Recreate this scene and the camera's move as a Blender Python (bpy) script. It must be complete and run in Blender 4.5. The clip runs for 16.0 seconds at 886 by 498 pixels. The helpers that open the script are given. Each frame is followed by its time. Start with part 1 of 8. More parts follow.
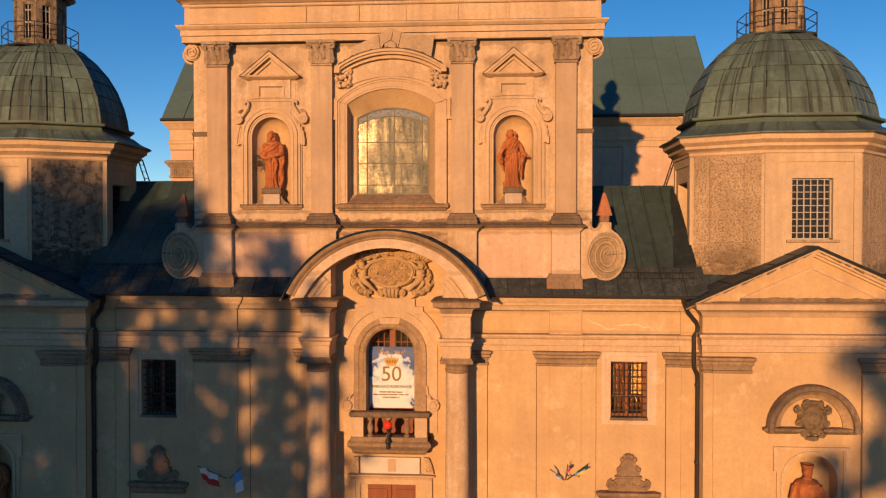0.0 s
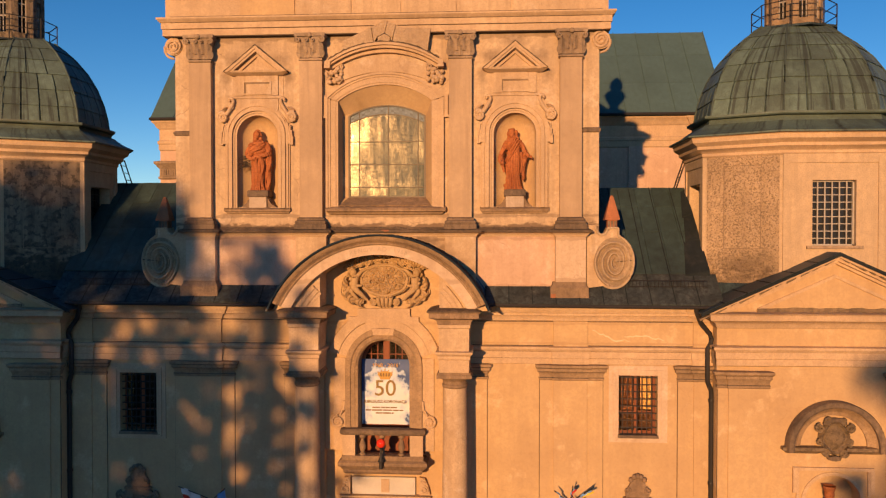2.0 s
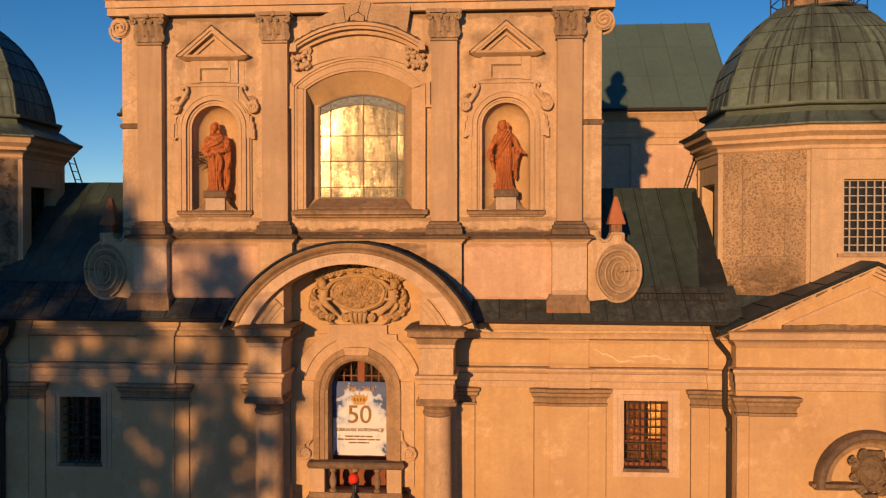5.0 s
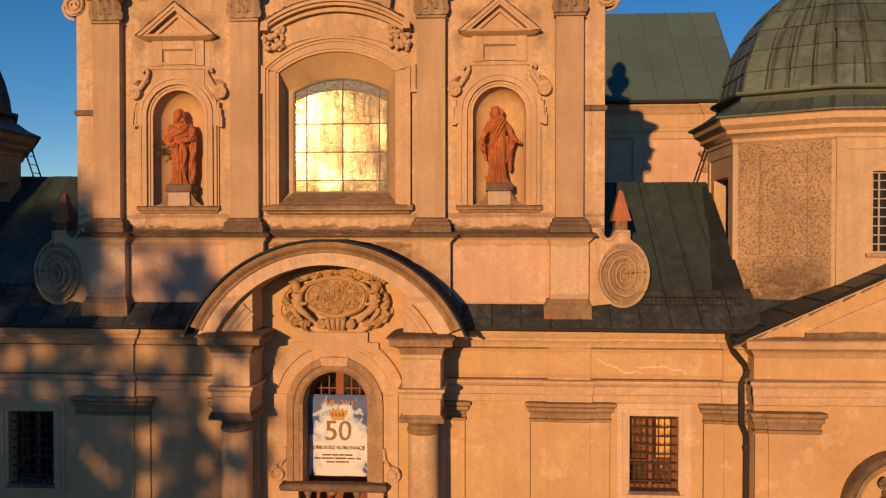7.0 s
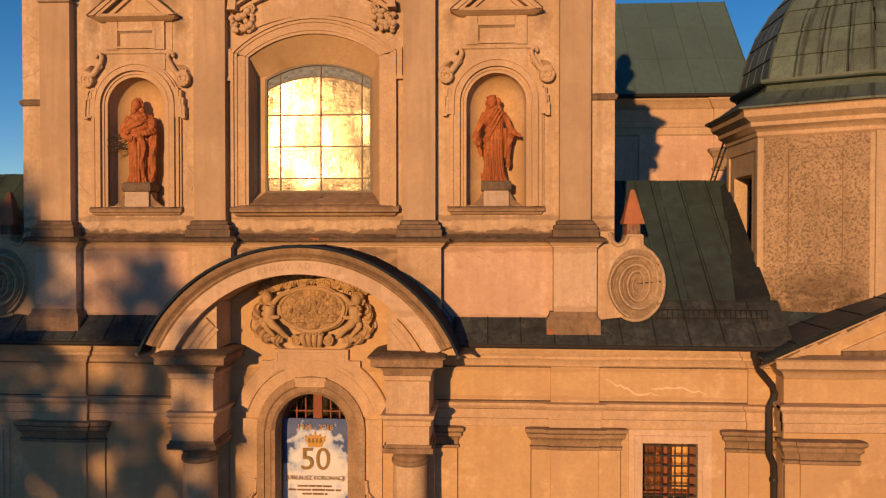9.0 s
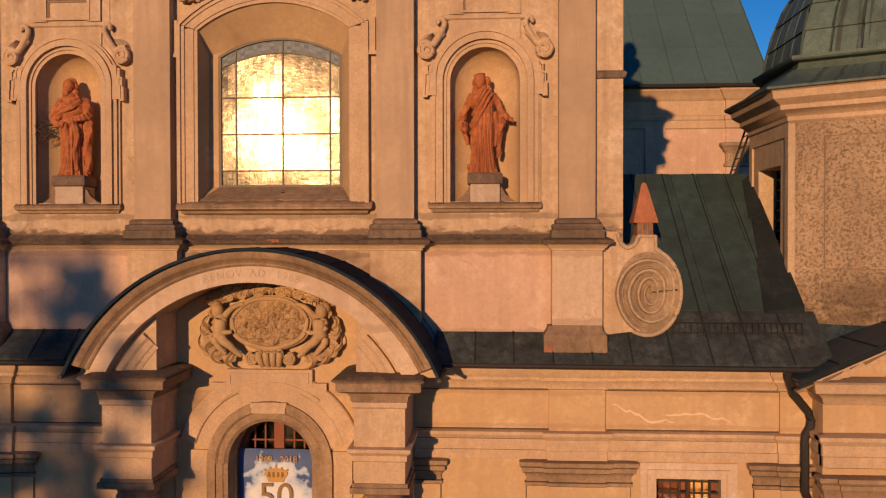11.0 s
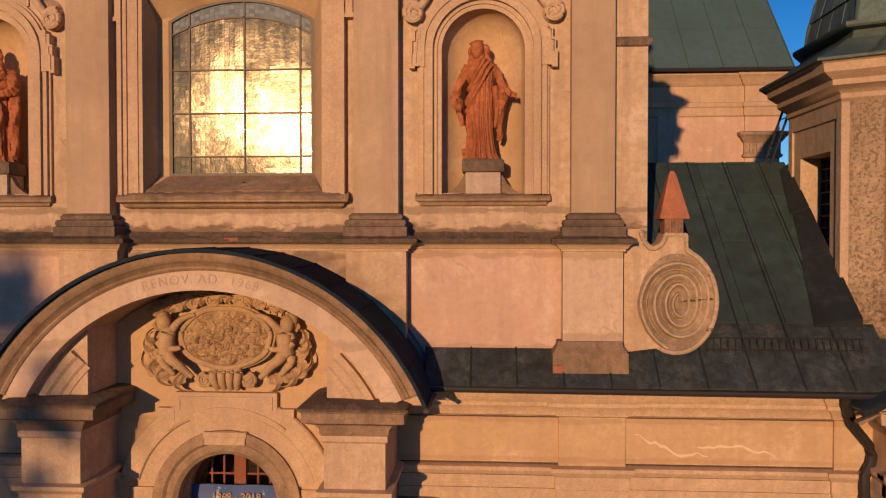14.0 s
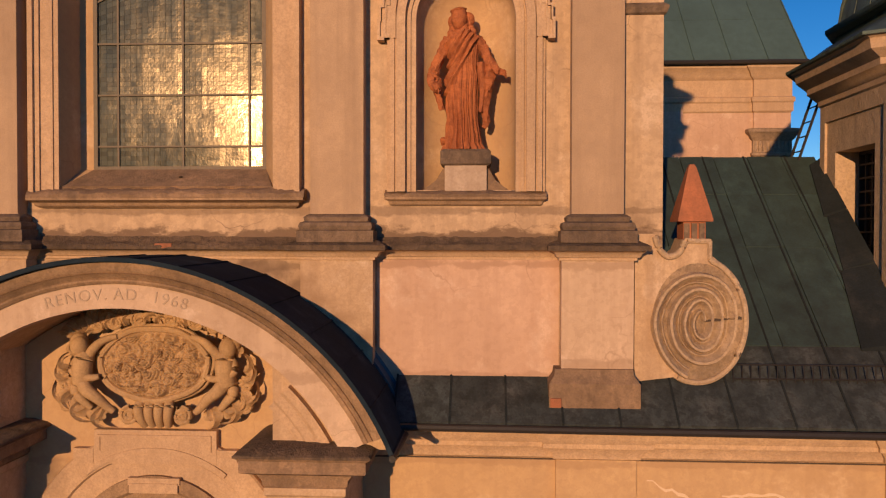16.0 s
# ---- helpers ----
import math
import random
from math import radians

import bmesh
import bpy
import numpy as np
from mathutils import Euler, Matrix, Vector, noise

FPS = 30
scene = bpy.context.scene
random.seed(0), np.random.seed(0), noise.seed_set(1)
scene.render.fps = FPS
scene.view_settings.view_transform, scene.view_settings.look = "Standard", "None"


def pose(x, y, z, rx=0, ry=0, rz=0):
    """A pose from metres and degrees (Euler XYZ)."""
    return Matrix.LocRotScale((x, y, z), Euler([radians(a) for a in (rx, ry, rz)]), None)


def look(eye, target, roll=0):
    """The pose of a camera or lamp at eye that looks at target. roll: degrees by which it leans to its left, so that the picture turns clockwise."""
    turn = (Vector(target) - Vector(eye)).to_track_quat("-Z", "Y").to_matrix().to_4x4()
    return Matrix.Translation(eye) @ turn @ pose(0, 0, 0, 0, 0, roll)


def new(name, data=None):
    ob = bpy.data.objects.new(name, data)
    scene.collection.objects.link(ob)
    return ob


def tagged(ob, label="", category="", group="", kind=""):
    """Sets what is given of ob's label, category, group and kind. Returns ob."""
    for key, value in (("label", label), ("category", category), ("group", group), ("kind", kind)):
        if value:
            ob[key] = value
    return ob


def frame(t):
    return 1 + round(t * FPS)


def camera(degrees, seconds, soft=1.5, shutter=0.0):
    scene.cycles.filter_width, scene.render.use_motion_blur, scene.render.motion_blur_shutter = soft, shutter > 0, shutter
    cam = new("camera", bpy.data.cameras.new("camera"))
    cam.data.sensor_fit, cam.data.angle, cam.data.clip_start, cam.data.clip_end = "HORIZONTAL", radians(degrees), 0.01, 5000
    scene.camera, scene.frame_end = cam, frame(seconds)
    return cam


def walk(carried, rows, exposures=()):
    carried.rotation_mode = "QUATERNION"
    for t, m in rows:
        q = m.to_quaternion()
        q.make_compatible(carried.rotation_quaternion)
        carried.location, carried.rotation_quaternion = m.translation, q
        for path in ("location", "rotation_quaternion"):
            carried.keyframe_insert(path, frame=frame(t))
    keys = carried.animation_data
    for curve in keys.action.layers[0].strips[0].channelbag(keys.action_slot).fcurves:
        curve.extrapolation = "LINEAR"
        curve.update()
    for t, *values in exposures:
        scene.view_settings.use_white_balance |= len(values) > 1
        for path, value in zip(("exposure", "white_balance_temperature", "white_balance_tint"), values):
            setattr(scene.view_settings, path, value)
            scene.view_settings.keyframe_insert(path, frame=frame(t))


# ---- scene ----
cam = camera(60.0, 16.0, soft=1.25)
PATH = [
    (0, (2.908, -22.125, 10.662), (2.781, -20.129, 10.626), 0.0),
    (0.5, (2.903, -21.847, 10.661), (2.775, -19.851, 10.626), -0.0),
    (1, (2.913, -21.52, 10.689), (2.783, -19.524, 10.654), -0.0),
    (1.5, (2.934, -21.16, 10.74), (2.802, -19.165, 10.706), 0.0),
    (2, (2.946, -20.781, 10.803), (2.815, -18.785, 10.768), 0.0),
    (2.5, (2.993, -20.38, 10.828), (2.863, -18.384, 10.794), 0.0),
    (3, (3.025, -19.986, 10.892), (2.894, -17.99, 10.857), 0.0),
    (3.5, (3.063, -19.583, 10.937), (2.933, -17.587, 10.905), 0.0),
    (4, (3.098, -19.166, 10.949), (2.97, -17.171, 10.917), 0.0),
    (6.5, (3.277, -16.999, 10.854), (3.155, -15.003, 10.825), -0.0),
    (7, (3.31, -16.571, 10.869), (3.189, -14.574, 10.839), -0.0),
    (7.5, (3.33, -16.121, 10.901), (3.21, -14.125, 10.87), -0.0),
    (8, (3.339, -15.666, 10.927), (3.22, -13.67, 10.895), -0.0),
    (8.5, (3.348, -15.202, 10.971), (3.229, -13.205, 10.939), 0.0),
    (9, (3.364, -14.736, 10.98), (3.247, -12.739, 10.948), 0.0),
    (11.5, (3.63, -12.371, 10.971), (3.508, -10.375, 10.944), -0.1),
    (12, (3.641, -12.237, 10.992), (3.514, -10.241, 10.958), 0.0),
    (12.5, (3.642, -11.951, 10.981), (3.513, -9.955, 10.948), -0.0),
    (13, (3.618, -11.564, 10.981), (3.492, -9.569, 10.945), -0.0),
    (13.5, (3.609, -11.116, 11.034), (3.486, -9.12, 10.99), 0.0),
    (14, (3.616, -10.633, 11.028), (3.494, -8.637, 10.986), 0.0),
    (14.5, (3.645, -10.157, 11.036), (3.52, -8.161, 10.998), 0.0),
    (15, (3.68, -9.682, 11.065), (3.556, -7.687, 11.028), 0.0),
    (15.5, (3.715, -9.253, 11.046), (3.596, -7.257, 11.013), 0.0),
    (16, (3.743, -8.855, 11.056), (3.634, -6.858, 11.021), 0.1),
]
walk(cam, [(t, look(eye, target, roll)) for t, eye, target, roll in PATH],
     exposures=[(0, 0.0, 6680, 10), (4, -0.13, 6710, 10), (7, -0.28, 6780, 10), (9.2, -0.33, 6620, 10), (11.3, -0.42, 5650, 10), (12.5, -0.47, 5230, 10), (13, -0.47, 5250, 10), (14.3, -0.44, 5780, 10), (15, -0.43, 6020, 10), (16, -0.40, 5720, 10)])

# ---- light ----
SUN_AZ, SUN_EL = 14.0, 7.5
sun_from = Vector((-math.sin(radians(SUN_AZ)), -math.cos(radians(SUN_AZ)), math.tan(radians(SUN_EL))))
sun = new("sun", bpy.data.lights.new("sun", "SUN"))
sun.data.energy, sun.data.angle, sun.data.color = 6.1, radians(0.55), (1.0, 0.547, 0.236)
sun.matrix_world = look(sun_from * 50, (0, 0, 0))
world = bpy.data.worlds.new("sky")
scene.world = world
world.use_nodes = True
wn = world.node_tree.nodes
sky = wn.new("ShaderNodeTexSky")
sky.sky_type, sky.sun_disc = "NISHITA", False
sky.sun_elevation, sky.sun_rotation = radians(SUN_EL + 4), radians(180 + SUN_AZ)
sky.altitude = 2500
sky.air_density, sky.dust_density, sky.ozone_density = 1.0, 0.02, 2.4
rich = wn.new("ShaderNodeHueSaturation")
rich.inputs["Hue"].default_value = 0.504
rich.inputs["Saturation"].default_value = 1.30
world.node_tree.links.new(sky.outputs[0], rich.inputs["Color"])
world.node_tree.links.new(rich.outputs[0], wn["Background"].inputs[0])
wn["Background"].inputs[1].default_value = 0.128


# ---- materials ----
def material(name, base, dark, rough=0.9, grain=40.0, bump=0.25, stain=0.5, streak=0.0, light=None, metal=0.0, bump_dist=0.01, vary=0.0, speck=0.0, speck_size=9.0, bands=(), mottle=0.5, gloss=0.25, cracks=0.0, uv_streak=False, patches=()):
    """Plaster, stone, sheet metal: broad stains, fine grain, vertical streaks, specks and relief at real size."""
    m = bpy.data.materials.new(name)
    m.use_nodes = True
    n, l = m.node_tree.nodes, m.node_tree.links
    b = n["Principled BSDF"]
    geo = n.new("ShaderNodeTexCoord")
    obj = geo.outputs["Object"]

    def tex(scale, detail=6.0, stretch=None, offset=0.0, src=None):
        mp = n.new("ShaderNodeMapping")
        mp.inputs["Scale"].default_value = stretch or (1, 1, 1)
        mp.inputs["Location"].default_value = (offset, offset * 0.7, offset * 1.3)
        l.new(src or obj, mp.inputs[0])
        t = n.new("ShaderNodeTexNoise")
        t.inputs["Scale"].default_value, t.inputs["Detail"].default_value, t.inputs["Roughness"].default_value = scale, detail, 0.62
        l.new(mp.outputs[0], t.inputs[0])
        return t.outputs[0]

    def ramp(src, a, c):
        r = n.new("ShaderNodeMapRange")
        r.inputs[1].default_value, r.inputs[2].default_value = a, c
        l.new(src, r.inputs[0])
        return r.outputs[0]

    def mix(fac, a, c, mode="MIX"):
        x = n.new("ShaderNodeMix")
        x.data_type, x.blend_type = "RGBA", mode
        for sock, v in ((x.inputs[0], fac), (x.inputs[6], a), (x.inputs[7], c)):
            if isinstance(v, tuple):
                sock.default_value = (*v, 1)
            elif isinstance(v, (int, float)):
                sock.default_value = v
            else:
                l.new(v, sock)
        return x.outputs[2]

    def times(a, k):
        x = n.new("ShaderNodeMath")
        x.operation = "MULTIPLY"
        l.new(a, x.inputs[0])
        x.inputs[1].default_value = k
        return x.outputs[0]

    col = mix(times(ramp(tex(0.55, 8.0), 0.43, 0.66), stain), base, dark)
    col = mix(times(ramp(tex(3.1, 9.0, offset=3.0), 0.47, 0.66), stain * 0.7), col, tuple(0.5 * p + 0.5 * q for p, q in zip(base, dark)))
    if light:
        col = mix(times(ramp(tex(1.1, 8.0, offset=7.0), 0.57, 0.63), 0.6), col, light) if gloss >= 0.25 and rough > 0.7 else mix(times(ramp(tex(2.3, 7.0, offset=7.0), 0.50, 0.75), 0.8), col, light)
    if streak:
        col = mix(times(ramp(tex(1.0, 5.0, (5.0, 5.0, 0.28), 1.0), 0.46, 0.64), streak), col, dark)
    if speck:
        col = mix(times(ramp(tex(speck_size, 5.0, offset=5.0), 0.5, 0.56), speck), col, dark)
    mid = tuple(0.6 * p + 0.4 * q for p, q in zip(base, dark))
    col = mix(times(ramp(tex(6.5, 8.0, offset=11.0), 0.45, 0.62), mottle), col, mid)
    fine = tuple(0.55 * p + 0.45 * q for p, q in zip(base, dark)) if bands else dark
    col = mix(times(ramp(tex(grain, 4.0), 0.42, 0.68), 0.34), col, fine)
    col = mix(times(ramp(tex(grain * 2.7, 3.0, offset=4.0), 0.55, 0.72), 0.2), col, fine)
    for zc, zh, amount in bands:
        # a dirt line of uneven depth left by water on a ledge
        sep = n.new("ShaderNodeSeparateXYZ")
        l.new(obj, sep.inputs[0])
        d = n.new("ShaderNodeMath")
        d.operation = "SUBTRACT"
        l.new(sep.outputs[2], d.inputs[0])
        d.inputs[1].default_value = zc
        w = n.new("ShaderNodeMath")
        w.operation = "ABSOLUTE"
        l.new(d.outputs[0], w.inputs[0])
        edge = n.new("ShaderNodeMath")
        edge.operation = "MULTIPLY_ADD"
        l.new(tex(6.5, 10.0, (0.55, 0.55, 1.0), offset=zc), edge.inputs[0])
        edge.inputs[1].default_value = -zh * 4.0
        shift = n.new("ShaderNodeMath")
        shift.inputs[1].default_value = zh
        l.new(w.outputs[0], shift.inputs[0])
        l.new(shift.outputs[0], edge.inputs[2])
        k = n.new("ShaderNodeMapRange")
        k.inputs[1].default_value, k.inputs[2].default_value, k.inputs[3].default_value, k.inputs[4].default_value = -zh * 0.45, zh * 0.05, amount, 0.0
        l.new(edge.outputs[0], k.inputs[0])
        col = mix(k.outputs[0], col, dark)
    for px, pz, rx, rz, amount in patches:
        # a grimy patch of its own shape, with a ragged edge
        mp = n.new("ShaderNodeMapping")
        mp.inputs["Location"].default_value = (-px / rx, 0.0, -pz / rz)
        mp.inputs["Scale"].default_value = (1 / rx, 0.0, 1 / rz)
        l.new(obj, mp.inputs[0])
        ln = n.new("ShaderNodeVectorMath")
        ln.operation = "LENGTH"
        l.new(mp.outputs[0], ln.inputs[0])
        rag = n.new("ShaderNodeMath")
        rag.operation = "MULTIPLY_ADD"
        l.new(tex(5.5, 9.0, offset=px + pz), rag.inputs[0])
        rag.inputs[1].default_value = 1.7
        l.new(ln.outputs["Value"], rag.inputs[2])
        k = n.new("ShaderNodeMapRange")
        k.inputs[1].default_value, k.inputs[2].default_value, k.inputs[3].default_value, k.inputs[4].default_value = 1.05, 1.85, amount, 0.0
        l.new(rag.outputs[0], k.inputs[0])
        col = mix(k.outputs[0], col, dark)
    if cracks:
        # hairline cracks, broken off by noise
        wob = n.new("ShaderNodeMix")
        wob.data_type, wob.blend_type = "RGBA", "ADD"
        wob.inputs[0].default_value = 0.35
        l.new(obj, wob.inputs[6])
        nz = n.new("ShaderNodeTexNoise")
        nz.inputs["Scale"].default_value, nz.inputs["Detail"].default_value = 2.6, 6.0
        l.new(obj, nz.inputs[0])
        l.new(nz.outputs["Color"], wob.inputs[7])
        vo = n.new("ShaderNodeTexVoronoi")
        vo.feature = "DISTANCE_TO_EDGE"
        vo.inputs["Scale"].default_value = 0.85
        l.new(wob.outputs[2], vo.inputs["Vector"])
        line = n.new("ShaderNodeMapRange")
        line.inputs[1].default_value, line.inputs[2].default_value, line.inputs[3].default_value, line.inputs[4].default_value = 0.002, 0.007, cracks, 0.0
        l.new(vo.outputs["Distance"], line.inputs[0])
        gate = n.new("ShaderNodeMath")
        gate.operation = "MULTIPLY"
        l.new(line.outputs[0], gate.inputs[0])
        l.new(ramp(tex(0.7, 4.0, offset=21.0), 0.5, 0.6), gate.inputs[1])
        col = mix(gate.outputs[0], col, dark)
    if uv_streak:
        col = mix(times(ramp(tex(1.0, 4.0, (8.0, 0.35, 1.0), 9.0, geo.outputs["UV"]), 0.55, 0.62), 0.7), col, dark)
        col = mix(times(ramp(tex(1.0, 4.0, (2.2, 0.3, 1.0), 5.0, geo.outputs["UV"]), 0.54, 0.66), 0.55), col, dark)
    if vary:
        info = n.new("ShaderNodeObjectInfo")
        col = mix(times(info.outputs["Random"], vary), col, dark)
    l.new(col, b.inputs["Base Color"])
    b.inputs["Roughness"].default_value, b.inputs["Metallic"].default_value = rough, metal
    b.inputs["Specular IOR Level"].default_value = gloss
    bp = n.new("ShaderNodeBump")
    bp.inputs["Strength"].default_value, bp.inputs["Distance"].default_value = bump, bump_dist
    add = n.new("ShaderNodeMath")
    add.operation = "ADD"
    l.new(tex(grain, 5.0), add.inputs[0])
    l.new(times(tex(4.0, 5.0, offset=2.0), 2.0), add.inputs[1])
    l.new(add.outputs[0], bp.inputs["Height"])
    l.new(bp.outputs[0], b.inputs["Normal"])
    return m


MOULD = [(s * 3.17 * math.cos(radians(a)), 7.74 + 3.17 * math.sin(radians(a)), 0.26, 0.17, 0.75) for s in (-1, 1) for a in (42, 48, 54, 60, 66, 72)]
PLASTER = material("plaster_cream", (0.60, 0.43, 0.27), (0.30, 0.195, 0.115), cracks=0.5, stain=0.6, streak=0.45, light=(0.64, 0.50, 0.37), speck=0.24, speck_size=15.0, mottle=0.65, patches=MOULD)
# soot round the pediments, the hood and the feet of the pilasters
GRIME = [(sx * 3.52 + dx, z, rx, rz, am) for sx in (-1, 1) for dx, z, rx, rz, am in ((0.0, 16.02, 0.42, 0.20, 0.55), (0.62, 15.62, 0.42, 0.26, 0.5), (-0.62, 15.62, 0.42, 0.26, 0.5), (0.88, 15.12, 0.20, 0.30, 0.55), (-0.88, 15.12, 0.20, 0.30, 0.5))]
GRIME += [(0.0, 16.15, 1.5, 0.12, 0.5), (1.62, 15.45, 0.22, 0.25, 0.5), (-1.62, 15.45, 0.22, 0.25, 0.45), (5.45, 11.0, 0.30, 0.55, 0.5), (-5.5, 11.0, 0.3, 0.5, 0.5)]
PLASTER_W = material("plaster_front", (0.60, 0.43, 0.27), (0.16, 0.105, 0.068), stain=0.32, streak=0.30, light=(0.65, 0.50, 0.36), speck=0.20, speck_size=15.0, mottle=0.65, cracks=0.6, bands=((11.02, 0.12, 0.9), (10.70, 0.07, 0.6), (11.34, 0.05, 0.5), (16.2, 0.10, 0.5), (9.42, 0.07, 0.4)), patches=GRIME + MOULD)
PLASTER_L = material("plaster_pale", (0.63, 0.465, 0.325), (0.32, 0.215, 0.14), cracks=0.5, bands=((10.72, 0.06, 0.5), (9.62, 0.07, 0.5)), stain=0.5, streak=0.35, light=(0.70, 0.55, 0.42), speck=0.24, speck_size=15.0, grain=55, mottle=0.65)
# near-black for painted crease shade with its dirt, and for the spiral's crack
SHADECRACK = material("shade_and_crack", (0.10, 0.07, 0.05), (0.05, 0.04, 0.03), stain=0.6)
SCAR = material("lime_patch", (0.68, 0.52, 0.35), (0.55, 0.40, 0.26), stain=0.4)
PLASTER_Y = material("plaster_ochre", (0.552, 0.374, 0.198), (0.34, 0.21, 0.115), cracks=0.4, bands=((8.45, 0.05, 0.4), (7.90, 0.04, 0.4)), stain=0.55, streak=0.2, mottle=0.65, light=(0.65, 0.47, 0.29), speck=0.22, speck_size=15.0)
PLASTER_P = material("plaster_pink", (0.62, 0.42, 0.295), (0.34, 0.21, 0.14), cracks=0.55, bands=((10.73, 0.05, 0.6), (9.42, 0.06, 0.5)), stain=0.5, streak=0.3, light=(0.68, 0.51, 0.39), speck=0.20, speck_size=15.0, grain=55, mottle=0.65, patches=MOULD)
TRIM = material("trim_cream", (0.61, 0.425, 0.262), (0.24, 0.158, 0.097), stain=0.42, streak=0.18, bump=0.4, speck=0.14, speck_size=15.0)
PILASTER = material("pilaster_sand", (0.50, 0.35, 0.22), (0.29, 0.20, 0.13), stain=0.6, streak=0.55, bump=0.45, grain=60, speck=0.15)
STONE = material("weathered_stone", (0.36, 0.235, 0.14), (0.10, 0.07, 0.048), stain=0.75, streak=0.4, bump=0.6, bump_dist=0.02, speck=0.3)
DARKSTONE = material("blackened_ledge", (0.27, 0.185, 0.12), (0.07, 0.052, 0.04), stain=0.85, streak=0.5, bump=0.6, bump_dist=0.02, speck=0.4)
DRUM = material("drum_plaster", (0.58, 0.415, 0.26), (0.20, 0.15, 0.10), stain=0.3, streak=0.18, bump=0.5, bump_dist=0.02, grain=30)
PEBBLE = material("pitted_plaster", (0.55, 0.385, 0.235), (0.10, 0.066, 0.040), stain=0.4, streak=0.2, bump=1.0, bump_dist=0.045, grain=22, speck=0.68, speck_size=21.0, mottle=0.5, bands=((9.5, 0.4, 0.6),), patches=((9.7, 10.0, 1.1, 0.5, 0.6),))
# left drum: black lichen, with the base also darkened for the shade there
LICHEN_SHADE = material("lichen_shaded_plaster", (0.35, 0.255, 0.165), (0.040, 0.036, 0.030), stain=0.7, streak=0.6, bump=0.9, bump_dist=0.03, grain=26, speck=0.85, speck_size=6.0, bands=((9.7, 0.7, 0.8),))
PORCHROOF = material("porch_roof_sheet", (0.022, 0.040, 0.060), (0.012, 0.015, 0.020), rough=0.85, stain=0.6, bump=0.35, vary=0.3, light=(0.05, 0.07, 0.09), gloss=0.05)
FLASHING = material("lead_flashing", (0.085, 0.115, 0.155), (0.04, 0.055, 0.075), rough=0.5, stain=0.5, bump=0.3)
COPPER = material("copper_sheet", (0.140, 0.205, 0.168), (0.030, 0.033, 0.028), rough=0.55, stain=0.6, streak=0.0, uv_streak=True, bump=0.3, vary=0.42, light=(0.19, 0.28, 0.24), speck=0.15)
COPPER_D = material("copper_sheet_dark", (0.064, 0.098, 0.112), (0.014, 0.017, 0.020), rough=0.85, stain=0.8, streak=0.3, bump=0.5, vary=0.5, light=(0.10, 0.15, 0.155), speck=0.6, gloss=0.06)
COPPER_AP = material("copper_apron", (0.074, 0.090, 0.092), (0.018, 0.019, 0.018), rough=0.75, stain=0.65, streak=0.6, bump=0.5, vary=0.5, light=(0.16, 0.165, 0.155), speck=0.45, gloss=0.15)
COPPER_CH = material("copper_chapel", (0.040, 0.066, 0.080), (0.018, 0.027, 0.032), rough=0.5, stain=0.6, streak=0.2, bump=0.3, vary=0.45, light=(0.075, 0.098, 0.105), gloss=0.3)
CARVED = material("soiled_carving", (0.33, 0.230, 0.138), (0.055, 0.040, 0.027), stain=0.75, streak=0.3, bump=0.7, bump_dist=0.02, speck=0.45)
COPPER_N = material("copper_nave", (0.056, 0.094, 0.090), (0.024, 0.030, 0.027), rough=0.55, stain=0.7, streak=0.5, bump=0.3, vary=0.45, light=(0.08, 0.13, 0.115), gloss=0.2)
CAPSTONE = material("carved_stone", (0.46, 0.33, 0.215), (0.13, 0.092, 0.065), stain=0.7, streak=0.3, bump=0.6, bump_dist=0.02, speck=0.35)
SPIRAL = material("worn_spiral", (0.57, 0.415, 0.265), (0.20, 0.14, 0.09), stain=0.5, streak=0.2, bump=0.7, bump_dist=0.02, speck=0.35, speck_size=12.0)
LEADBAR = material("lead_bar", (0.19, 0.155, 0.11), (0.08, 0.065, 0.05), rough=0.6, stain=0.4)
DARKPLASTER = material("dark_plaster", (0.36, 0.25, 0.16), (0.13, 0.09, 0.06), stain=0.7, streak=0.4, bump=0.5)
LEDGETOP = material("ledge_top", (0.20, 0.135, 0.085), (0.055, 0.041, 0.03), stain=0.9, streak=0.4, bump=0.8, bump_dist=0.03, speck=0.5)
COPPER_F = material("copper_roof_green", (0.088, 0.145, 0.140), (0.055, 0.088, 0.080), rough=0.6, stain=0.5, streak=0.35, bump=0.15, vary=0.3, gloss=0.2)
PIPE = material("downpipe_metal", (0.035, 0.030, 0.028), (0.015, 0.014, 0.014), rough=0.5, stain=0.5)
TERRA = material("terracotta", (0.52, 0.178, 0.060), (0.17, 0.052, 0.024), rough=0.85, stain=0.6, streak=0.35, bump=0.7, bump_dist=0.018, speck=0.4, speck_size=14.0)
TILE = material("spire_tile", (0.46, 0.165, 0.075), (0.15, 0.075, 0.045), rough=0.85, stain=0.8, streak=0.4, bump=0.5)
WHITE = material("pale_stone", (0.60, 0.54, 0.46), (0.32, 0.27, 0.22), stain=0.4, bump=0.3)
IRON = material("iron", (0.030, 0.027, 0.026), (0.02, 0.018, 0.016), rough=0.6, stain=0.4)
WOOD = material("door_wood", (0.27, 0.085, 0.035), (0.12, 0.04, 0.02), rough=0.6, stain=0.5, streak=0.5, bump=0.3)
# near-black: the gloom inside rooms and holes is put into the colour
UNLIT = material("unlit_interior", (0.03, 0.025, 0.022), (0.012, 0.01, 0.009), rough=0.95, stain=0.4)
# the dimness of the sunny window's room is put into this brown
DIMROOM = material("dim_room", (0.13, 0.06, 0.026), (0.05, 0.025, 0.012), rough=0.9)
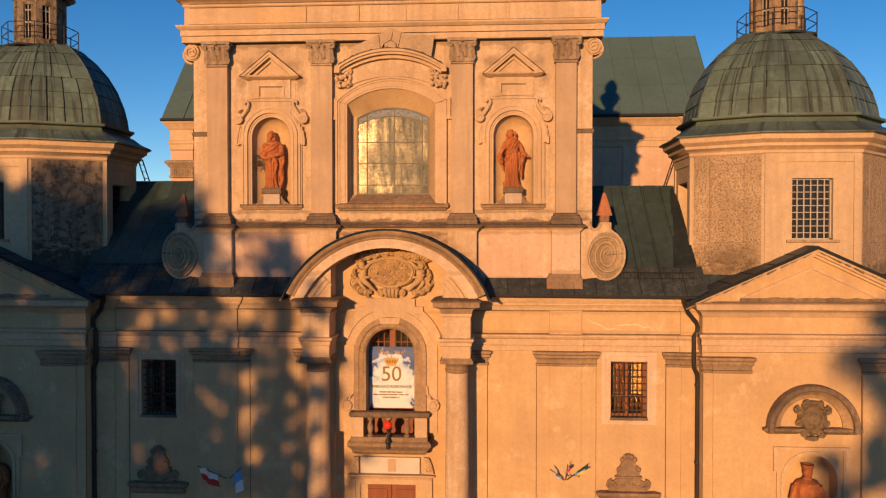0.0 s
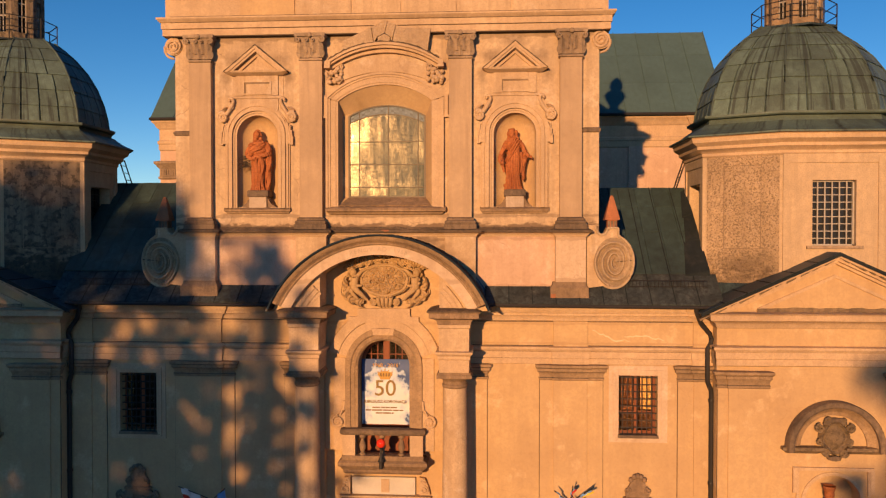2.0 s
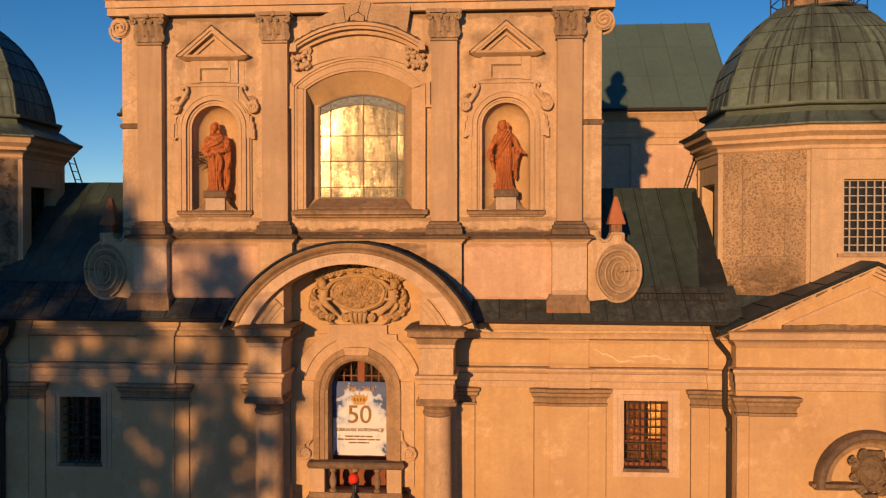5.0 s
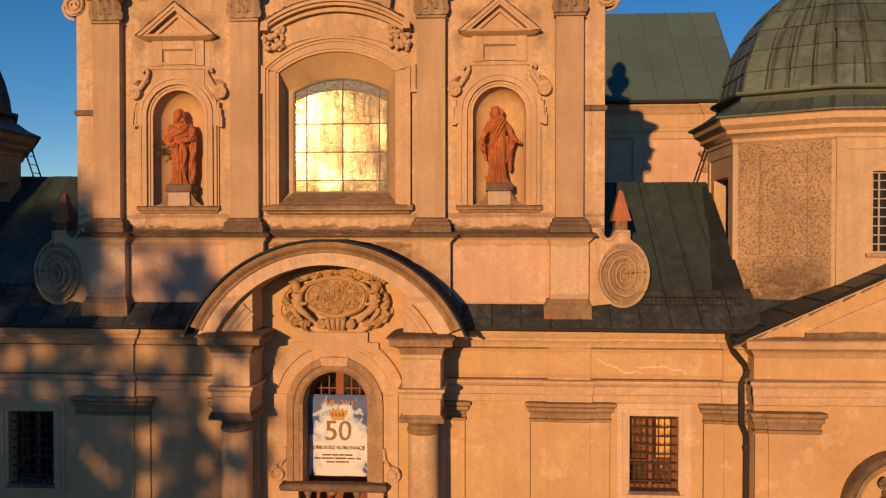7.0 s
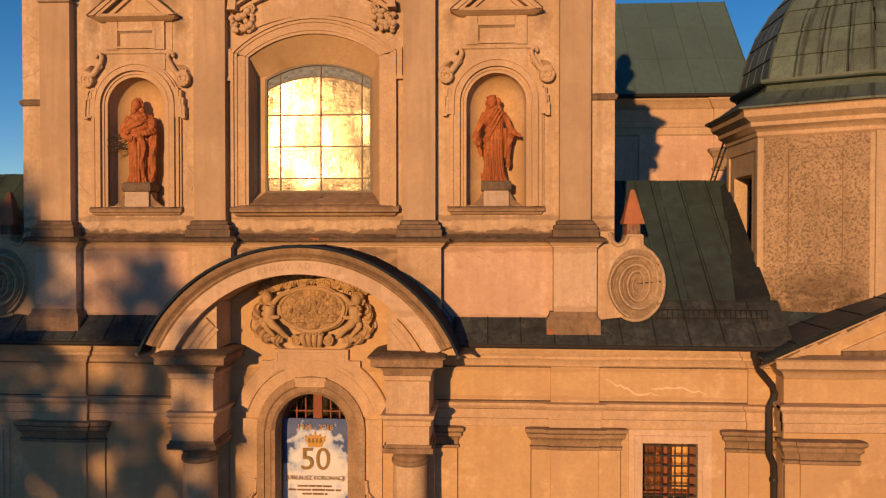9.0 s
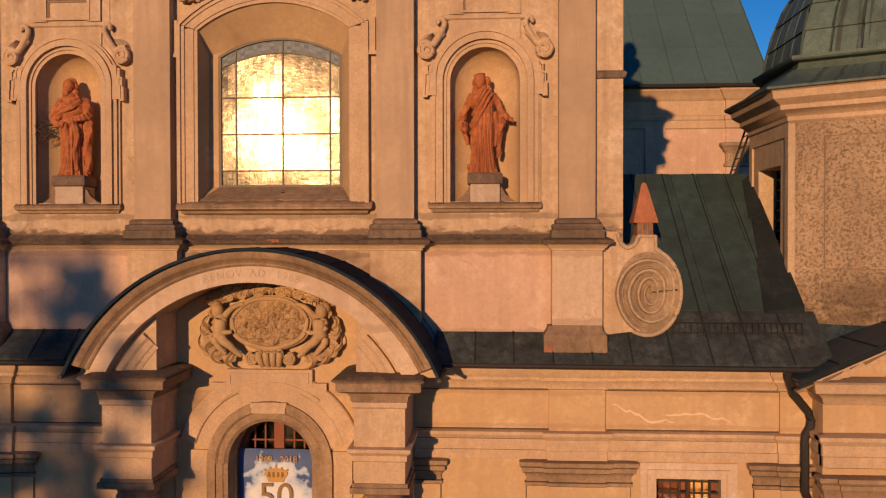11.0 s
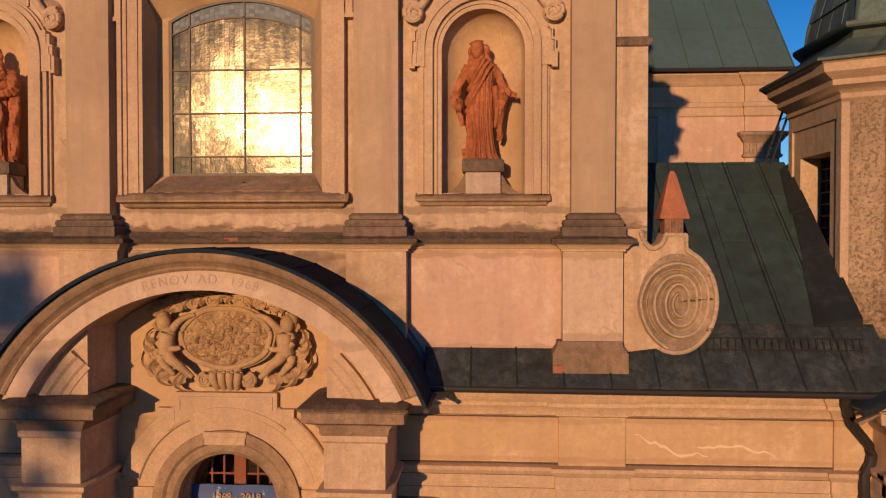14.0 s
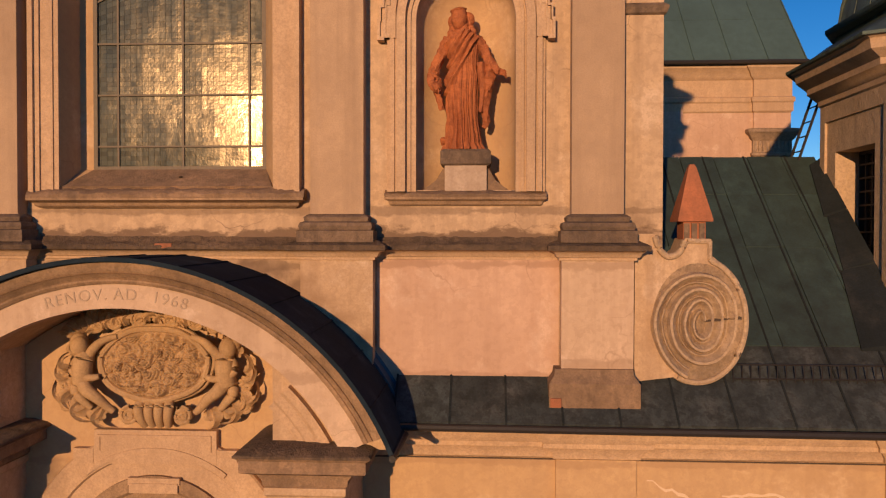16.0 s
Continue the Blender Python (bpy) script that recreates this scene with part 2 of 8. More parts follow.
BRONZEINK = material("bronze_print", (0.27, 0.17, 0.055), (0.18, 0.11, 0.03), rough=0.6, stain=0.3)
LOWCAP = material("capital_plaster", (0.44, 0.292, 0.170), (0.115, 0.076, 0.047), stain=0.7, streak=0.3, bump=0.5, speck=0.3)
GRASS = material("grass_ground", (0.075, 0.085, 0.035), (0.04, 0.045, 0.02), stain=0.6, bump=0.5)
PAVE = material("paving_ground", (0.30, 0.27, 0.23), (0.18, 0.16, 0.14), stain=0.5, bump=0.4)
LEAF = material("foliage", (0.038, 0.055, 0.022), (0.02, 0.028, 0.013), rough=0.7, stain=0.5)
BARK = material("bark", (0.10, 0.075, 0.055), (0.05, 0.04, 0.03), stain=0.6, bump=0.8)
GOLD = material("gold_print", (0.52, 0.30, 0.075), (0.36, 0.19, 0.04), rough=0.6, stain=0.3)
BROWNINK = material("brown_print", (0.22, 0.13, 0.05), (0.16, 0.09, 0.03), rough=0.6)
FLAG_W = material("flag_white", (0.75, 0.73, 0.70), (0.6, 0.58, 0.55), rough=0.8, stain=0.3)
FLAG_R = material("flag_red", (0.55, 0.04, 0.03), (0.4, 0.03, 0.02), rough=0.8, stain=0.3)
FLAG_B = material("flag_blue", (0.18, 0.34, 0.62), (0.12, 0.25, 0.5), rough=0.8, stain=0.3)
FLAG_Y = material("flag_yellow", (0.75, 0.55, 0.06), (0.6, 0.42, 0.05), rough=0.8, stain=0.3)
REDGLASS = material("red_lantern_glass", (0.75, 0.04, 0.02), (0.6, 0.03, 0.015), rough=0.2)


def glass_material(name, base, rough, spec):
    """Old cloudy window glass: wavy, glossy, dark behind; it throws the low sun back."""
    m = bpy.data.materials.new(name)
    m.use_nodes = True
    n, l = m.node_tree.nodes, m.node_tree.links
    b = n["Principled BSDF"]
    b.inputs["IOR"].default_value = 1.5
    b.inputs["Specular IOR Level"].default_value = spec
    b.inputs["Specular Tint"].default_value = (1.0, 0.84, 0.58, 1)
    c = n.new("ShaderNodeTexCoord")
    geo = n.new("ShaderNodeNewGeometry")
    mix = n.new("ShaderNodeMix")
    mix.data_type = "RGBA"
    mix.inputs[6].default_value = (*base, 1)
    mix.inputs[7].default_value = (*(0.55 * k for k in base), 1)
    l.new(geo.outputs["Random Per Island"], mix.inputs[0])
    l.new(mix.outputs[2], b.inputs["Base Color"])
    # cloudy old glass: gloss changes in upright streaks
    sm = n.new("ShaderNodeMapping")
    sm.inputs["Scale"].default_value = (7.0, 1.0, 1.5)
    l.new(c.outputs["Object"], sm.inputs[0])
    st = n.new("ShaderNodeTexNoise")
    st.inputs["Scale"].default_value, st.inputs["Detail"].default_value = 1.3, 6.0
    l.new(sm.outputs[0], st.inputs[0])
    sr = n.new("ShaderNodeMapRange")
    sr.inputs[1].default_value, sr.inputs[2].default_value, sr.inputs[3].default_value, sr.inputs[4].default_value = 0.35, 0.65, rough, rough + 0.07
    l.new(st.outputs[0], sr.inputs[0])
    l.new(sr.outputs[0], b.inputs["Roughness"])
    t = n.new("ShaderNodeTexNoise")
    t.inputs["Scale"].default_value, t.inputs["Detail"].default_value = 30.0, 3.0
    l.new(c.outputs["Object"], t.inputs[0])
    bp = n.new("ShaderNodeBump")
    bp.inputs["Strength"].default_value, bp.inputs["Distance"].default_value = 0.045, 0.02
    l.new(t.outputs[0], bp.inputs["Height"])
    l.new(bp.outputs[0], b.inputs["Normal"])
    return m


GLASS = glass_material("leaded_glass", (0.085, 0.098, 0.086), 0.132, 0.38)
GREYGLASS = glass_material("grey_glass", (0.20, 0.24, 0.27), 0.5, 0.2)


# ---- mesh tools ----
def box(bm, x0, x1, y0, y1, z0, z1):
    v = [bm.verts.new(p) for p in ((x0, y0, z0), (x1, y0, z0), (x1, y1, z0), (x0, y1, z0), (x0, y0, z1), (x1, y0, z1), (x1, y1, z1), (x0, y1, z1))]
    for f in ((0, 3, 2, 1), (4, 5, 6, 7), (0, 1, 5, 4), (1, 2, 6, 5), (2, 3, 7, 6), (3, 0, 4, 7)):
        bm.faces.new([v[i] for i in f])


def prism(bm, pts, y0, y1):
    """A flat outline in x and z, given a thickness in y."""
    a = [bm.verts.new((x, y0, z)) for x, z in pts]
    b = [bm.verts.new((x, y1, z)) for x, z in pts]
    bm.faces.new(a)
    bm.faces.new(b[::-1])
    for i in range(len(pts)):
        j = (i + 1) % len(pts)
        bm.faces.new((a[i], b[i], b[j], a[j]))


def loft(bm, rings, closed=True, caps=True):
    rows = [[bm.verts.new(p) for p in r] for r in rings]
    k = len(rows[0])
    for a, b in zip(rows, rows[1:]):
        for i in range(k if closed else k - 1):
            j = (i + 1) % k
            bm.faces.new((a[i], a[j], b[j], b[i]))
    if caps:
        bm.faces.new(rows[0][::-1])
        bm.faces.new(rows[-1])


def lathe(bm, prof, cx, cy, n=24, wave=0.0, folds=0):
    loft(bm, [[(cx + r * (1 + wave * math.cos(folds * 2 * math.pi * i / n)) * math.cos(2 * math.pi * i / n), cy + r * (1 + wave * math.cos(folds * 2 * math.pi * i / n)) * math.sin(2 * math.pi * i / n), z) for i in range(n)] for r, z in prof])


def mould(bm, x0, x1, yw, prof, yback=0.05, left=True, right=True):
    """A moulding on a wall plane yw from x0 to x1, of outline (projection, z) from bottom to top, returned at its ends."""
    loft(bm, [[(x0 - (p if left else 0), yw + yback, z), (x0 - (p if left else 0), yw - p, z), (x1 + (p if right else 0), yw - p, z), (x1 + (p if right else 0), yw + yback, z)] for p, z in prof])


def arc_band(bm, cx, cz, prof, a0, a1, n=32):
    """A closed outline of (radius, y) swept round (cx, cz) from angle a0 to a1, in degrees from +x."""
    rings = []
    for i in range(n + 1):
        a = radians(a0 + (a1 - a0) * i / n)
        rings.append([(cx + r * math.cos(a), y, cz + r * math.sin(a)) for r, y in prof])
    loft(bm, rings)


def tube(bm, pts, r, n=6, r_end=None):
    """A round rod along points."""
    rings = []
    for i, p in enumerate(pts):
        p = Vector(p)
        d = (Vector(pts[min(i + 1, len(pts) - 1)]) - Vector(pts[max(i - 1, 0)])).normalized()
        side = d.cross(Vector((0, 0, 1)) if abs(d.z) < 0.9 else Vector((0, 1, 0))).normalized()
        up = side.cross(d)
        rr = r if r_end is None else r + (r_end - r) * i / (len(pts) - 1)
        rings.append([tuple(p + rr * (side * math.cos(2 * math.pi * k / n) + up * math.sin(2 * math.pi * k / n))) for k in range(n)])
    loft(bm, rings)


def ball(bm, x, y, z, rx, ry=None, rz=None, u=12, v=8):
    ry, rz = ry or rx, rz or rx
    bmesh.ops.create_uvsphere(bm, u_segments=u, v_segments=v, radius=1.0, matrix=Matrix.Translation((x, y, z)) @ Matrix.Diagonal((rx, ry, rz, 1)))


def curve(pts, k=5):
    """Points on a smooth line through pts."""
    p = [Vector(pts[0])] + [Vector(q) for q in pts] + [Vector(pts[-1])]
    out = []
    for i in range(1, len(p) - 2):
        a, b, c, d = p[i - 1], p[i], p[i + 1], p[i + 2]
        for j in range(k):
            t = j / k
            out.append(tuple(0.5 * (2 * b + (c - a) * t + (2 * a - 5 * b + 4 * c - d) * t * t + (3 * b - a - 3 * c + d) * t ** 3)))
    return out + [tuple(p[-1])]


def arc_pts(cx, cz, r, a0, a1, n=16):
    return [(cx + r * math.cos(radians(a0 + (a1 - a0) * i / n)), cz + r * math.sin(radians(a0 + (a1 - a0) * i / n))) for i in range(n + 1)]


def spiral_tube(bm, x, y, z, r0, r1, turns, thick, start=0.0, sign=1, n=40, squash=1.0):
    pts = []
    for i in range(n + 1):
        f = i / n
        a = radians(start) + sign * 2 * math.pi * turns * f
        r = r0 + (r1 - r0) * f
        pts.append((x + r * math.cos(a) * squash, y, z + r * math.sin(a)))
    tube(bm, pts, thick, 6)


def finish(name, bm, mat, flip=False, bevel=0.0):
    if bevel:
        bmesh.ops.bevel(bm, geom=[e for e in bm.edges if e.is_manifold and e.calc_face_angle(0) > 0.6], offset=bevel, segments=1, affect="EDGES", clamp_overlap=True)
    if flip:
        for v in bm.verts:
            v.co.x = -v.co.x
    bmesh.ops.recalc_face_normals(bm, faces=bm.faces[:])
    me = bpy.data.meshes.new(name)
    bm.to_mesh(me)
    bm.free()
    me.materials.append(mat)
    for p in me.polygons:
        p.use_smooth = True
    me.set_sharp_from_angle(angle=radians(32))
    return me


def part(name, bm, mat, parent, label="", flip=False, bevel=0.0):
    ob = new(name, finish(name, bm, mat, flip, bevel))
    ob.parent = parent
    if parent.parent is None and parent.data is None:
        ob.matrix_parent_inverse = parent.matrix_basis.inverted()
    if label:
        ob["label"] = label
    return ob


def thing(name, loc, label, category, group="", kind=""):
    e = new(name)
    e.matrix_basis = Matrix.Translation(loc)
    e.empty_display_size = 0.3
    return tagged(e, label, category, group, kind)


def solid(name, bm, mat, label="", category="", group="", kind="", flip=False, bevel=0.0):
    return tagged(new(name, finish(name, bm, mat, flip, bevel)), label, category, group, kind)


def B():
    return bmesh.new()

# ---- ground and distance ----
bm = B()
box(bm, -2500, 2500, -2500, 2500, -1.0, 0.0)
solid("ground", bm, GRASS, "short grass field running to the horizon", "ground", kind="structure")
bm = B()
box(bm, -16, 16, -14, 0.5, 0.0, 0.04)
solid("pavement", bm, PAVE, "pale stone paving before the church", "pavement", kind="structure")


# ---- upper front wall ----
UP_L, UP_R = -5.84, 5.76
NICHE_X, NICHE_R, NICHE_Z0, NICHE_SP = 3.52, 0.57, 11.58, 13.53
WIN_R0 = 1.28


def seg_arc(half, z_side, z_crown, n=14, cx=0.0):
    rise = z_crown - z_side
    r = (half * half + rise * rise) / (2 * rise)
    a = math.degrees(math.asin(half / r))
    return arc_pts(cx, z_crown - r, r, 90 + a, 90 - a, n)


bm = B()
TH = 0.9
for x0, x1 in ((UP_L, -NICHE_X - NICHE_R), (-NICHE_X + NICHE_R, -WIN_R0), (WIN_R0, NICHE_X - NICHE_R), (NICHE_X + NICHE_R, UP_R)):
    box(bm, x0, x1, 0, TH, 9.0, 18.2)
for cx in (-NICHE_X, NICHE_X):
    box(bm, cx - NICHE_R, cx + NICHE_R, 0, TH, 9.0, NICHE_Z0)
    prism(bm, [(cx - NICHE_R, 18.2)] + arc_pts(cx, NICHE_SP, NICHE_R, 180, 0, 20) + [(cx + NICHE_R, 18.2)], 0, TH)
box(bm, -WIN_R0, WIN_R0, 0, TH, 9.0, 11.60)
prism(bm, [(-WIN_R0, 18.2)] + seg_arc(WIN_R0, 14.46, 14.90) + [(WIN_R0, 18.2)], 0, TH)
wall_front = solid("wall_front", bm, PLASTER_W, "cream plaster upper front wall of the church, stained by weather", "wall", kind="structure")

# niche hollows, half round with a quarter sphere on top
for cx in (-NICHE_X, NICHE_X):
    bm = B()
    rows = []
    for z in (NICHE_Z0, 12.2, 12.9, NICHE_SP):
        rows.append([(cx + NICHE_R * math.cos(radians(a)), 0.02 + NICHE_R * 0.78 * math.sin(radians(a)), z) for a in range(0, 181, 12)])
    for k in range(1, 7):
        e = radians(15 * k)
        rows.append([(cx + NICHE_R * math.cos(radians(a)) * math.cos(e), 0.02 + NICHE_R * 0.78 * math.sin(radians(a)) * max(math.cos(e), 0.02), NICHE_SP + NICHE_R * math.sin(e)) for a in range(0, 181, 12)])
    # the shell has thickness, so that it is no paper
    outer = [[(cx + (x - cx) * 1.12, 0.02 + (y - 0.02) * 1.15, z if i < 4 else NICHE_SP + (z - NICHE_SP) * 1.1) for x, y, z in r] for i, r in enumerate(rows)]
    loft(bm, rows, closed=False, caps=False)
    loft(bm, outer, closed=False, caps=False)
    part("niche_hollow", bm, PLASTER_Y, wall_front, "ochre plaster hollow of a statue niche")

# string course under the pilasters
LX0, LX1 = -5.42, 5.34
bm = B()
mould(bm, LX0, LX1, 0.0, [(0.0, 10.775), (0.03, 10.78), (0.03, 10.81), (0.055, 10.815), (0.08, 10.86), (0.12, 10.885), (0.15, 10.89)])
part("string_course", bm, TRIM, wall_front, "moulded plaster ledge under the pilasters")


def worn_ledge(bm, x0, x1, yw, prof, back=0.03, step=0.07, rough=0.014, seed=1):
    """A ledge top with a crumbled, uneven edge; prof is (projection, z) from bottom to top."""
    rnd = random.Random(seed)
    n = max(2, int((x1 - x0) / step))
    rings = []
    for i in range(n + 1):
        x = x0 + (x1 - x0) * i / n
        j = rnd.uniform(-1, 1)
        rings.append([(x, yw + back, prof[0][1])] + [(x, yw - p + rough * (j + rnd.uniform(-0.6, 0.6)) * (k > 0), z + rough * rnd.uniform(-1, 1) * (k > 0)) for k, (p, z) in enumerate(prof)] + [(x, yw + back, prof[-1][1])])
    loft(bm, rings)


bm = B()
worn_ledge(bm, LX0 - 0.16, LX1 + 0.16, 0.0, [(0.165, 10.891), (0.165, 10.925), (0.15, 10.95), (0.06, 10.99), (0.02, 11.04)], rough=0.013)
part("ledge_top", bm, LEDGETOP, wall_front, "blackened top of the ledge")


def capital(parent, cx):
    bm = B()
    y = -0.20
    loft(bm, [[(cx - h, 0.02, z), (cx - h, y - p, z), (cx + h, y - p, z), (cx + h, 0.02, z)] for h, p, z in ((0.29, 0.0, 15.62), (0.29, 0.02, 15.78), (0.31, 0.04, 15.95), (0.36, 0.09, 16.1), (0.38, 0.11, 16.16))])
    box(bm, cx - 0.42, cx + 0.42, y - 0.15, 0.02, 16.17, 16.26)
    mould(bm, cx - 0.29, cx + 0.29, y, [(0.0, 15.53), (0.035, 15.55), (0.035, 15.585), (0.0, 15.61)], yback=0.21)
    for row, (z0, h, k, w) in enumerate(((15.62, 0.24, 3, 0.105), (15.74, 0.28, 4, 0.085))):
        for i in range(k):
            x = cx + (i - (k - 1) / 2) * 0.52 / (k - 1)
            rings = []
            for f in (0, 0.3, 0.6, 0.85, 1.0, 0.92):
                ww = w * (0.75 + 0.5 * math.sin(math.pi * min(f, 1))) * (0.6 if f > 0.9 else 1)
                yy = y - 0.02 - 0.03 * row - 0.09 * f ** 3
                zz = z0 + h * f
                rings.append([(x - ww, yy + 0.03, zz), (x, yy - 0.025, zz), (x + ww, yy + 0.03, zz), (x, yy + 0.05, zz)])
            loft(bm, rings)
    for s in (-1, 1):
        spiral_tube(bm, cx + s * 0.33, y - 0.14, 16.08, 0.085, 0.015, 1.6, 0.026, 90, -s, 24)
        spiral_tube(bm, cx + s * 0.09, y - 0.12, 16.08, 0.055, 0.01, 1.4, 0.018, 90, s, 18)
    ball(bm, cx, y - 0.15, 16.2, 0.07, 0.05, 0.07)
    return part("capital", bm, CAPSTONE, parent, "carved leafy stone capital")


for cx, w in ((-5.07, 0.60), (-2.0, 0.62), (2.06, 0.61), (5.0, 0.58)):
    bm = B()
    box(bm, cx - w / 2, cx + w / 2, -0.20, 0.02, 11.28, 15.56)
    pil = part("pilaster", bm, PILASTER, wall_front, "sand-coloured flat pilaster with worn plaster", bevel=0.012)
    capital(pil, cx)
    bm = B()
    mould(bm, cx - w / 2, cx + w / 2, -0.20, [(0.13, 10.98), (0.13, 11.11), (0.10, 11.12), (0.115, 11.16), (0.10, 11.2), (0.055, 11.215), (0.065, 11.26), (0.03, 11.29), (0.0, 11.30)], yback=0.24)
    part("pilaster_base", bm, DARKSTONE, pil, "dark weathered moulded stone base")
    bm = B()
    box(bm, cx - w / 2 - 0.11, cx + w / 2 + 0.11, -0.22, 0.02, 9.3 if abs(cx) > 3 else 9.35, 10.80)
    part("pedestal", bm, PLASTER if abs(cx) < 3 else PLASTER_L, pil, "pale plaster pedestal below the ledge", bevel=0.01)
    bm = B()
    mould(bm, cx - w / 2 - 0.11, cx + w / 2 + 0.11, -0.22, [(0.0, 10.775), (0.03, 10.78), (0.03, 10.81), (0.055, 10.815), (0.08, 10.86), (0.12, 10.885), (0.14, 10.888)], yback=0.24)
    part("ledge_break", bm, TRIM, pil)
    bm = B()
    mould(bm, cx - w / 2 - 0.11, cx + w / 2 + 0.11, -0.22, [(0.16, 10.889), (0.16, 10.945), (0.05, 11.0)], yback=0.24)
    part("ledge_top", bm, LEDGETOP, pil)

for cx, x0, x1 in ((-5.07, -5.6, -4.56), (5.0, 4.46, 5.46)):
    bm = B()
    loft(bm, [[(x0 + i, 0.0, z), (x0 + i, -0.34 + i, z), (x1 - i, -0.34 + i, z), (x1 - i, 0.0, z)] for i, z in ((0.0, 9.15), (0.0, 9.42), (0.06, 9.50), (0.07, 9.57))])
    part("plinth_block", bm, STONE, wall_front, "brown stone plinth block with chipped edge", bevel=0.02)

# narrow panels of the lower zone, framed by a thin groove line
for x0, x1 in ((-4.64, -2.43), (2.49, 4.59)):
    bm = B()
    box(bm, x0, x1, -0.014, 0.02, 9.35, 10.79)
    part("wall_panel", bm, PLASTER_P, wall_front, "pinkish plaster panel with fine cracks", bevel=0.008)

# outer strips with their small bands, and the side volutes
for s, xe in ((-1, UP_L), (1, UP_R)):
    bm = B()
    mould(bm, min(xe - s * 0.46, xe), max(xe - s * 0.46, xe), 0.0, [(0.0, 13.56), (0.03, 13.58), (0.05, 13.63), (0.05, 13.66), (0.0, 13.70)], yback=0.5, left=s < 0, right=s > 0)
    part("band", bm, DARKSTONE, wall_front)
    bm = B()
    cxv = xe + s * 0.04
    spiral_tube(bm, cxv, -0.05, 16.02, 0.225, 0.03, 2.3, 0.036, 90, s, 60)
    prism(bm, arc_pts(cxv, 16.02, 0.245, 0, 348, 30), -0.03, 0.30)
    tube(bm, curve([(cxv + s * 0.235, -0.02, 16.02), (cxv + s * 0.23, -0.02, 15.88), (cxv + s * 0.14, -0.02, 15.74), (cxv - s * 0.02, -0.02, 15.68)]), 0.045, 8, 0.03)
    part("volute", bm, TRIM, wall_front, "scrolled plaster volute under the entablature")

# upper entablature
bm = B()
mould(bm, UP_L - 0.1, UP_R + 0.1, 0.0, [(0.18, 16.27), (0.18, 16.45), (0.21, 16.46), (0.21, 16.62), (0.25, 16.64), (0.31, 16.71), (0.31, 16.75), (0.12, 16.77), (0.12, 17.28), (0.16, 17.32), (0.16, 17.38), (0.26, 17.48), (0.38, 17.52), (0.38, 17.62), (0.46, 17.72), (0.1, 17.85)], yback=0.9)
part("entablature", bm, TRIM, wall_front, "moulded plaster entablature crowning the pilasters")
for x0, x1, mt in ((-3.95, -2.45, PLASTER_Y), (-2.4, -0.9, PLASTER), (-0.85, 0.45, PLASTER), (0.5, 1.95, PLASTER), (2.0, 3.4, PLASTER), (3.45, 5.2, PLASTER)):
    bm = B()
    box(bm, x0, x1, -0.155, -0.05, 16.80, 17.26)
    part("frieze_panel", bm, mt, wall_front, "thin plaster panel of the frieze", bevel=0.006)
# crease shade and dirt of the entablature drawn as thin dark strips
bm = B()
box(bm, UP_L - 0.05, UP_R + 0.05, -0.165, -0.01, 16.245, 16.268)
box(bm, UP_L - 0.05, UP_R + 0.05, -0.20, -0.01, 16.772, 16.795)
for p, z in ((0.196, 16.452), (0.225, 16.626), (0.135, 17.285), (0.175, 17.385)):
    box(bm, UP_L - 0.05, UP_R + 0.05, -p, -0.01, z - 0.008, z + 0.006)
part("groove_line", bm, SHADECRACK, wall_front, "dark strip of shade and dirt painted along a crease")
# gable above, out of which the finials rise
bm = B()
prism(bm, [(UP_L + 0.6, 17.8), (UP_R - 0.6, 17.8), (4.4, 18.9), (2.6, 20.4), (0, 21.6), (-2.6, 20.4), (-4.4, 18.9)], 0.1, 0.9)
part("gable", bm, PLASTER, wall_front, "curved plaster gable")
for x in (-4.75, 4.75):
    bm = B()
    box(bm, x - 0.45, x + 0.45, 0.0, 0.9, 17.85, 18.75)
    lathe(bm, [(0.3, 18.7), (0.20, 18.95), (0.38, 19.3), (0.50, 19.6), (0.42, 19.85), (0.24, 19.98), (0.33, 20.2), (0.25, 20.55), (0.08, 20.8)], x, 0.45, 16)
    solid("finial", bm, STONE, "stone urn finial standing on the cornice corner", "finial", "finials of the front")


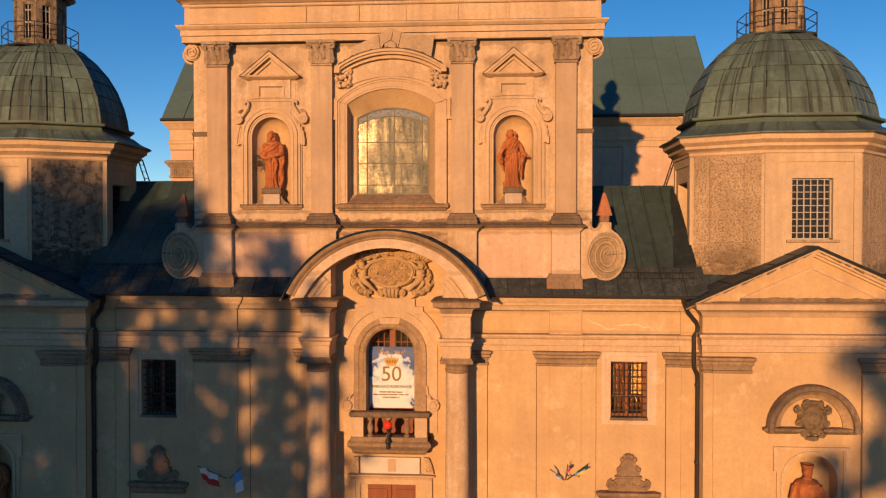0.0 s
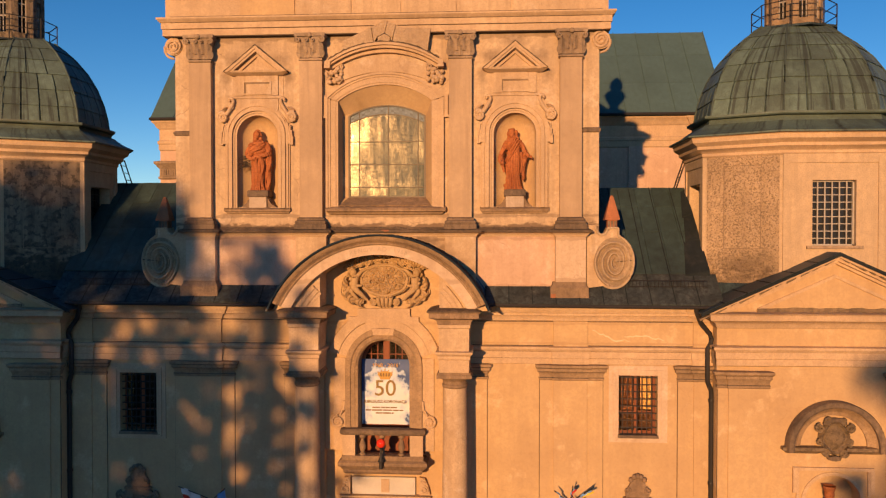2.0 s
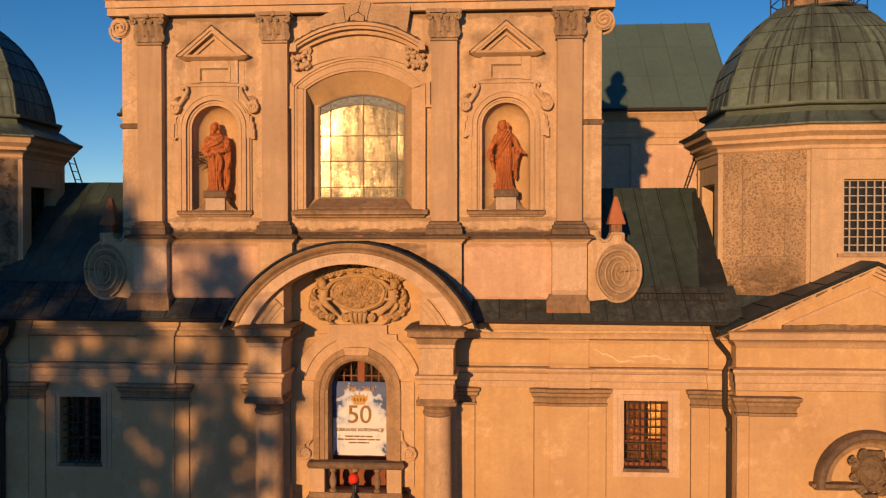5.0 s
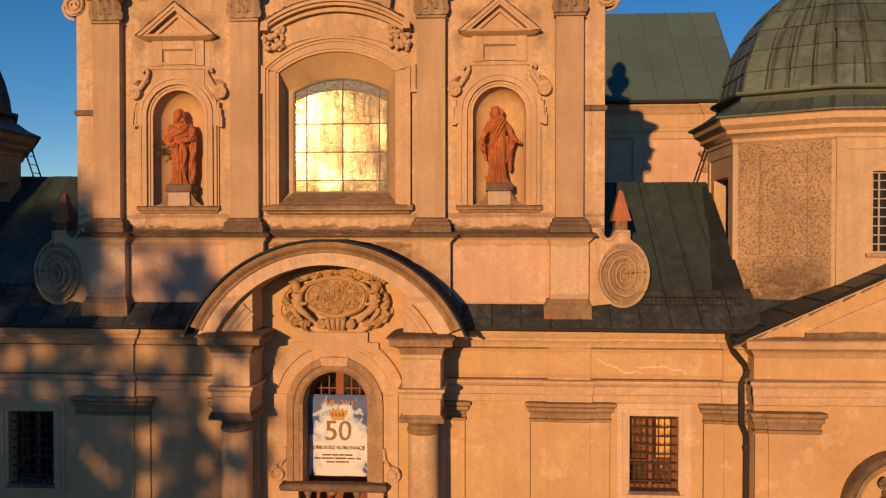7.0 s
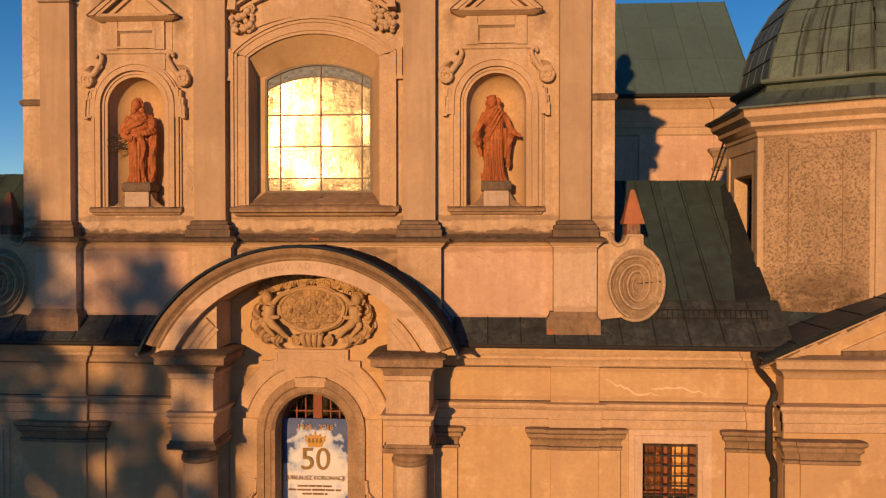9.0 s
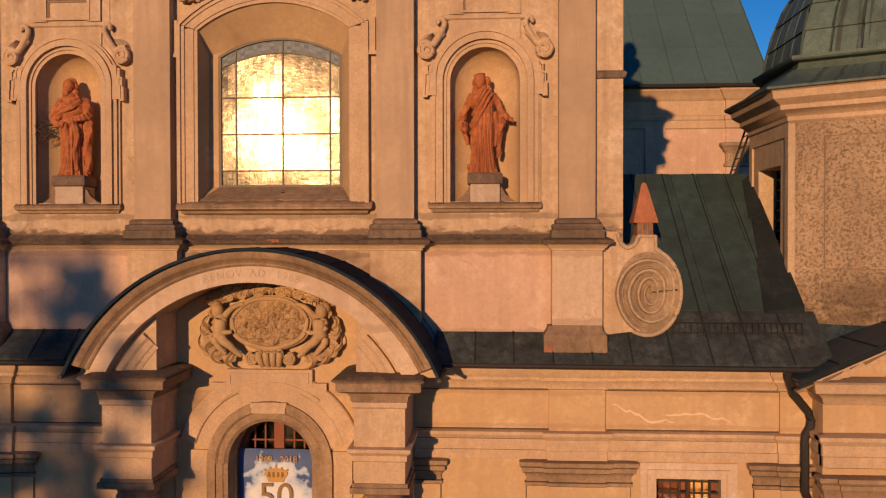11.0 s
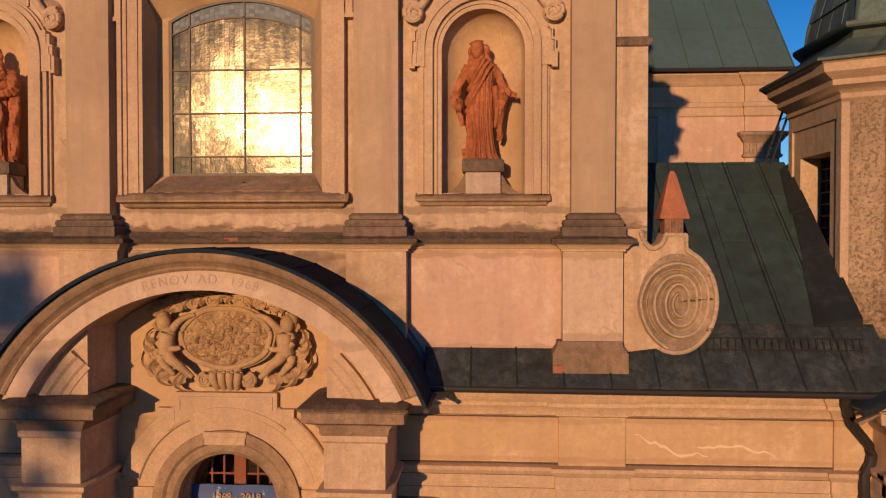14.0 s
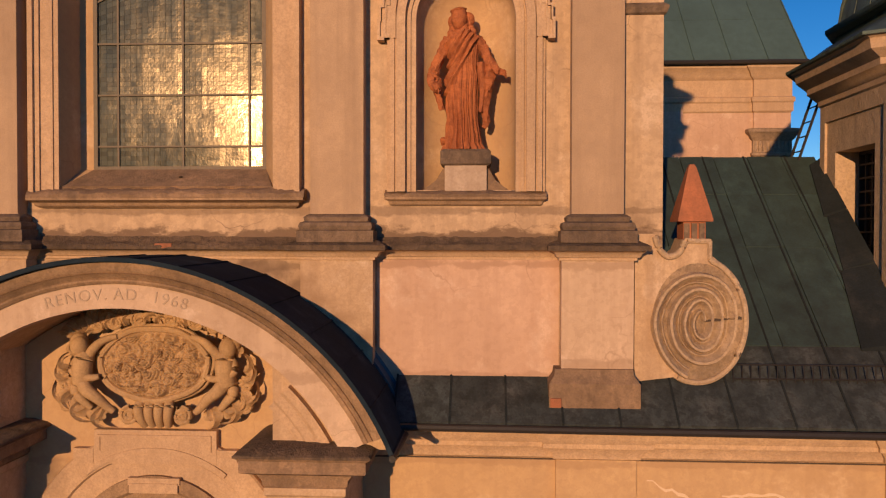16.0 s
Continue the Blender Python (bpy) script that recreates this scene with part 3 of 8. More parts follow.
def niche_surround(cx):
    t = thing("niche_frame", (cx, -0.02, 11.5), "moulded cream plaster niche frame with scrolls and a small pediment", "niche frame", "niche frames of the front")
    zs = NICHE_SP
    # stepped jambs and round head
    for r0, r1, d in ((0.57, 0.63, 0.05), (0.63, 0.665, 0.075), (0.665, 0.69, 0.055), (0.69, 0.79, 0.12), (0.79, 0.815, 0.07), (0.815, 0.87, 0.095), (0.87, 0.905, 0.05)):
        bm = B()
        for s in (-1, 1):
            x0, x1 = sorted((cx + s * r0, cx + s * r1))
            box(bm, x0, x1, -d, 0.02, 11.56, zs)
        arc_band(bm, cx, zs, [(r0, 0.02), (r0, -d), (r1, -d), (r1, 0.02)], 0, 180, 28)
        part("moulding", bm, TRIM, t, bevel=0.008)
    for s in (-1, 1):
        # stepped ear at the springing
        bm = B()
        out = [(0.80, zs - 0.22), (0.985, zs - 0.22), (0.985, zs - 0.03), (0.955, zs - 0.03), (0.955, zs + 0.13), (0.915, zs + 0.13), (0.915, zs + 0.27), (0.87, zs + 0.27), (0.87, zs + 0.36), (0.76, zs + 0.36), (0.80, zs + 0.1)]
        prism(bm, [(cx + s * x, z) for x, z in out], -0.105, 0.02)
        part("ear", bm, TRIM, t, "stepped plaster ear", bevel=0.008)
        bm = B()
        lip = [(0.93, zs - 0.25), (1.01, zs - 0.25), (1.01, zs - 0.01), (0.985, zs - 0.01), (0.985, zs + 0.15), (0.945, zs + 0.15), (0.945, zs + 0.30), (0.90, zs + 0.30), (0.90, zs + 0.26), (0.925, zs + 0.26), (0.925, zs + 0.12), (0.965, zs + 0.12), (0.965, zs - 0.04), (0.975, zs - 0.04), (0.975, zs - 0.21), (0.93, zs - 0.21)]
        prism(bm, [(cx + s * x, z) for x, z in lip], -0.135, 0.02)
        prism(bm, [(cx + s * (x - 0.065), z + 0.03) for x, z in lip], -0.120, 0.02)
        part("ear_lip", bm, TRIM, t)
    for s in (-1, 1):
        bm = B()
        spiral_tube(bm, cx + s * 0.95, -0.12, 14.04, 0.135, 0.030, 1.8, 0.038, 70 if s > 0 else 110, -s, 44)
        ball(bm, cx + s * 0.95, -0.03, 14.04, 0.145, 0.09, 0.15, 16, 10)
        tube(bm, curve([(cx + s * u, -0.085, z) for u, z in ((1.04, 14.17), (0.95, 14.17), (0.87, 14.13), (0.80, 14.20), (0.72, 14.33), (0.665, 14.44), (0.67, 14.53), (0.73, 14.565), (0.775, 14.52), (0.745, 14.485))]), 0.062, 10, 0.036)
        leaf_r = []
        for k in range(9):
            f = k / 8
            w = 0.07 * math.sin(math.pi * (0.15 + 0.83 * f)) + 0.004
            lx, lz = cx + s * (1.06 - 0.22 * f), 14.13 + 0.19 * f + 0.03 * math.sin(3 * f)
            leaf_r.append([(lx - s * 0.6 * w, -0.02, lz - 0.8 * w), (lx, -0.13, lz), (lx + s * 0.6 * w, -0.02, lz + 0.8 * w), (lx, 0.0, lz)])
        loft(bm, leaf_r)
        tube(bm, curve([(cx + s * u, -0.06, z) for u, z in ((0.87, 14.08), (0.82, 14.16), (0.74, 14.25), (0.66, 14.33))]), 0.048, 8, 0.03)
        part("scroll", bm, TRIM, t, "carved plaster scroll")
    bm = B()
    mould(bm, cx - 0.62, cx + 0.62, 0.0, [(0.03, 14.55), (0.055, 14.57), (0.055, 14.62), (0.03, 14.63)])
    box(bm, cx - 0.58, cx + 0.58, -0.03, 0.02, 14.25, 15.22)
    box(bm, cx - 0.72, cx - 0.58, -0.015, 0.02, 14.60, 15.22)
    box(bm, cx + 0.58, cx + 0.72, -0.015, 0.02, 14.60, 15.22)
    part("panel_field", bm, PLASTER, t)
    bm = B()
    for z0, z1 in ((14.66, 14.70), (15.0, 15.05)):
        box(bm, cx - 0.40, cx + 0.40, -0.075, -0.02, z0, z1)
    for x in (-0.40, 0.35):
        box(bm, cx + x, cx + x + 0.05, -0.075, -0.02, 14.70, 15.0)
    box(bm, cx - 0.58, cx - 0.35, -0.06, -0.02, 14.64, 15.2)
    box(bm, cx + 0.35, cx + 0.58, -0.06, -0.02, 14.64, 15.2)
    box(bm, cx - 0.36, cx + 0.36, -0.06, -0.02, 15.02, 15.2)
    part("panel_frame", bm, PLASTER, t)
    # triangular pediment
    # brown strips at top and left paint the shade in the sunk panel
    bm = B()
    box(bm, cx - 0.36, cx + 0.36, -0.050, -0.02, 14.965, 15.0)
    box(bm, cx - 0.36, cx - 0.322, -0.050, -0.02, 14.70, 14.965)
    part("panel_groove", bm, DARKPLASTER, t)
    bm = B()
    mould(bm, cx - 0.66, cx + 0.66, 0.0, [(0.04, 15.17), (0.10, 15.20), (0.20, 15.25), (0.22, 15.30), (0.02, 15.32)])
    part("pediment_base", bm, TRIM, t, bevel=0.006)
    for s in (-1, 1):
        bm = B()
        a, b = (cx + s * 0.86, 15.26), (cx, 15.97)
        for k, (o, d) in enumerate(((0.0, 0.25), (0.055, 0.22), (0.15, 0.10))):
            pts = [(a[0] - s * o * 1.6, a[1] + 0.0), (b[0], b[1] - o * 1.3), (b[0], b[1] - o * 1.3 - 0.09), (a[0] - s * (o * 1.6 + 0.12), a[1] + 0.0)]
            prism(bm, pts, -d, 0.02)
        part("pediment_slope", bm, TRIM, t, "sloping side of a small plaster pediment", bevel=0.006)
        # a thin brown strip stands in for crease shade below each slope
        bm = B()
        for (o, d) in ((0.118, 0.225),):
            prism(bm, [(a[0] - s * o * 1.6, a[1]), (b[0], b[1] - o * 1.3 - 0.02), (b[0], b[1] - o * 1.3 - 0.04), (a[0] - s * (o * 1.6 + 0.03), a[1])], -d + 0.07, 0.02)
        part("pediment_groove", bm, DARKPLASTER, t)
    for s in (-1, 1):
        bm = B()
        rnd = random.Random(17 + s)
        top, low = [], []
        for k in range(19):
            f = k / 18
            x, z = cx + s * (0.87 - 0.87 * f), 15.262 + 0.715 * f
            top.append((x, z + rnd.uniform(0.008, 0.032)))
            low.append((x, z - rnd.uniform(0.0, 0.02)))
        for k in range(18):
            prism(bm, [low[k], low[k + 1], top[k + 1], top[k]], -0.262, 0.02)
        part("crust", bm, LEDGETOP, t, "black crust on the sloping pediment")
    bm = B()
    prism(bm, [(cx - 0.6, 15.32), (cx + 0.6, 15.32), (cx, 15.78)], -0.04, 0.02)
    part("tympanum", bm, PLASTER, t)
    bm = B()
    mould(bm, cx - 0.83, cx + 0.82, 0.0, [(0.03, 11.40), (0.05, 11.415), (0.06, 11.45), (0.10, 11.47), (0.10, 11.50)])
    part("sill", bm, LOWCAP, t, "moulded plaster sill")
    bm = B()
    worn_ledge(bm, cx - 0.93, cx + 0.92, 0.0, [(0.098, 11.501), (0.105, 11.53), (0.02, 11.575)], rough=0.009, seed=4)
    part("sill_top", bm, STONE, t, "dirty top of the sill")


niche_surround(-NICHE_X)
niche_surround(NICHE_X)


PALESTONE = material("pale_block_stone", (0.56, 0.44, 0.33), (0.28, 0.20, 0.14), stain=0.6, streak=0.4, bump=0.5, speck=0.25)


def statue_pedestal(cx):
    t = thing("statue_pedestal", (cx, 0.15, 11.57), "small stone statue pedestal with curved side wings", "pedestal", "pedestals in the niches")
    bm = B()
    box(bm, cx - 0.24, cx + 0.24, -0.04, 0.36, 11.57, 11.86)
    part("block", bm, PALESTONE, t, "pale stone block", bevel=0.01)
    bm = B()
    mould(bm, cx - 0.26, cx + 0.26, -0.04, [(0.0, 11.86), (0.03, 11.88), (0.03, 12.02), (0.0, 12.05)], yback=0.42)
    part("cap", bm, DARKSTONE, t, "dark weathered cap")
    for s in (-1, 1):
        bm = B()
        prism(bm, [(cx + s * 0.24, 11.57), (cx + s * 0.52, 11.57), (cx + s * 0.44, 11.62), (cx + s * 0.34, 11.70), (cx + s * 0.27, 11.82), (cx + s * 0.24, 11.84)], 0.02, 0.12)
        part("wing", bm, STONE, t)


statue_pedestal(-NICHE_X)
statue_pedestal(NICHE_X)


def draped_figure(cx, cy, z0, h, rows, mantle, folds, arms, drapes, head, knobs):
    """A plain draped figure, one mesh. rows: height share, reach to either side, depth; mantle: the slanting line above which a cloak lies over the robe."""
    bm = B()
    n, m = 112, 96
    (mx0, mf0), (mx1, mf1) = mantle
    rings = []
    for q in range(m + 1):
        f = rows[-1][0] * q / m
        for r0, r1 in zip(rows, rows[1:]):
            if f <= r1[0] + 1e-6:
                u = (f - r0[0]) / (r1[0] - r0[0])
                u = u * u * (3 - 2 * u)
                lf, rt, dp = (p + (k - p) * u for p, k in zip(r0[1:], r1[1:]))
                break
        mid, rx = (rt - lf) / 2, (rt + lf) / 2
        ring = []
        for i in range(n):
            a = 2 * math.pi * i / n
            c, sn = math.cos(a), math.sin(a)
            x = mid + rx * c
            over = f - (mf0 + (mf1 - mf0) * (x - mx0) / (mx1 - mx0)) + 0.012 * noise.noise(Vector((3 * x, 5 * f, cx)))
            cloak = max(0.0, min(1.0, over / 0.018 + 0.5))
            wob = 0.55 * noise.noise(Vector((1.5 * c, 1.5 * sn, 3.0 * f + cx)))
            deep = (0.35 + 0.65 * max(0.0, 1 - f / 0.5)) * (1 - cloak)
            d = deep * (0.052 * abs(math.sin(folds * a * 0.5 + wob * 2.2)) ** 0.75 + 0.014 * math.sin(2.3 * folds * a + 6 * f) - 0.020)
            d += cloak * (0.030 + 0.020 * math.sin(2 * math.pi * over / 0.075 + 3.0 * wob) + 0.007 * math.sin(2 * math.pi * over / 0.031 + 8 * wob)) * (f < 0.83)
            d += 0.010 * noise.noise(Vector((9 * x, 9 * sn * dp, 14 * f)))
            if f < 0.05:
                d += 0.03 * (1 - f / 0.05) * (0.5 + abs(math.sin(folds * a * 0.5 + 0.4)))
            ring.append((cx + x + d * c, cy + (dp + d) * sn, z0 + f * h))
        rings.append(ring)
    loft(bm, rings)
    for pts, r0, r1 in arms + drapes:
        path = curve([(cx + x, cy + y, z0 + f * h) for x, y, f in pts], 7)
        k = len(path)
        rr = []
        for i, pt in enumerate(path):
            pt = Vector(pt)
            dv = (Vector(path[min(i + 1, k - 1)]) - Vector(path[max(i - 1, 0)])).normalized()
            side = dv.cross(Vector((0, 1, 0)) if abs(dv.y) < 0.9 else Vector((1, 0, 0))).normalized()
            up = side.cross(dv)
            r = r0 + (r1 - r0) * i / (k - 1)
            rr.append([tuple(pt + (side * math.cos(b) + up * math.sin(b)) * r * (1 + 0.15 * math.sin(4 * b + 0.5 * i) + 0.10 * math.sin(2.1 * i))) for b in (2 * math.pi * j / 14 for j in range(14))])
        loft(bm, rr)
    for pts, r0, r1 in arms:
        x, y, f = pts[-1]
        for k in range(4):
            sx = 1 if x > 0.2 else (-0.2 if x < -0.2 else 0.6)
            tube(bm, [(cx + x, cy + y, z0 + f * h + 0.014 * (k - 1.5)), (cx + x + 0.05 * sx, cy + y - 0.02, z0 + f * h - 0.012 + 0.018 * (k - 1.5)), (cx + x + 0.075 * sx, cy + y - 0.01, z0 + f * h - 0.04 + 0.022 * (k - 1.5))], 0.014, 5, 0.008)
    hx, hf, hr, hz = head
    rings = []
    for q in range(15):
        e = math.pi * (q + 0.4) / 15.2 - math.pi / 2
        rings.append([(cx + hx + hr * math.cos(e) * math.cos(b) * (0.86 if q < 6 else 1.0), cy - 0.035 + hr * 1.12 * math.cos(e) * math.sin(b), z0 + hf * h + hz * math.sin(e) + 0.004 * math.sin(5 * b)) for b in (2 * math.pi * j / 18 for j in range(18))])
    loft(bm, rings)
    for x, y, f, r in knobs:
        ball(bm, cx + x, cy + y, z0 + f * h, r, r * 0.9, r * 1.15, 10, 8)
    return bm


STATUE_GROUP = "statues in the niches"
bm = draped_figure(
    NICHE_X - 0.03, 0.16, 12.05, 1.68,
    ((0.0, 0.194, 0.194, 0.17), (0.06, 0.202, 0.185, 0.17), (0.13, 0.185, 0.168, 0.155), (0.22, 0.172, 0.15, 0.145), (0.32, 0.189, 0.15, 0.15), (0.42, 0.194, 0.159, 0.16), (0.5, 0.184, 0.17, 0.155), (0.57, 0.156, 0.152, 0.14), (0.64, 0.152, 0.152, 0.135), (0.71, 0.179, 0.17, 0.15), (0.765, 0.179, 0.156, 0.135), (0.795, 0.152, 0.138, 0.12), (0.82, 0.11, 0.1, 0.095), (0.85, 0.085, 0.065, 0.08), (0.88, 0.08, 0.06, 0.075)),
    ((-0.26, 0.29), (0.15, 0.77)), 17,
    [(((-0.17, 0.0, 0.775), (-0.255, -0.02, 0.68), (-0.33, -0.05, 0.57), (-0.375, -0.09, 0.49), (-0.33, -0.15, 0.43), (-0.27, -0.19, 0.415)), 0.066, 0.044), (((0.15, 0.0, 0.775), (0.235, -0.03, 0.69), (0.31, -0.09, 0.60), (0.375, -0.14, 0.545), (0.42, -0.17, 0.525)), 0.068, 0.038)],
    [(((0.31, -0.06, 0.59), (0.30, -0.06, 0.50), (0.265, -0.04, 0.40), (0.25, -0.03, 0.29), (0.265, -0.02, 0.20), (0.23, -0.02, 0.155)), 0.075, 0.030), (((0.20, -0.10, 0.60), (0.215, -0.09, 0.42), (0.20, -0.08, 0.26)), 0.045, 0.022), (((-0.33, -0.03, 0.50), (-0.30, -0.06, 0.40), (-0.25, -0.04, 0.28)), 0.065, 0.03), (((-0.21, -0.04, 0.06), (-0.245, -0.04, 0.075), (-0.24, 0.0, 0.04)), 0.04, 0.02)],
    (-0.055, 0.905, 0.098, 0.13),
    ((0.055, 0.03, 0.915, 0.075), (-0.12, 0.03, 0.90, 0.07), (0.045, 0.02, 0.89, 0.06), (0.075, 0.02, 0.85, 0.05), (0.10, 0.0, 0.82, 0.05), (0.11, -0.06, 0.785, 0.045), (-0.13, 0.0, 0.845, 0.045), (-0.15, -0.02, 0.81, 0.045), (-0.02, 0.03, 0.925, 0.085), (-0.055, -0.125, 0.90, 0.022)))
# a low crown, tipped forward
tip = Matrix.Translation((NICHE_X - 0.085, 0.14, 12.05 + 0.94 * 1.68)) @ Matrix.Rotation(radians(-9), 4, "Y")
loft(bm, [[tuple(tip @ Vector((r * math.cos(2 * math.pi * i / 18), r * math.sin(2 * math.pi * i / 18), z))) for i in range(18)] for r, z in ((0.070, -0.01), (0.094, 0.0), (0.088, 0.035), (0.102, 0.055), (0.075, 0.07), (0.02, 0.07))])
solid("statue", bm, TERRA, "reddish terracotta statue of a crowned robed figure in a niche", "statue", STATUE_GROUP)
bm = draped_figure(
    -NICHE_X - 0.005, 0.16, 12.05, 1.66,
    ((0.0, 0.204, 0.204, 0.17), (0.05, 0.204, 0.196, 0.17), (0.12, 0.187, 0.174, 0.155), (0.25, 0.204, 0.204, 0.16), (0.38, 0.213, 0.217, 0.165), (0.48, 0.23, 0.225, 0.17), (0.56, 0.225, 0.216, 0.17), (0.63, 0.211, 0.203, 0.16), (0.7, 0.203, 0.189, 0.155), (0.76, 0.198, 0.167, 0.145), (0.8, 0.2, 0.14, 0.13), (0.83, 0.16, 0.06, 0.1), (0.86, 0.14, 0.01, 0.085), (0.885, 0.135, 0.0, 0.08)),
    ((-0.30, 0.52), (0.20, 0.56)), 11,
    [(((-0.19, 0.0, 0.775), (-0.275, -0.04, 0.69), (-0.315, -0.08, 0.60), (-0.24, -0.16, 0.545), (-0.13, -0.20, 0.52), (-0.05, -0.215, 0.515)), 0.085, 0.045), (((0.15, 0.0, 0.78), (0.25, -0.03, 0.70), (0.275, -0.09, 0.62), (0.20, -0.17, 0.58), (0.09, -0.21, 0.56), (0.0, -0.22, 0.545)), 0.088, 0.045)],
    [(((0.14, -0.10, 0.80), (0.02, -0.17, 0.745), (-0.12, -0.17, 0.69), (-0.25, -0.10, 0.63)), 0.05, 0.07), (((0.17, -0.10, 0.77), (0.05, -0.17, 0.70), (-0.10, -0.18, 0.645), (-0.24, -0.12, 0.595)), 0.045, 0.06), (((0.26, -0.06, 0.60), (0.285, -0.05, 0.46), (0.255, -0.04, 0.30), (0.27, -0.03, 0.14), (0.23, -0.02, 0.03)), 0.075, 0.05), (((0.08, -0.19, 0.53), (0.14, -0.17, 0.40), (0.10, -0.16, 0.22), (0.12, -0.15, 0.05)), 0.05, 0.035), (((-0.04, -0.20, 0.51), (-0.03, -0.17, 0.36), (-0.01, -0.16, 0.18), (-0.02, -0.17, 0.03)), 0.04, 0.03)],
    (-0.07, 0.922, 0.098, 0.13),
    ((-0.06, 0.03, 0.955, 0.098), (0.015, 0.02, 0.925, 0.055), (-0.145, 0.0, 0.905, 0.045), (0.01, 0.01, 0.86, 0.07), (-0.13, 0.0, 0.855, 0.06), (-0.09, -0.11, 0.85, 0.06), (-0.085, -0.10, 0.865, 0.055), (-0.075, -0.115, 0.84, 0.045), (-0.10, -0.09, 0.83, 0.04), (-0.01, 0.0, 0.885, 0.05), (-0.075, -0.13, 0.915, 0.022)))
solid("statue", bm, TERRA, "reddish terracotta statue of a bearded robed figure in a niche", "statue", STATUE_GROUP)

# ---- great window ----
w1 = thing("window_1", (0, 0.3, 11.6), "tall arched church window with leaded glass glowing in the low sun", "window", kind="structure")
bm = B()
loop_o = [(-WIN_R0, 11.60)] + seg_arc(WIN_R0, 14.46, 14.90) + [(WIN_R0, 11.60)]
loop_i = [(-1.08, 11.86)] + seg_arc(1.08, 14.12, 14.42) + [(1.08, 11.86)]
# the jamb away from the sun runs straight back to a rebate, the other is splayed
deep = [(xi + (xo - xi) * 0.80 * max(0.0, -xi / 1.08) ** 3, zi) for (xo, _), (xi, zi) in zip(loop_o, loop_i)]
rings = [[(x, -0.005, z) for x, z in loop_o], [(x, 0.385, z) for x, z in deep], [(x, 0.40, z) for x, z in loop_i], [(x, 0.46, z) for x, z in loop_i], [(x * 1.02, 0.6, z + 0.02) for x, z in loop_o]]
loft(bm, rings, caps=False)
part("reveal", bm, PLASTER_Y, w1, "splayed ochre plaster reveal")
bm = B()
loft(bm, [[(-1.26, 0.0, 11.60), (-1.26, -0.02, 11.63), (-1.07, 0.40, 11.87), (-1.07, 0.42, 11.60)], [(1.26, 0.0, 11.60), (1.26, -0.02, 11.63), (1.07, 0.40, 11.87), (1.07, 0.42, 11.60)]])
part("sloping_sill", bm, STONE, w1, "brown weathered sloping sill")
for k, (o0, o1, d) in enumerate(((0.0, 0.06, 0.045), (0.06, 0.21, 0.065), (0.21, 0.27, 0.09), (0.27, 0.33, 0.125))):
    bm = B()
    for s in (-1, 1):
        x0, x1 = sorted((s * (WIN_R0 + o0), s * (WIN_R0 + o1)))
        box(bm, x0, x1, -d, 0.02, 11.56, 14.46 + o0 * 0.3)
    a = seg_arc(WIN_R0 + o0, 14.46 + o0 * 0.3, 14.90 + o0)
    b = seg_arc(WIN_R0 + o1, 14.46 + o1 * 0.3, 14.90 + o1)
    prism(bm, a + b[::-1], -d, 0.02)
    part("moulding", bm, TRIM, w1, bevel=0.008)
for s in (-1, 1):
    bm = B()
    x0, x1 = sorted((s * 1.61, s * 1.72))
    box(bm, x0, x1, -0.08, 0.02, 14.05, 14.62)
    x0, x1 = sorted((s * 1.58, s * 1.75))
    box(bm, x0, x1, -0.11, 0.02, 14.0, 14.06)
    part("ear", bm, TRIM, w1, bevel=0.008)
bm = B()
mould(bm, -1.46, 1.50, 0.0, [(0.05, 11.375), (0.09, 11.40), (0.10, 11.43), (0.14, 11.455), (0.16, 11.46), (0.16, 11.49)])
part("sill", bm, LOWCAP, w1, "long moulded plaster sill")
bm = B()
worn_ledge(bm, -1.62, 1.67, 0.0, [(0.162, 11.491), (0.165, 11.535), (0.13, 11.56), (0.02, 11.605)], rough=0.014, seed=9)
part("sill_top", bm, STONE, w1, "crumbling brown top of the sill")
# a dark disc drawn for the shaded inside of the hole
bm = B()
lathe(bm, [(0.0, 11.745), (0.022, 11.747), (0.022, 11.76), (0.0, 11.762)], 0.10, 0.17, 10)
part("drain_hole", bm, UNLIT, w1, "small dark drain hole")
# curved hood and broken blocks over it
bm = B()
a = seg_arc(1.46, 15.30, 15.75)
for o0, o1, d in ((0.0, 0.10, 0.12), (0.10, 0.17, 0.24), (0.17, 0.24, 0.30)):
    prism(bm, [(x, z + o0) for x, z in a] + [(x, z + o1) for x, z in a[::-1]], -d, 0.02)
for s in (-1, 1):
    prism(bm, [(s * 1.46, 15.32), (s * 1.62, 15.32), (s * 1.60, 15.50), (s * 1.44, 15.57)], -0.28, 0.02)
part("hood", bm, TRIM, w1, "curved plaster hood moulding", bevel=0.01)
bm = B()
rnd = random.Random(8)
edge = [(x, z + 0.24) for x, z in seg_arc(1.50, 15.29, 15.75, 40)]
crust = [(x, z + rnd.uniform(0.015, 0.06)) for x, z in edge]
for k in range(40):
    prism(bm, [edge[k], edge[k + 1], crust[k + 1], crust[k]], -0.29, 0.02)
part("crust", bm, LEDGETOP, w1, "black mossy crust on the hood")
bm = B()
prism(bm, seg_arc(1.2, 15.30, 15.62) + seg_arc(1.2, 15.0, 15.25)[::-1], -0.04, 0.02)
part("hood_field", bm, PLASTER, w1)
TOOLED = material("tooled_stone", (0.55, 0.395, 0.25), (0.26, 0.175, 0.105), stain=0.5, streak=0.2, bump=1.0, bump_dist=0.03, grain=24, speck=0.35, speck_size=20.0)
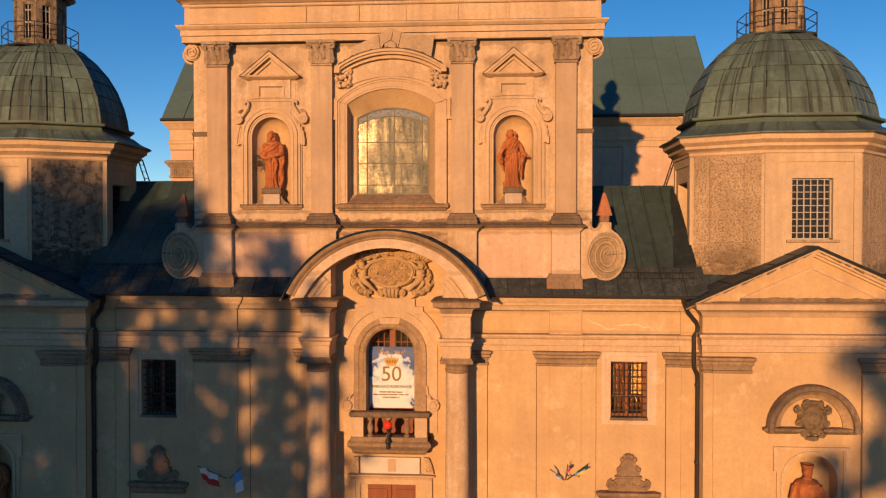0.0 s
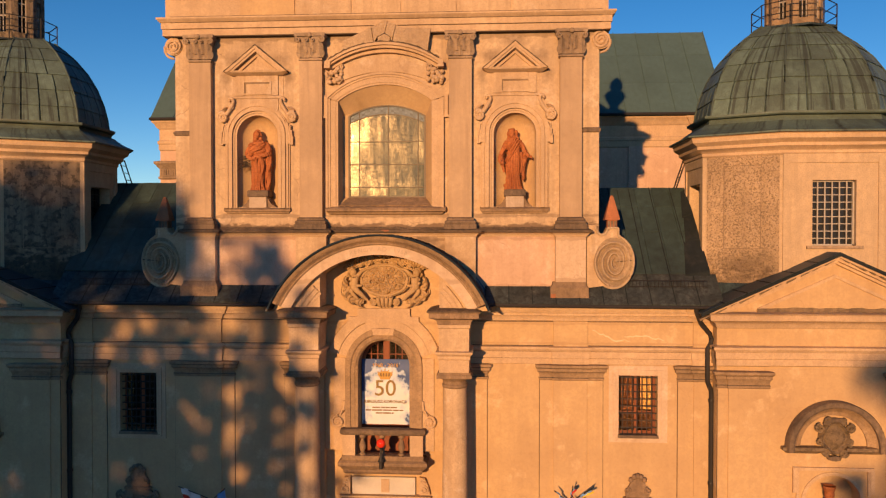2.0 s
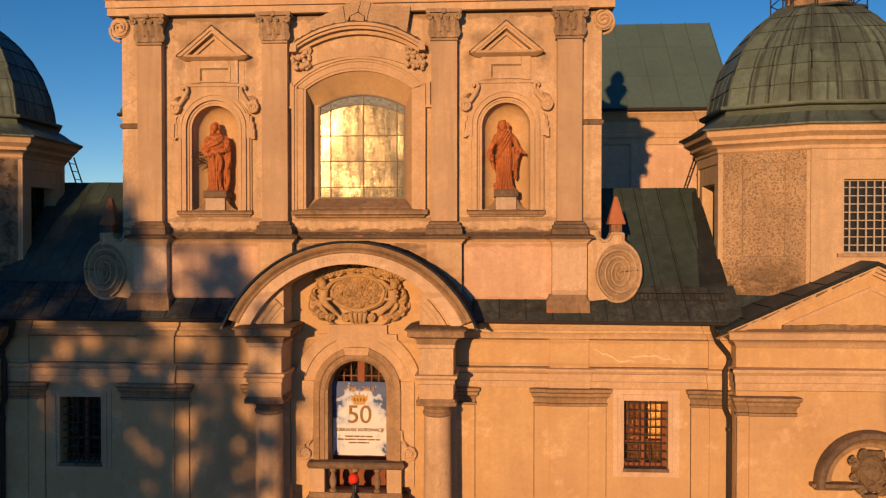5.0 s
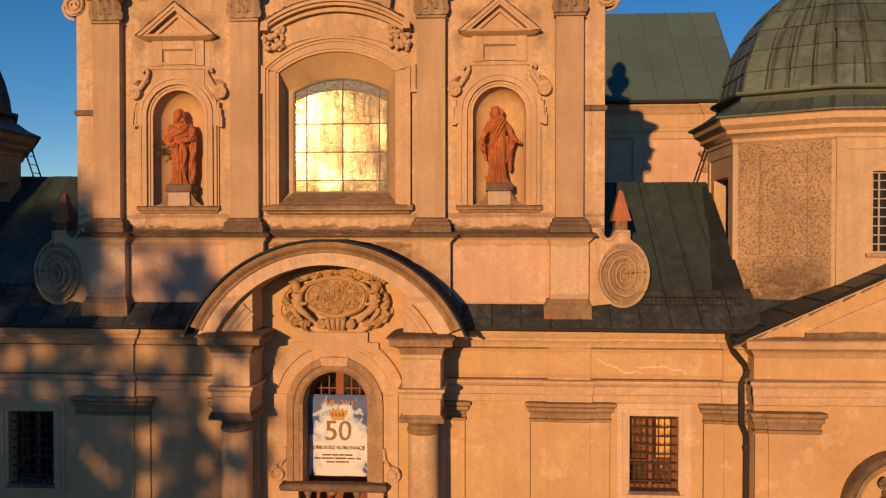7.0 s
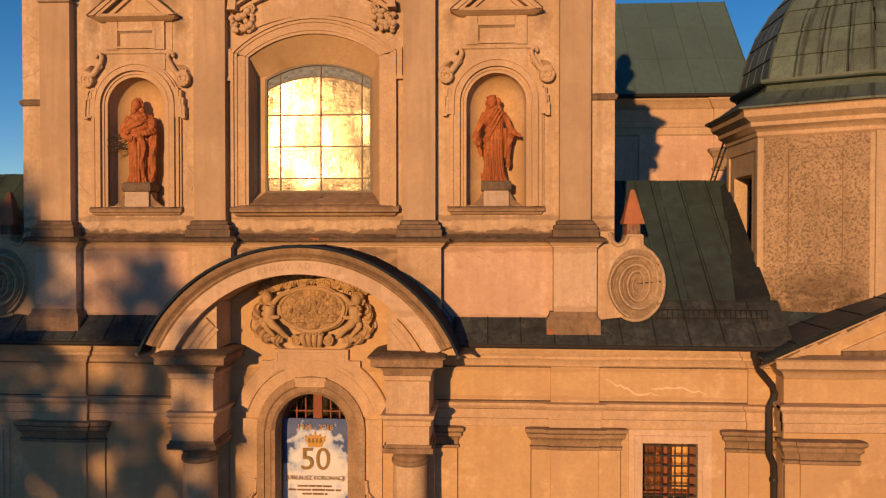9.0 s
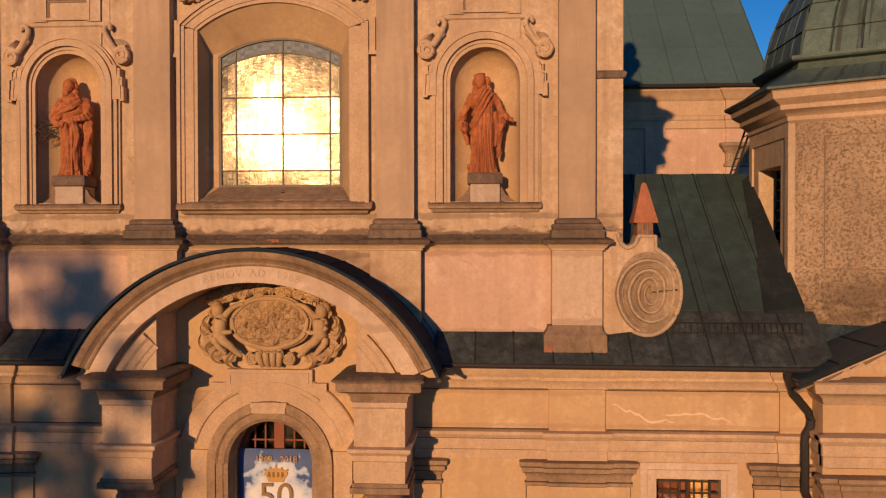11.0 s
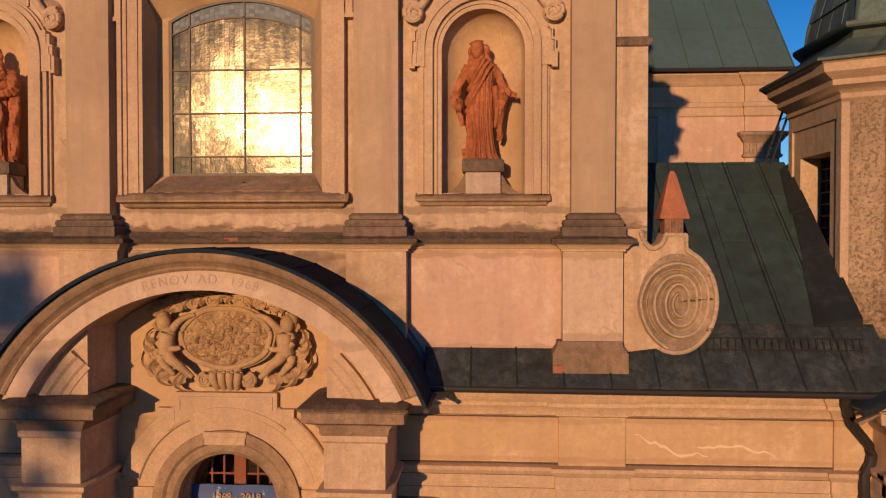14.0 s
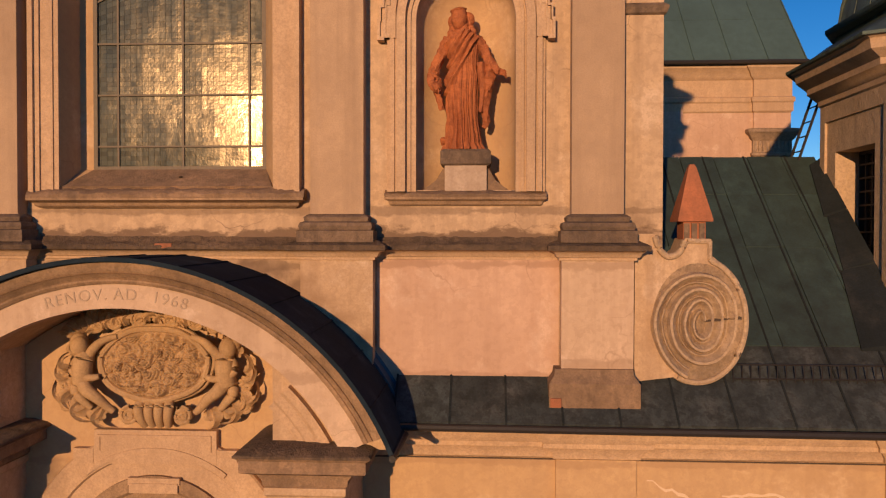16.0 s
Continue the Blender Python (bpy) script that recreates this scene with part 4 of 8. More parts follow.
hood_z = lambda x: 15.985 - 0.215 * (x / 1.0) ** 2
for pts in (
    [(-1.16, hood_z(-1.16)), (-1.12, 16.04), (-0.34, 16.40), (-0.28, hood_z(-0.28)), (-0.7, hood_z(-0.7))],
    [(-0.265, hood_z(-0.265)), (-0.325, 16.405), (0.03, 16.60), (0.10, 16.57), (0.02, hood_z(0.0) + 0.26), (-0.18, hood_z(0.0) + 0.16)],
    [(-0.16, hood_z(-0.16)), (-0.165, hood_z(0) + 0.15), (0.02, hood_z(0) + 0.24), (0.17, hood_z(0) + 0.15), (0.15, hood_z(0.15))],
    [(0.035, hood_z(0.0) + 0.26), (0.115, 16.565), (0.33, 16.46), (0.20, hood_z(0.2)), (0.185, hood_z(0) + 0.15)],
    [(0.22, hood_z(0.22)), (0.345, 16.455), (0.50, 16.37), (1.27, 16.355), (1.17, hood_z(1.17)), (0.7, hood_z(0.7))],
):
    bm = B()
    prism(bm, pts, -0.235, 0.02)
    part("hood_block", bm, TOOLED, w1, "rough tooled stone block over the hood", bevel=0.012)
random.seed(5)
for s in (-1, 1):
    bm = B()
    for k in range(42):
        u, v = random.random(), random.random()
        ball(bm, s * (1.18 + 0.40 * u), -0.06 - 0.09 * random.random(), 14.93 + 0.46 * v * (1 - 0.35 * u), 0.045 + 0.02 * random.random(), u=8, v=6)
    spiral_tube(bm, s * 1.22, -0.09, 15.38, 0.09, 0.02, 1.5, 0.025, 90, s, 20)
    part("fruit_cluster", bm, TRIM, w1, "carved fruit cluster")
# glass and leads
ARC_X = [-1.07 + 2.14 * k / 16 for k in range(17)]


def arc_bar_z(x):
    return 13.90 + 0.27 * (1 - (x / 1.08) ** 2)


cols = (-1.08, -0.775, 0.04, 0.865, 1.08)
rows_z = (11.86, 12.145, 12.775, 13.405, 14.42)
bm = B()
for x in cols[1:-1]:
    box(bm, x - 0.012, x + 0.012, 0.40, 0.45, 11.86, 14.12 + 0.3 * (1 - (x / 1.08) ** 2))
for z in rows_z[1:-1]:
    box(bm, -1.07, 1.07, 0.395, 0.445, z - 0.011, z + 0.011)
prism(bm, [(x, arc_bar_z(x) + 0.012) for x in ARC_X] + [(x, arc_bar_z(x) - 0.012) for x in ARC_X[::-1]], 0.40, 0.418)
part("saddle_bar", bm, LEADBAR, w1, "thin grey glazing bar")
bm = B()
loop_s = [(-1.03, 11.90)] + seg_arc(1.03, 14.10, 14.385) + [(1.03, 11.90)]
loft(bm, [[(x, 0.385, z) for x, z in loop_i], [(x, 0.385, z) for x, z in loop_s], [(x, 0.43, z) for x, z in loop_s]], caps=False)
part("window_frame", bm, LEADBAR, w1, "thin grey frame")


def crown_z(x):
    return 14.12 + 0.30 * (1 - (x / 1.08) ** 2)


def quarry_pane(x0, x1, low, high, name, mat, label="", shake=0.0045):
    """A light of many small quarries in thin leads; none of them sits quite true."""
    bm = B()
    pts_lo = [(x0 + (x1 - x0) * k / 6, low(x0 + (x1 - x0) * k / 6)) for k in range(7)]
    pts_hi = [(x, high(x)) for x, z in pts_lo]
    prism(bm, pts_lo + pts_hi[::-1], 0.427, 0.436)
    nx, nz = max(1, round((x1 - x0) / 0.075)), max(1, round((high(x0) - low(x0)) / 0.056))
    px, pz = random.gauss(0, 0.011), random.gauss(0, 0.011)
    for i in range(nx):
        for j in range(nz):
            xa, xb = x0 + (x1 - x0) * i / nx + 0.002, x0 + (x1 - x0) * (i + 1) / nx - 0.002
            tx = px + random.gauss(0, shake)
            zc = low(xa) + (high(xa) - low(xa)) * j / nz
            tz = pz + random.gauss(0, shake) + 0.022 * noise.noise(Vector((xa * 1.9, 0.0, zc * 4.0)))
            tx += 0.022 * noise.noise(Vector((xa * 4.0, 3.0, zc * 1.3)))
            c = []
            for x, g in ((xa, 0.0), (xb, 0.0), (xb, 1.0), (xa, 1.0)):
                z = low(x) + (high(x) - low(x)) * (j + g) / nz + (0.0015 if g == 0 else -0.0015)
                c.append(bm.verts.new((x, 0.422 + tx * (x - (xa + xb) / 2) + tz * (z - zc), z)))
            bm.faces.new(c)
    return part(name, bm, mat, w1, label)


random.seed(33)
for i in range(4):
    for j in range(4):
        z0, z1 = rows_z[j], rows_z[j + 1]
        quarry_pane(cols[i], cols[i + 1], lambda x: z0, (lambda x: z1) if j < 3 else arc_bar_z, "pane", GLASS)
    quarry_pane(cols[i], cols[i + 1], arc_bar_z, crown_z, "top_light", GREYGLASS, "plain grey glass under the arch")
# near-black sheet stands for the unlit room behind the leaded glass
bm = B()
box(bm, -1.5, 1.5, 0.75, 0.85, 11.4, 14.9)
part("dark_room", bm, UNLIT, w1)

# dry twigs caught beside one statue
random.seed(21)
bm = B()
for k in range(26):
    x, z = -NICHE_X - 0.36 + random.uniform(-0.10, 0.06), 12.86 + random.uniform(-0.14, 0.14)
    tube(bm, [(x + 0.1, 0.06, z), (x - random.uniform(0.0, 0.08), -0.02, z + random.uniform(-0.12, 0.06)), (x - random.uniform(0.03, 0.16), -0.06, z + random.uniform(-0.22, 0.08))], 0.010, 4, 0.004)
solid("dry_twigs", bm, BARK, "tuft of dark dry twigs beside a statue", "twigs")
# bits of bare brick
for x, y, z, w, hh in ((0.02, -0.14, 10.90, 0.20, 0.06), (4.53, -0.345, 9.16, 0.12, 0.10)):
    if w > 0.05:
        bm = B()
        box(bm, x - w / 2, x + w / 2, y - 0.02, y + 0.1, z, z + hh)
        part("bare_brick", bm, TILE, wall_front, "bare red brick in the broken plaster", bevel=0.008)

# ---- lower front wall ----
RW = (6.30, 7.33, 5.44, 7.06)
LW = (-7.47, -6.42, 5.32, 6.98)
bm = B()
for x0, x1 in ((-9.0, LW[0]), (LW[1], -0.70), (0.70, RW[0]), (RW[1], 9.0)):
    box(bm, x0, x1, 0.0, 0.8, 0.0, 9.0)
for w in (RW, LW):
    box(bm, w[0], w[1], 0.0, 0.8, 0.0, w[2])
    box(bm, w[0], w[1], 0.0, 0.8, w[3], 9.0)
prism(bm, [(-0.70, 9.0)] + arc_pts(0, 7.28, 0.70, 180, 0, 24) + [(0.70, 9.0)], 0, 0.8)
box(bm, -0.70, 0.70, 0.0, 0.8, 3.41, 4.80)
wall_lower = solid("wall_lower", bm, PLASTER_Y, "ochre plaster lower front wall with stains", "wall", kind="structure")

ARCHI = [(0.0, 7.34), (0.03, 7.35), (0.03, 7.50), (0.05, 7.51), (0.05, 7.68), (0.07, 7.70), (0.11, 7.76), (0.11, 7.81), (0.0, 7.83)]
CORN = [(0.0, 8.50), (0.04, 8.52), (0.05, 8.58), (0.12, 8.66), (0.16, 8.67), (0.16, 8.72), (0.22, 8.80), (0.24, 8.93), (0.30, 8.97), (0.0, 9.0)]
for s in (-1, 1):
    for x0, x1, yw in ((2.35, 4.56, 0.0), (4.56, 5.47, -0.07), (5.47, 8.25, -0.002), (8.25, 8.85, -0.05)):
        a, b = sorted((s * x0, s * x1))
        prof = [(p, z) for p, z in ARCHI]
        bm = B()
        broke = yw < -0.01
        mould(bm, a, b, yw, prof, yback=0.08, left=broke, right=broke)
        part("architrave", bm, TRIM, wall_lower, "moulded plaster architrave")
        bm = B()
        mould(bm, a, b, yw, CORN, yback=0.1, left=broke, right=broke)
        part("cornice", bm, TRIM, wall_lower, "stained plaster cornice under the gutter")
        if broke:
            bm = B()
            box(bm, a, b, yw, 0.02, 7.81, 8.52)
            part("frieze_break", bm, PLASTER_Y, wall_lower, bevel=0.006)


# dark strips stand in for shade and dirt between the lower mouldings
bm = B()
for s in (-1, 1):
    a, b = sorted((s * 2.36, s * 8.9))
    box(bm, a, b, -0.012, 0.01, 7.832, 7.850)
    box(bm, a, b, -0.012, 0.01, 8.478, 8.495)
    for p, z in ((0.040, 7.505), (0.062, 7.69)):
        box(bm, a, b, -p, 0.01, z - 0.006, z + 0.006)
part("groove_line", bm, SHADECRACK, wall_lower, "dark strip of shade and dirt painted along a crease")
random.seed(3)
bm = B()
for x0, x1, z0, amp in ((5.6, 6.6, 8.30, 0.09), (6.45, 7.5, 8.12, 0.06)):
    top, bot = [], []
    z = z0
    for k in range(15):
        x = x0 + (x1 - x0) * k / 14
        z += random.uniform(-amp, amp) * 0.6 + (0.013 if x0 > 6.5 else -0.016)
        th = 0.012 * math.sin(math.pi * (k + 0.3) / 14.6) + 0.006
        top.append((x, z + th * random.uniform(0.5, 1.4)))
        bot.append((x, z - th * random.uniform(0.5, 1.4)))
    for k in range(14):
        prism(bm, [bot[k], bot[k + 1], top[k + 1], top[k]], -0.004, 0.01)
part("plaster_scar", bm, SCAR, wall_lower, "pale jagged plaster repair")


def lower_pilaster(x0, x1, yw, zc0=6.93, zc1=7.34, mat=None):
    bm = B()
    box(bm, x0, x1, yw, 0.02, 0.0, zc0 + 0.02)
    p = part("pilaster", bm, mat or PLASTER_Y, wall_lower, "flat plaster pilaster", bevel=0.008)
    bm = B()
    mould(bm, x0, x1, yw, [(0.0, zc0 - 0.02), (0.03, zc0), (0.03, zc0 + 0.05), (0.01, zc0 + 0.06), (0.015, zc0 + 0.15), (0.06, zc0 + 0.22), (0.08, zc0 + 0.23), (0.08, zc0 + 0.30), (0.12, zc0 + 0.34), (0.12, zc1 - 0.01), (0.02, zc1)], yback=0.1)
    cap = part("capital", bm, LOWCAP, p, "brownish moulded plaster capital")
    # shade and dirt under each step of the capital, as dark strips
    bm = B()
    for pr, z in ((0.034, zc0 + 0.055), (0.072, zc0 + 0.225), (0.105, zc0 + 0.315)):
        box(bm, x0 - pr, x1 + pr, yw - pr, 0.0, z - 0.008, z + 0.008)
    part("dirt_line", bm, SHADECRACK, cap)
    # dark upright strips painted for the shade beside the pilaster
    bm = B()
    for x in (x0 - 0.016, x1 + 0.001):
        box(bm, x, x + 0.015, -0.006, 0.01, 0.0, zc0 - 0.03)
    part("groove_line", bm, SHADECRACK, p)


for s in (-1, 1):
    for x0, x1, yw in ((4.20, 4.58, -0.035), (5.44, 5.88, -0.035), (4.56, 5.46, -0.08), (2.35, 2.78, -0.04), (7.86, 8.27, -0.035), (8.27, 8.9, -0.07)):
        a, b = sorted((s * x0, s * x1))
        lower_pilaster(a, b, yw)


def grille_window(name, w, label, lit):
    t = thing(name, ((w[0] + w[1]) / 2, 0.1, w[2]), label, "window", kind="structure")
    x0, x1, z0, z1 = w
    bm = B()
    for o0, o1, d in ((0.0, 0.09, 0.03), (0.09, 0.15, 0.055), (0.15, 0.26, 0.025)):
        box(bm, x0 - o1, x0 - o0, -d, 0.02, z0 - o1 * 0.7, z1 + o1)
        box(bm, x1 + o0, x1 + o1, -d, 0.02, z0 - o1 * 0.7, z1 + o1)
        box(bm, x0 - o0, x1 + o0, -d, 0.02, z1 + o0, z1 + o1)
        box(bm, x0 - o0, x1 + o0, -d, 0.02, z0 - o1 * 0.7, z0 - o0 * 0.7)
    # the window on the sunny side gets the paler surround colour
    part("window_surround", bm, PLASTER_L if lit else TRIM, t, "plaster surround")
    bm = B()
    box(bm, x0 - 0.02, x1 + 0.02, -0.07, 0.1, z0 - 0.06, z0 + 0.02)
    part("window_sill", bm, DARKSTONE, t, "dark narrow sill")
    bm = B()
    for a, b in ((x0, x0 + 0.07), (x1 - 0.07, x1), ((x0 + x1) / 2 - 0.05, (x0 + x1) / 2 + 0.05)):
        box(bm, a, b, 0.28, 0.34, z0, z1)
    for a, b in ((z0, z0 + 0.07), (z1 - 0.07, z1), (z0 + 0.55, z0 + 0.60)):
        box(bm, x0 + 0.07, x1 - 0.07, 0.285, 0.335, a, b)
    part("window_frame", bm, WOOD, t, "brown wooden frame")
    for k in range(1, 8):
        x = x0 + (x1 - x0) * k / 8
        bm = B()
        box(bm, x - 0.012, x + 0.012, 0.12, 0.146, z0, z1)
        part("bar", bm, IRON, t)
    for k in range(1, 9):
        z = z0 + (z1 - z0) * k / 8.4
        bm = B()
        box(bm, x0, x1, 0.105, 0.120, z - 0.016, z + 0.016)
        part("bar", bm, IRON, t)
    bm = B()
    for a, b in ((x0 + 0.07, (x0 + x1) / 2 - 0.05), ((x0 + x1) / 2 + 0.05, x1 - 0.07)):
        box(bm, a, b, 0.305, 0.312, z0 + 0.07, z1 - 0.07)
    part("pane", bm, WINDOWPANE, t).visible_shadow = False
    bm = B()
    box(bm, x0 - 0.6, x1 + 0.6, 0.95, 1.0, z0 - 0.5, z1 + 0.5)
    # room gloom by colour: brown on the sunny side, near-black on the shaded
    part("room_back", bm, DIMROOM if lit else UNLIT, t, "board coloured as the dim room behind the bars")
    if lit:
        # added ochre board imitates the sun's reflection in the upper right panes
        bm = B()
        box(bm, x0 + 0.66, x1 - 0.08, 0.42, 0.45, z0 + 0.62, z1 - 0.06)
        part("blind", bm, PANEGLINT, t, "pale board standing for the bright reflection in the panes")
        bm = B()
        box(bm, x0 + 0.14, x0 + 0.62, 0.46, 0.49, z0 + 0.55, z1 - 0.06)
        part("curtain", bm, RUSTCLOTH, t, "rust-coloured curtain")


def pane_material():
    m = bpy.data.materials.new("window_pane")
    m.use_nodes = True
    b = m.node_tree.nodes["Principled BSDF"]
    b.inputs["Transmission Weight"].default_value = 1.0
    b.inputs["Roughness"].default_value = 0.03
    b.inputs["IOR"].default_value = 1.3
    b.inputs["Base Color"].default_value = (0.9, 0.85, 0.75, 1)
    return m


# ochre of the board that imitates a reflection in the panes
PANEGLINT = material("pane_glint", (0.40, 0.25, 0.10), (0.28, 0.17, 0.07), stain=0.5, streak=0.3)
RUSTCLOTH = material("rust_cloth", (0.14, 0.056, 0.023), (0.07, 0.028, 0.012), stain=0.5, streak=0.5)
WINDOWPANE = pane_material()
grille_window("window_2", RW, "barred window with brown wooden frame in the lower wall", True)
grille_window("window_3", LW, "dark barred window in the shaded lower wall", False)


def wall_crest(cx):
    """Scrolled crest over a side door, its foot below."""
    t = thing("door_crest", (cx, -0.1, 2.6), "carved stone crest with scrolls over a side door", "ornament", "crests over the side doors")
    bm = B()
    mould(bm, cx - 0.72, cx + 0.72, 0.0, [(0.05, 3.0), (0.10, 3.05), (0.10, 3.15), (0.18, 3.25), (0.18, 3.33), (0.02, 3.36)])
    part("ledge", bm, STONE, t)
    bm = B()
    prism(bm, [(cx - 0.55, 3.36), (cx + 0.55, 3.36), (cx + 0.50, 3.60), (cx + 0.30, 3.72), (cx + 0.32, 3.95), (cx + 0.22, 4.10), (cx + 0.16, 4.28), (cx + 0.06, 4.42), (cx - 0.06, 4.42), (cx - 0.16, 4.28), (cx - 0.22, 4.10), (cx - 0.32, 3.95), (cx - 0.30, 3.72), (cx - 0.50, 3.60)], -0.09, 0.02)
    part("body", bm, STONE, t, bevel=0.02)
    bm = B()
    for s in (-1, 1):
        spiral_tube(bm, cx + s * 0.47, -0.11, 3.55, 0.14, 0.03, 1.6, 0.04, 90, -s, 30)
        spiral_tube(bm, cx + s * 0.27, -0.11, 3.98, 0.09, 0.02, 1.4, 0.03, 90, s, 24)
        tube(bm, [(cx + s * 0.1, -0.1, 3.55), (cx + s * 0.24, -0.12, 3.48), (cx + s * 0.36, -0.1, 3.52)], 0.045, 6)
    for k in range(5):
        ball(bm, cx + (k - 2) * 0.09, -0.1, 4.25 + 0.13 * math.cos((k - 2) * 0.7), 0.065, 0.06, 0.075)
    mould(bm, cx - 0.32, cx + 0.32, -0.06, [(0.02, 3.70), (0.06, 3.74), (0.06, 3.79), (0.0, 3.81)])
    part("scroll", bm, STONE, t)


wall_crest(6.80)
wall_crest(-6.95)

# ---- portal and balcony ----
BAY = 0.28


def forward(bm):
    """Brings the front of a moulding out to the bay wall of the porch; its back stays in the wall."""
    for v in bm.verts:
        if v.co.y < 0.01:
            v.co.y -= BAY
    return bm


portal = thing("portal", (0, -0.05, 0), "moulded plaster portal surround framing door and arched window", "portal")
bm = B()
arc_band(bm, 0, 7.28, [(0.70, 0.02), (0.70, -0.03), (0.76, -0.08), (0.86, -0.06), (0.90, -0.10), (1.04, -0.10), (1.04, 0.02)], 0, 180, 36)
for s in (-1, 1):
    for r0, r1, d in ((0.70, 0.78, 0.05), (0.78, 0.90, 0.07), (0.90, 1.04, 0.10)):
        a, b = sorted((s * r0, s * r1))
        box(bm, a, b, -d, 0.02, 4.8, 7.28)
part("arch_moulding", forward(bm), LOWCAP, portal, "weathered inner arch moulding")
bm = B()
arc_band(bm, 0, 7.28, [(1.04, 0.02), (1.04, -0.05), (1.26, -0.05), (1.28, -0.085), (1.53, -0.085), (1.55, -0.06), (1.55, 0.02)], 15, 165, 40)
part("hood", forward(bm), TRIM, portal, "plain plaster arched hood")
bm = B()
box(bm, -0.70, 0.72, -0.095, 0.02, 8.45, 8.84)
part("hood_top", forward(bm), TRIM, portal, "raised flat top of the hood", bevel=0.008)
for s in (-1, 1):
    bm = B()
    prism(bm, [(s * 0.715, 8.45), (s * 0.95, 8.4), (s * 0.95, 8.62), (s * 0.715, 8.62)], -0.09, 0.02)
    part("hood_shoulder", forward(bm), TRIM, portal, bevel=0.006)
    bm = B()
    prism(bm, [(s * 1.48, 7.62), (s * 1.62, 7.62), (s * 1.62, 7.72), (s * 1.48, 7.72)], -0.1, 0.02)
    part("hood_stop", forward(bm), TRIM, portal, bevel=0.006)
    bm = B()
    a, b = sorted((s * 1.04, s * 1.36))
    box(bm, a, b, -0.04, 0.02, 5.0, 7.5)
    part("jamb_strip", forward(bm), TRIM, portal)
bm = B()
arc_band(bm, 0, 7.28, [(1.30, -0.08), (1.30, -0.11), (1.36, -0.11), (1.36, -0.08)], 52, 128, 24)
prism(bm, [(-0.30, 8.22), (0.30, 8.22), (0.30, 8.30), (-0.30, 8.30)], -0.12, 0.02)
prism(bm, [(-0.28, 8.13), (0.28, 8.13), (0.28, 8.24), (-0.28, 8.24)], -0.13, 0.02)
box(bm, -0.66, 0.66, -0.108, -0.09, 8.755, 8.785)
for sx in (-1, 1):
    a, b = sorted((sx * 0.63, sx * 0.66))
    box(bm, a, b, -0.106, -0.09, 8.60, 8.755)
part("keystone", forward(bm), TRIM, portal, bevel=0.006)
for s in (-1, 1):
    bm = B()
    spiral_tube(bm, s * 1.24, -0.08, 5.78, 0.17, 0.03, 1.7, 0.04, 90, -s, 34)
    tube(bm, [(s * 1.06, -0.07, 6.35), (s * 1.08, -0.08, 6.1), (s * 1.2, -0.08, 5.97)], 0.035, 6, 0.05)
    ball(bm, s * 1.24, -0.05, 5.78, 0.13, 0.06, 0.14)
    part("scroll", forward(bm), TRIM, portal, "plaster scroll at the foot of the arch")
# tablet and door frame below the balcony
bm = B()
box(bm, -0.90, 0.83, -0.10, 0.02, 3.74, 4.21)
part("tablet", bm, WHITE, portal, "pale blank stone tablet", bevel=0.01)
bm = B()
box(bm, -0.10, 0.12, -0.12, 0.0, 3.80, 4.16)
part("tablet_relief", bm, TRIM, portal, bevel=0.02)
for s in (-1, 1):
    bm = B()
    prism(bm, [(s * 0.95, 3.74), (s * 1.24, 3.74), (s * 1.20, 3.95), (s * 1.1, 4.20), (s * 0.95, 4.22)], -0.12, 0.02)
    spiral_tube(bm, s * 1.08, -0.13, 3.88, 0.11, 0.02, 1.5, 0.03, 90, -s, 24)
    spiral_tube(bm, s * 1.04, -0.13, 4.12, 0.08, 0.02, 1.3, 0.025, -90, s, 24)
    part("bracket", bm, TRIM, portal, "scrolled bracket")
bm = B()
mould(bm, -1.10, 1.10, 0.0, [(0.05, 3.55), (0.08, 3.57), (0.10, 3.62), (0.16, 3.66), (0.16, 3.70), (0.03, 3.73)])
part("door_cornice", bm, TRIM, portal, bevel=0.006)
for o0, o1, d in ((0.0, 0.13, 0.06), (0.13, 0.27, 0.10)):
    for s in (-1, 1):
        bm = B()
        a, b = sorted((s * (0.92 + o0), s * (0.92 + o1)))
        box(bm, a, b, -d, 0.02, 0.0, 3.40 + o1 * 0.6)
        part("door_jamb", bm, TRIM, portal, bevel=0.006)
    bm = B()
    box(bm, -0.92 - o0, 0.92 + o0, -d, 0.02, 3.41 + o0 * 0.6, 3.41 + o1 * 0.6)
    part("door_lintel", bm, TRIM, portal, bevel=0.006)
door = thing("door_1", (0, 0.05, 0.04), "red-brown wooden double door", "door", kind="structure")
for s in (-1, 1):
    a, b = sorted((s * 0.01, s * 0.90))
    bm = B()
    box(bm, a, b, 0.03, 0.10, 0.04, 3.40)
    box(bm, a + 0.12, b - 0.12, 0.005, 0.03, 2.0, 3.25)
    box(bm, a + 0.12, b - 0.12, 0.005, 0.03, 0.3, 1.8)
    part("leaf", bm, WOOD, door, bevel=0.01)

arched = thing("window_4", (0, 0.2, 4.8), "arched window with brown wooden frame behind a banner", "window", kind="structure")
bm = B()
arc_band(bm, 0, 7.28, [(0.70, 0.34), (0.70, 0.26), (0.61, 0.26), (0.61, 0.34)], 0, 180, 30)
for s in (-1, 1):
    a, b = sorted((s * 0.61, s * 0.70))
    box(bm, a, b, 0.26, 0.34, 4.8, 7.28)
box(bm, -0.085, 0.085, 0.24, 0.34, 4.8, 7.92)
box(bm, -0.61, -0.085, 0.27, 0.33, 7.24, 7.32)
box(bm, 0.085, 0.61, 0.27, 0.33, 7.24, 7.32)
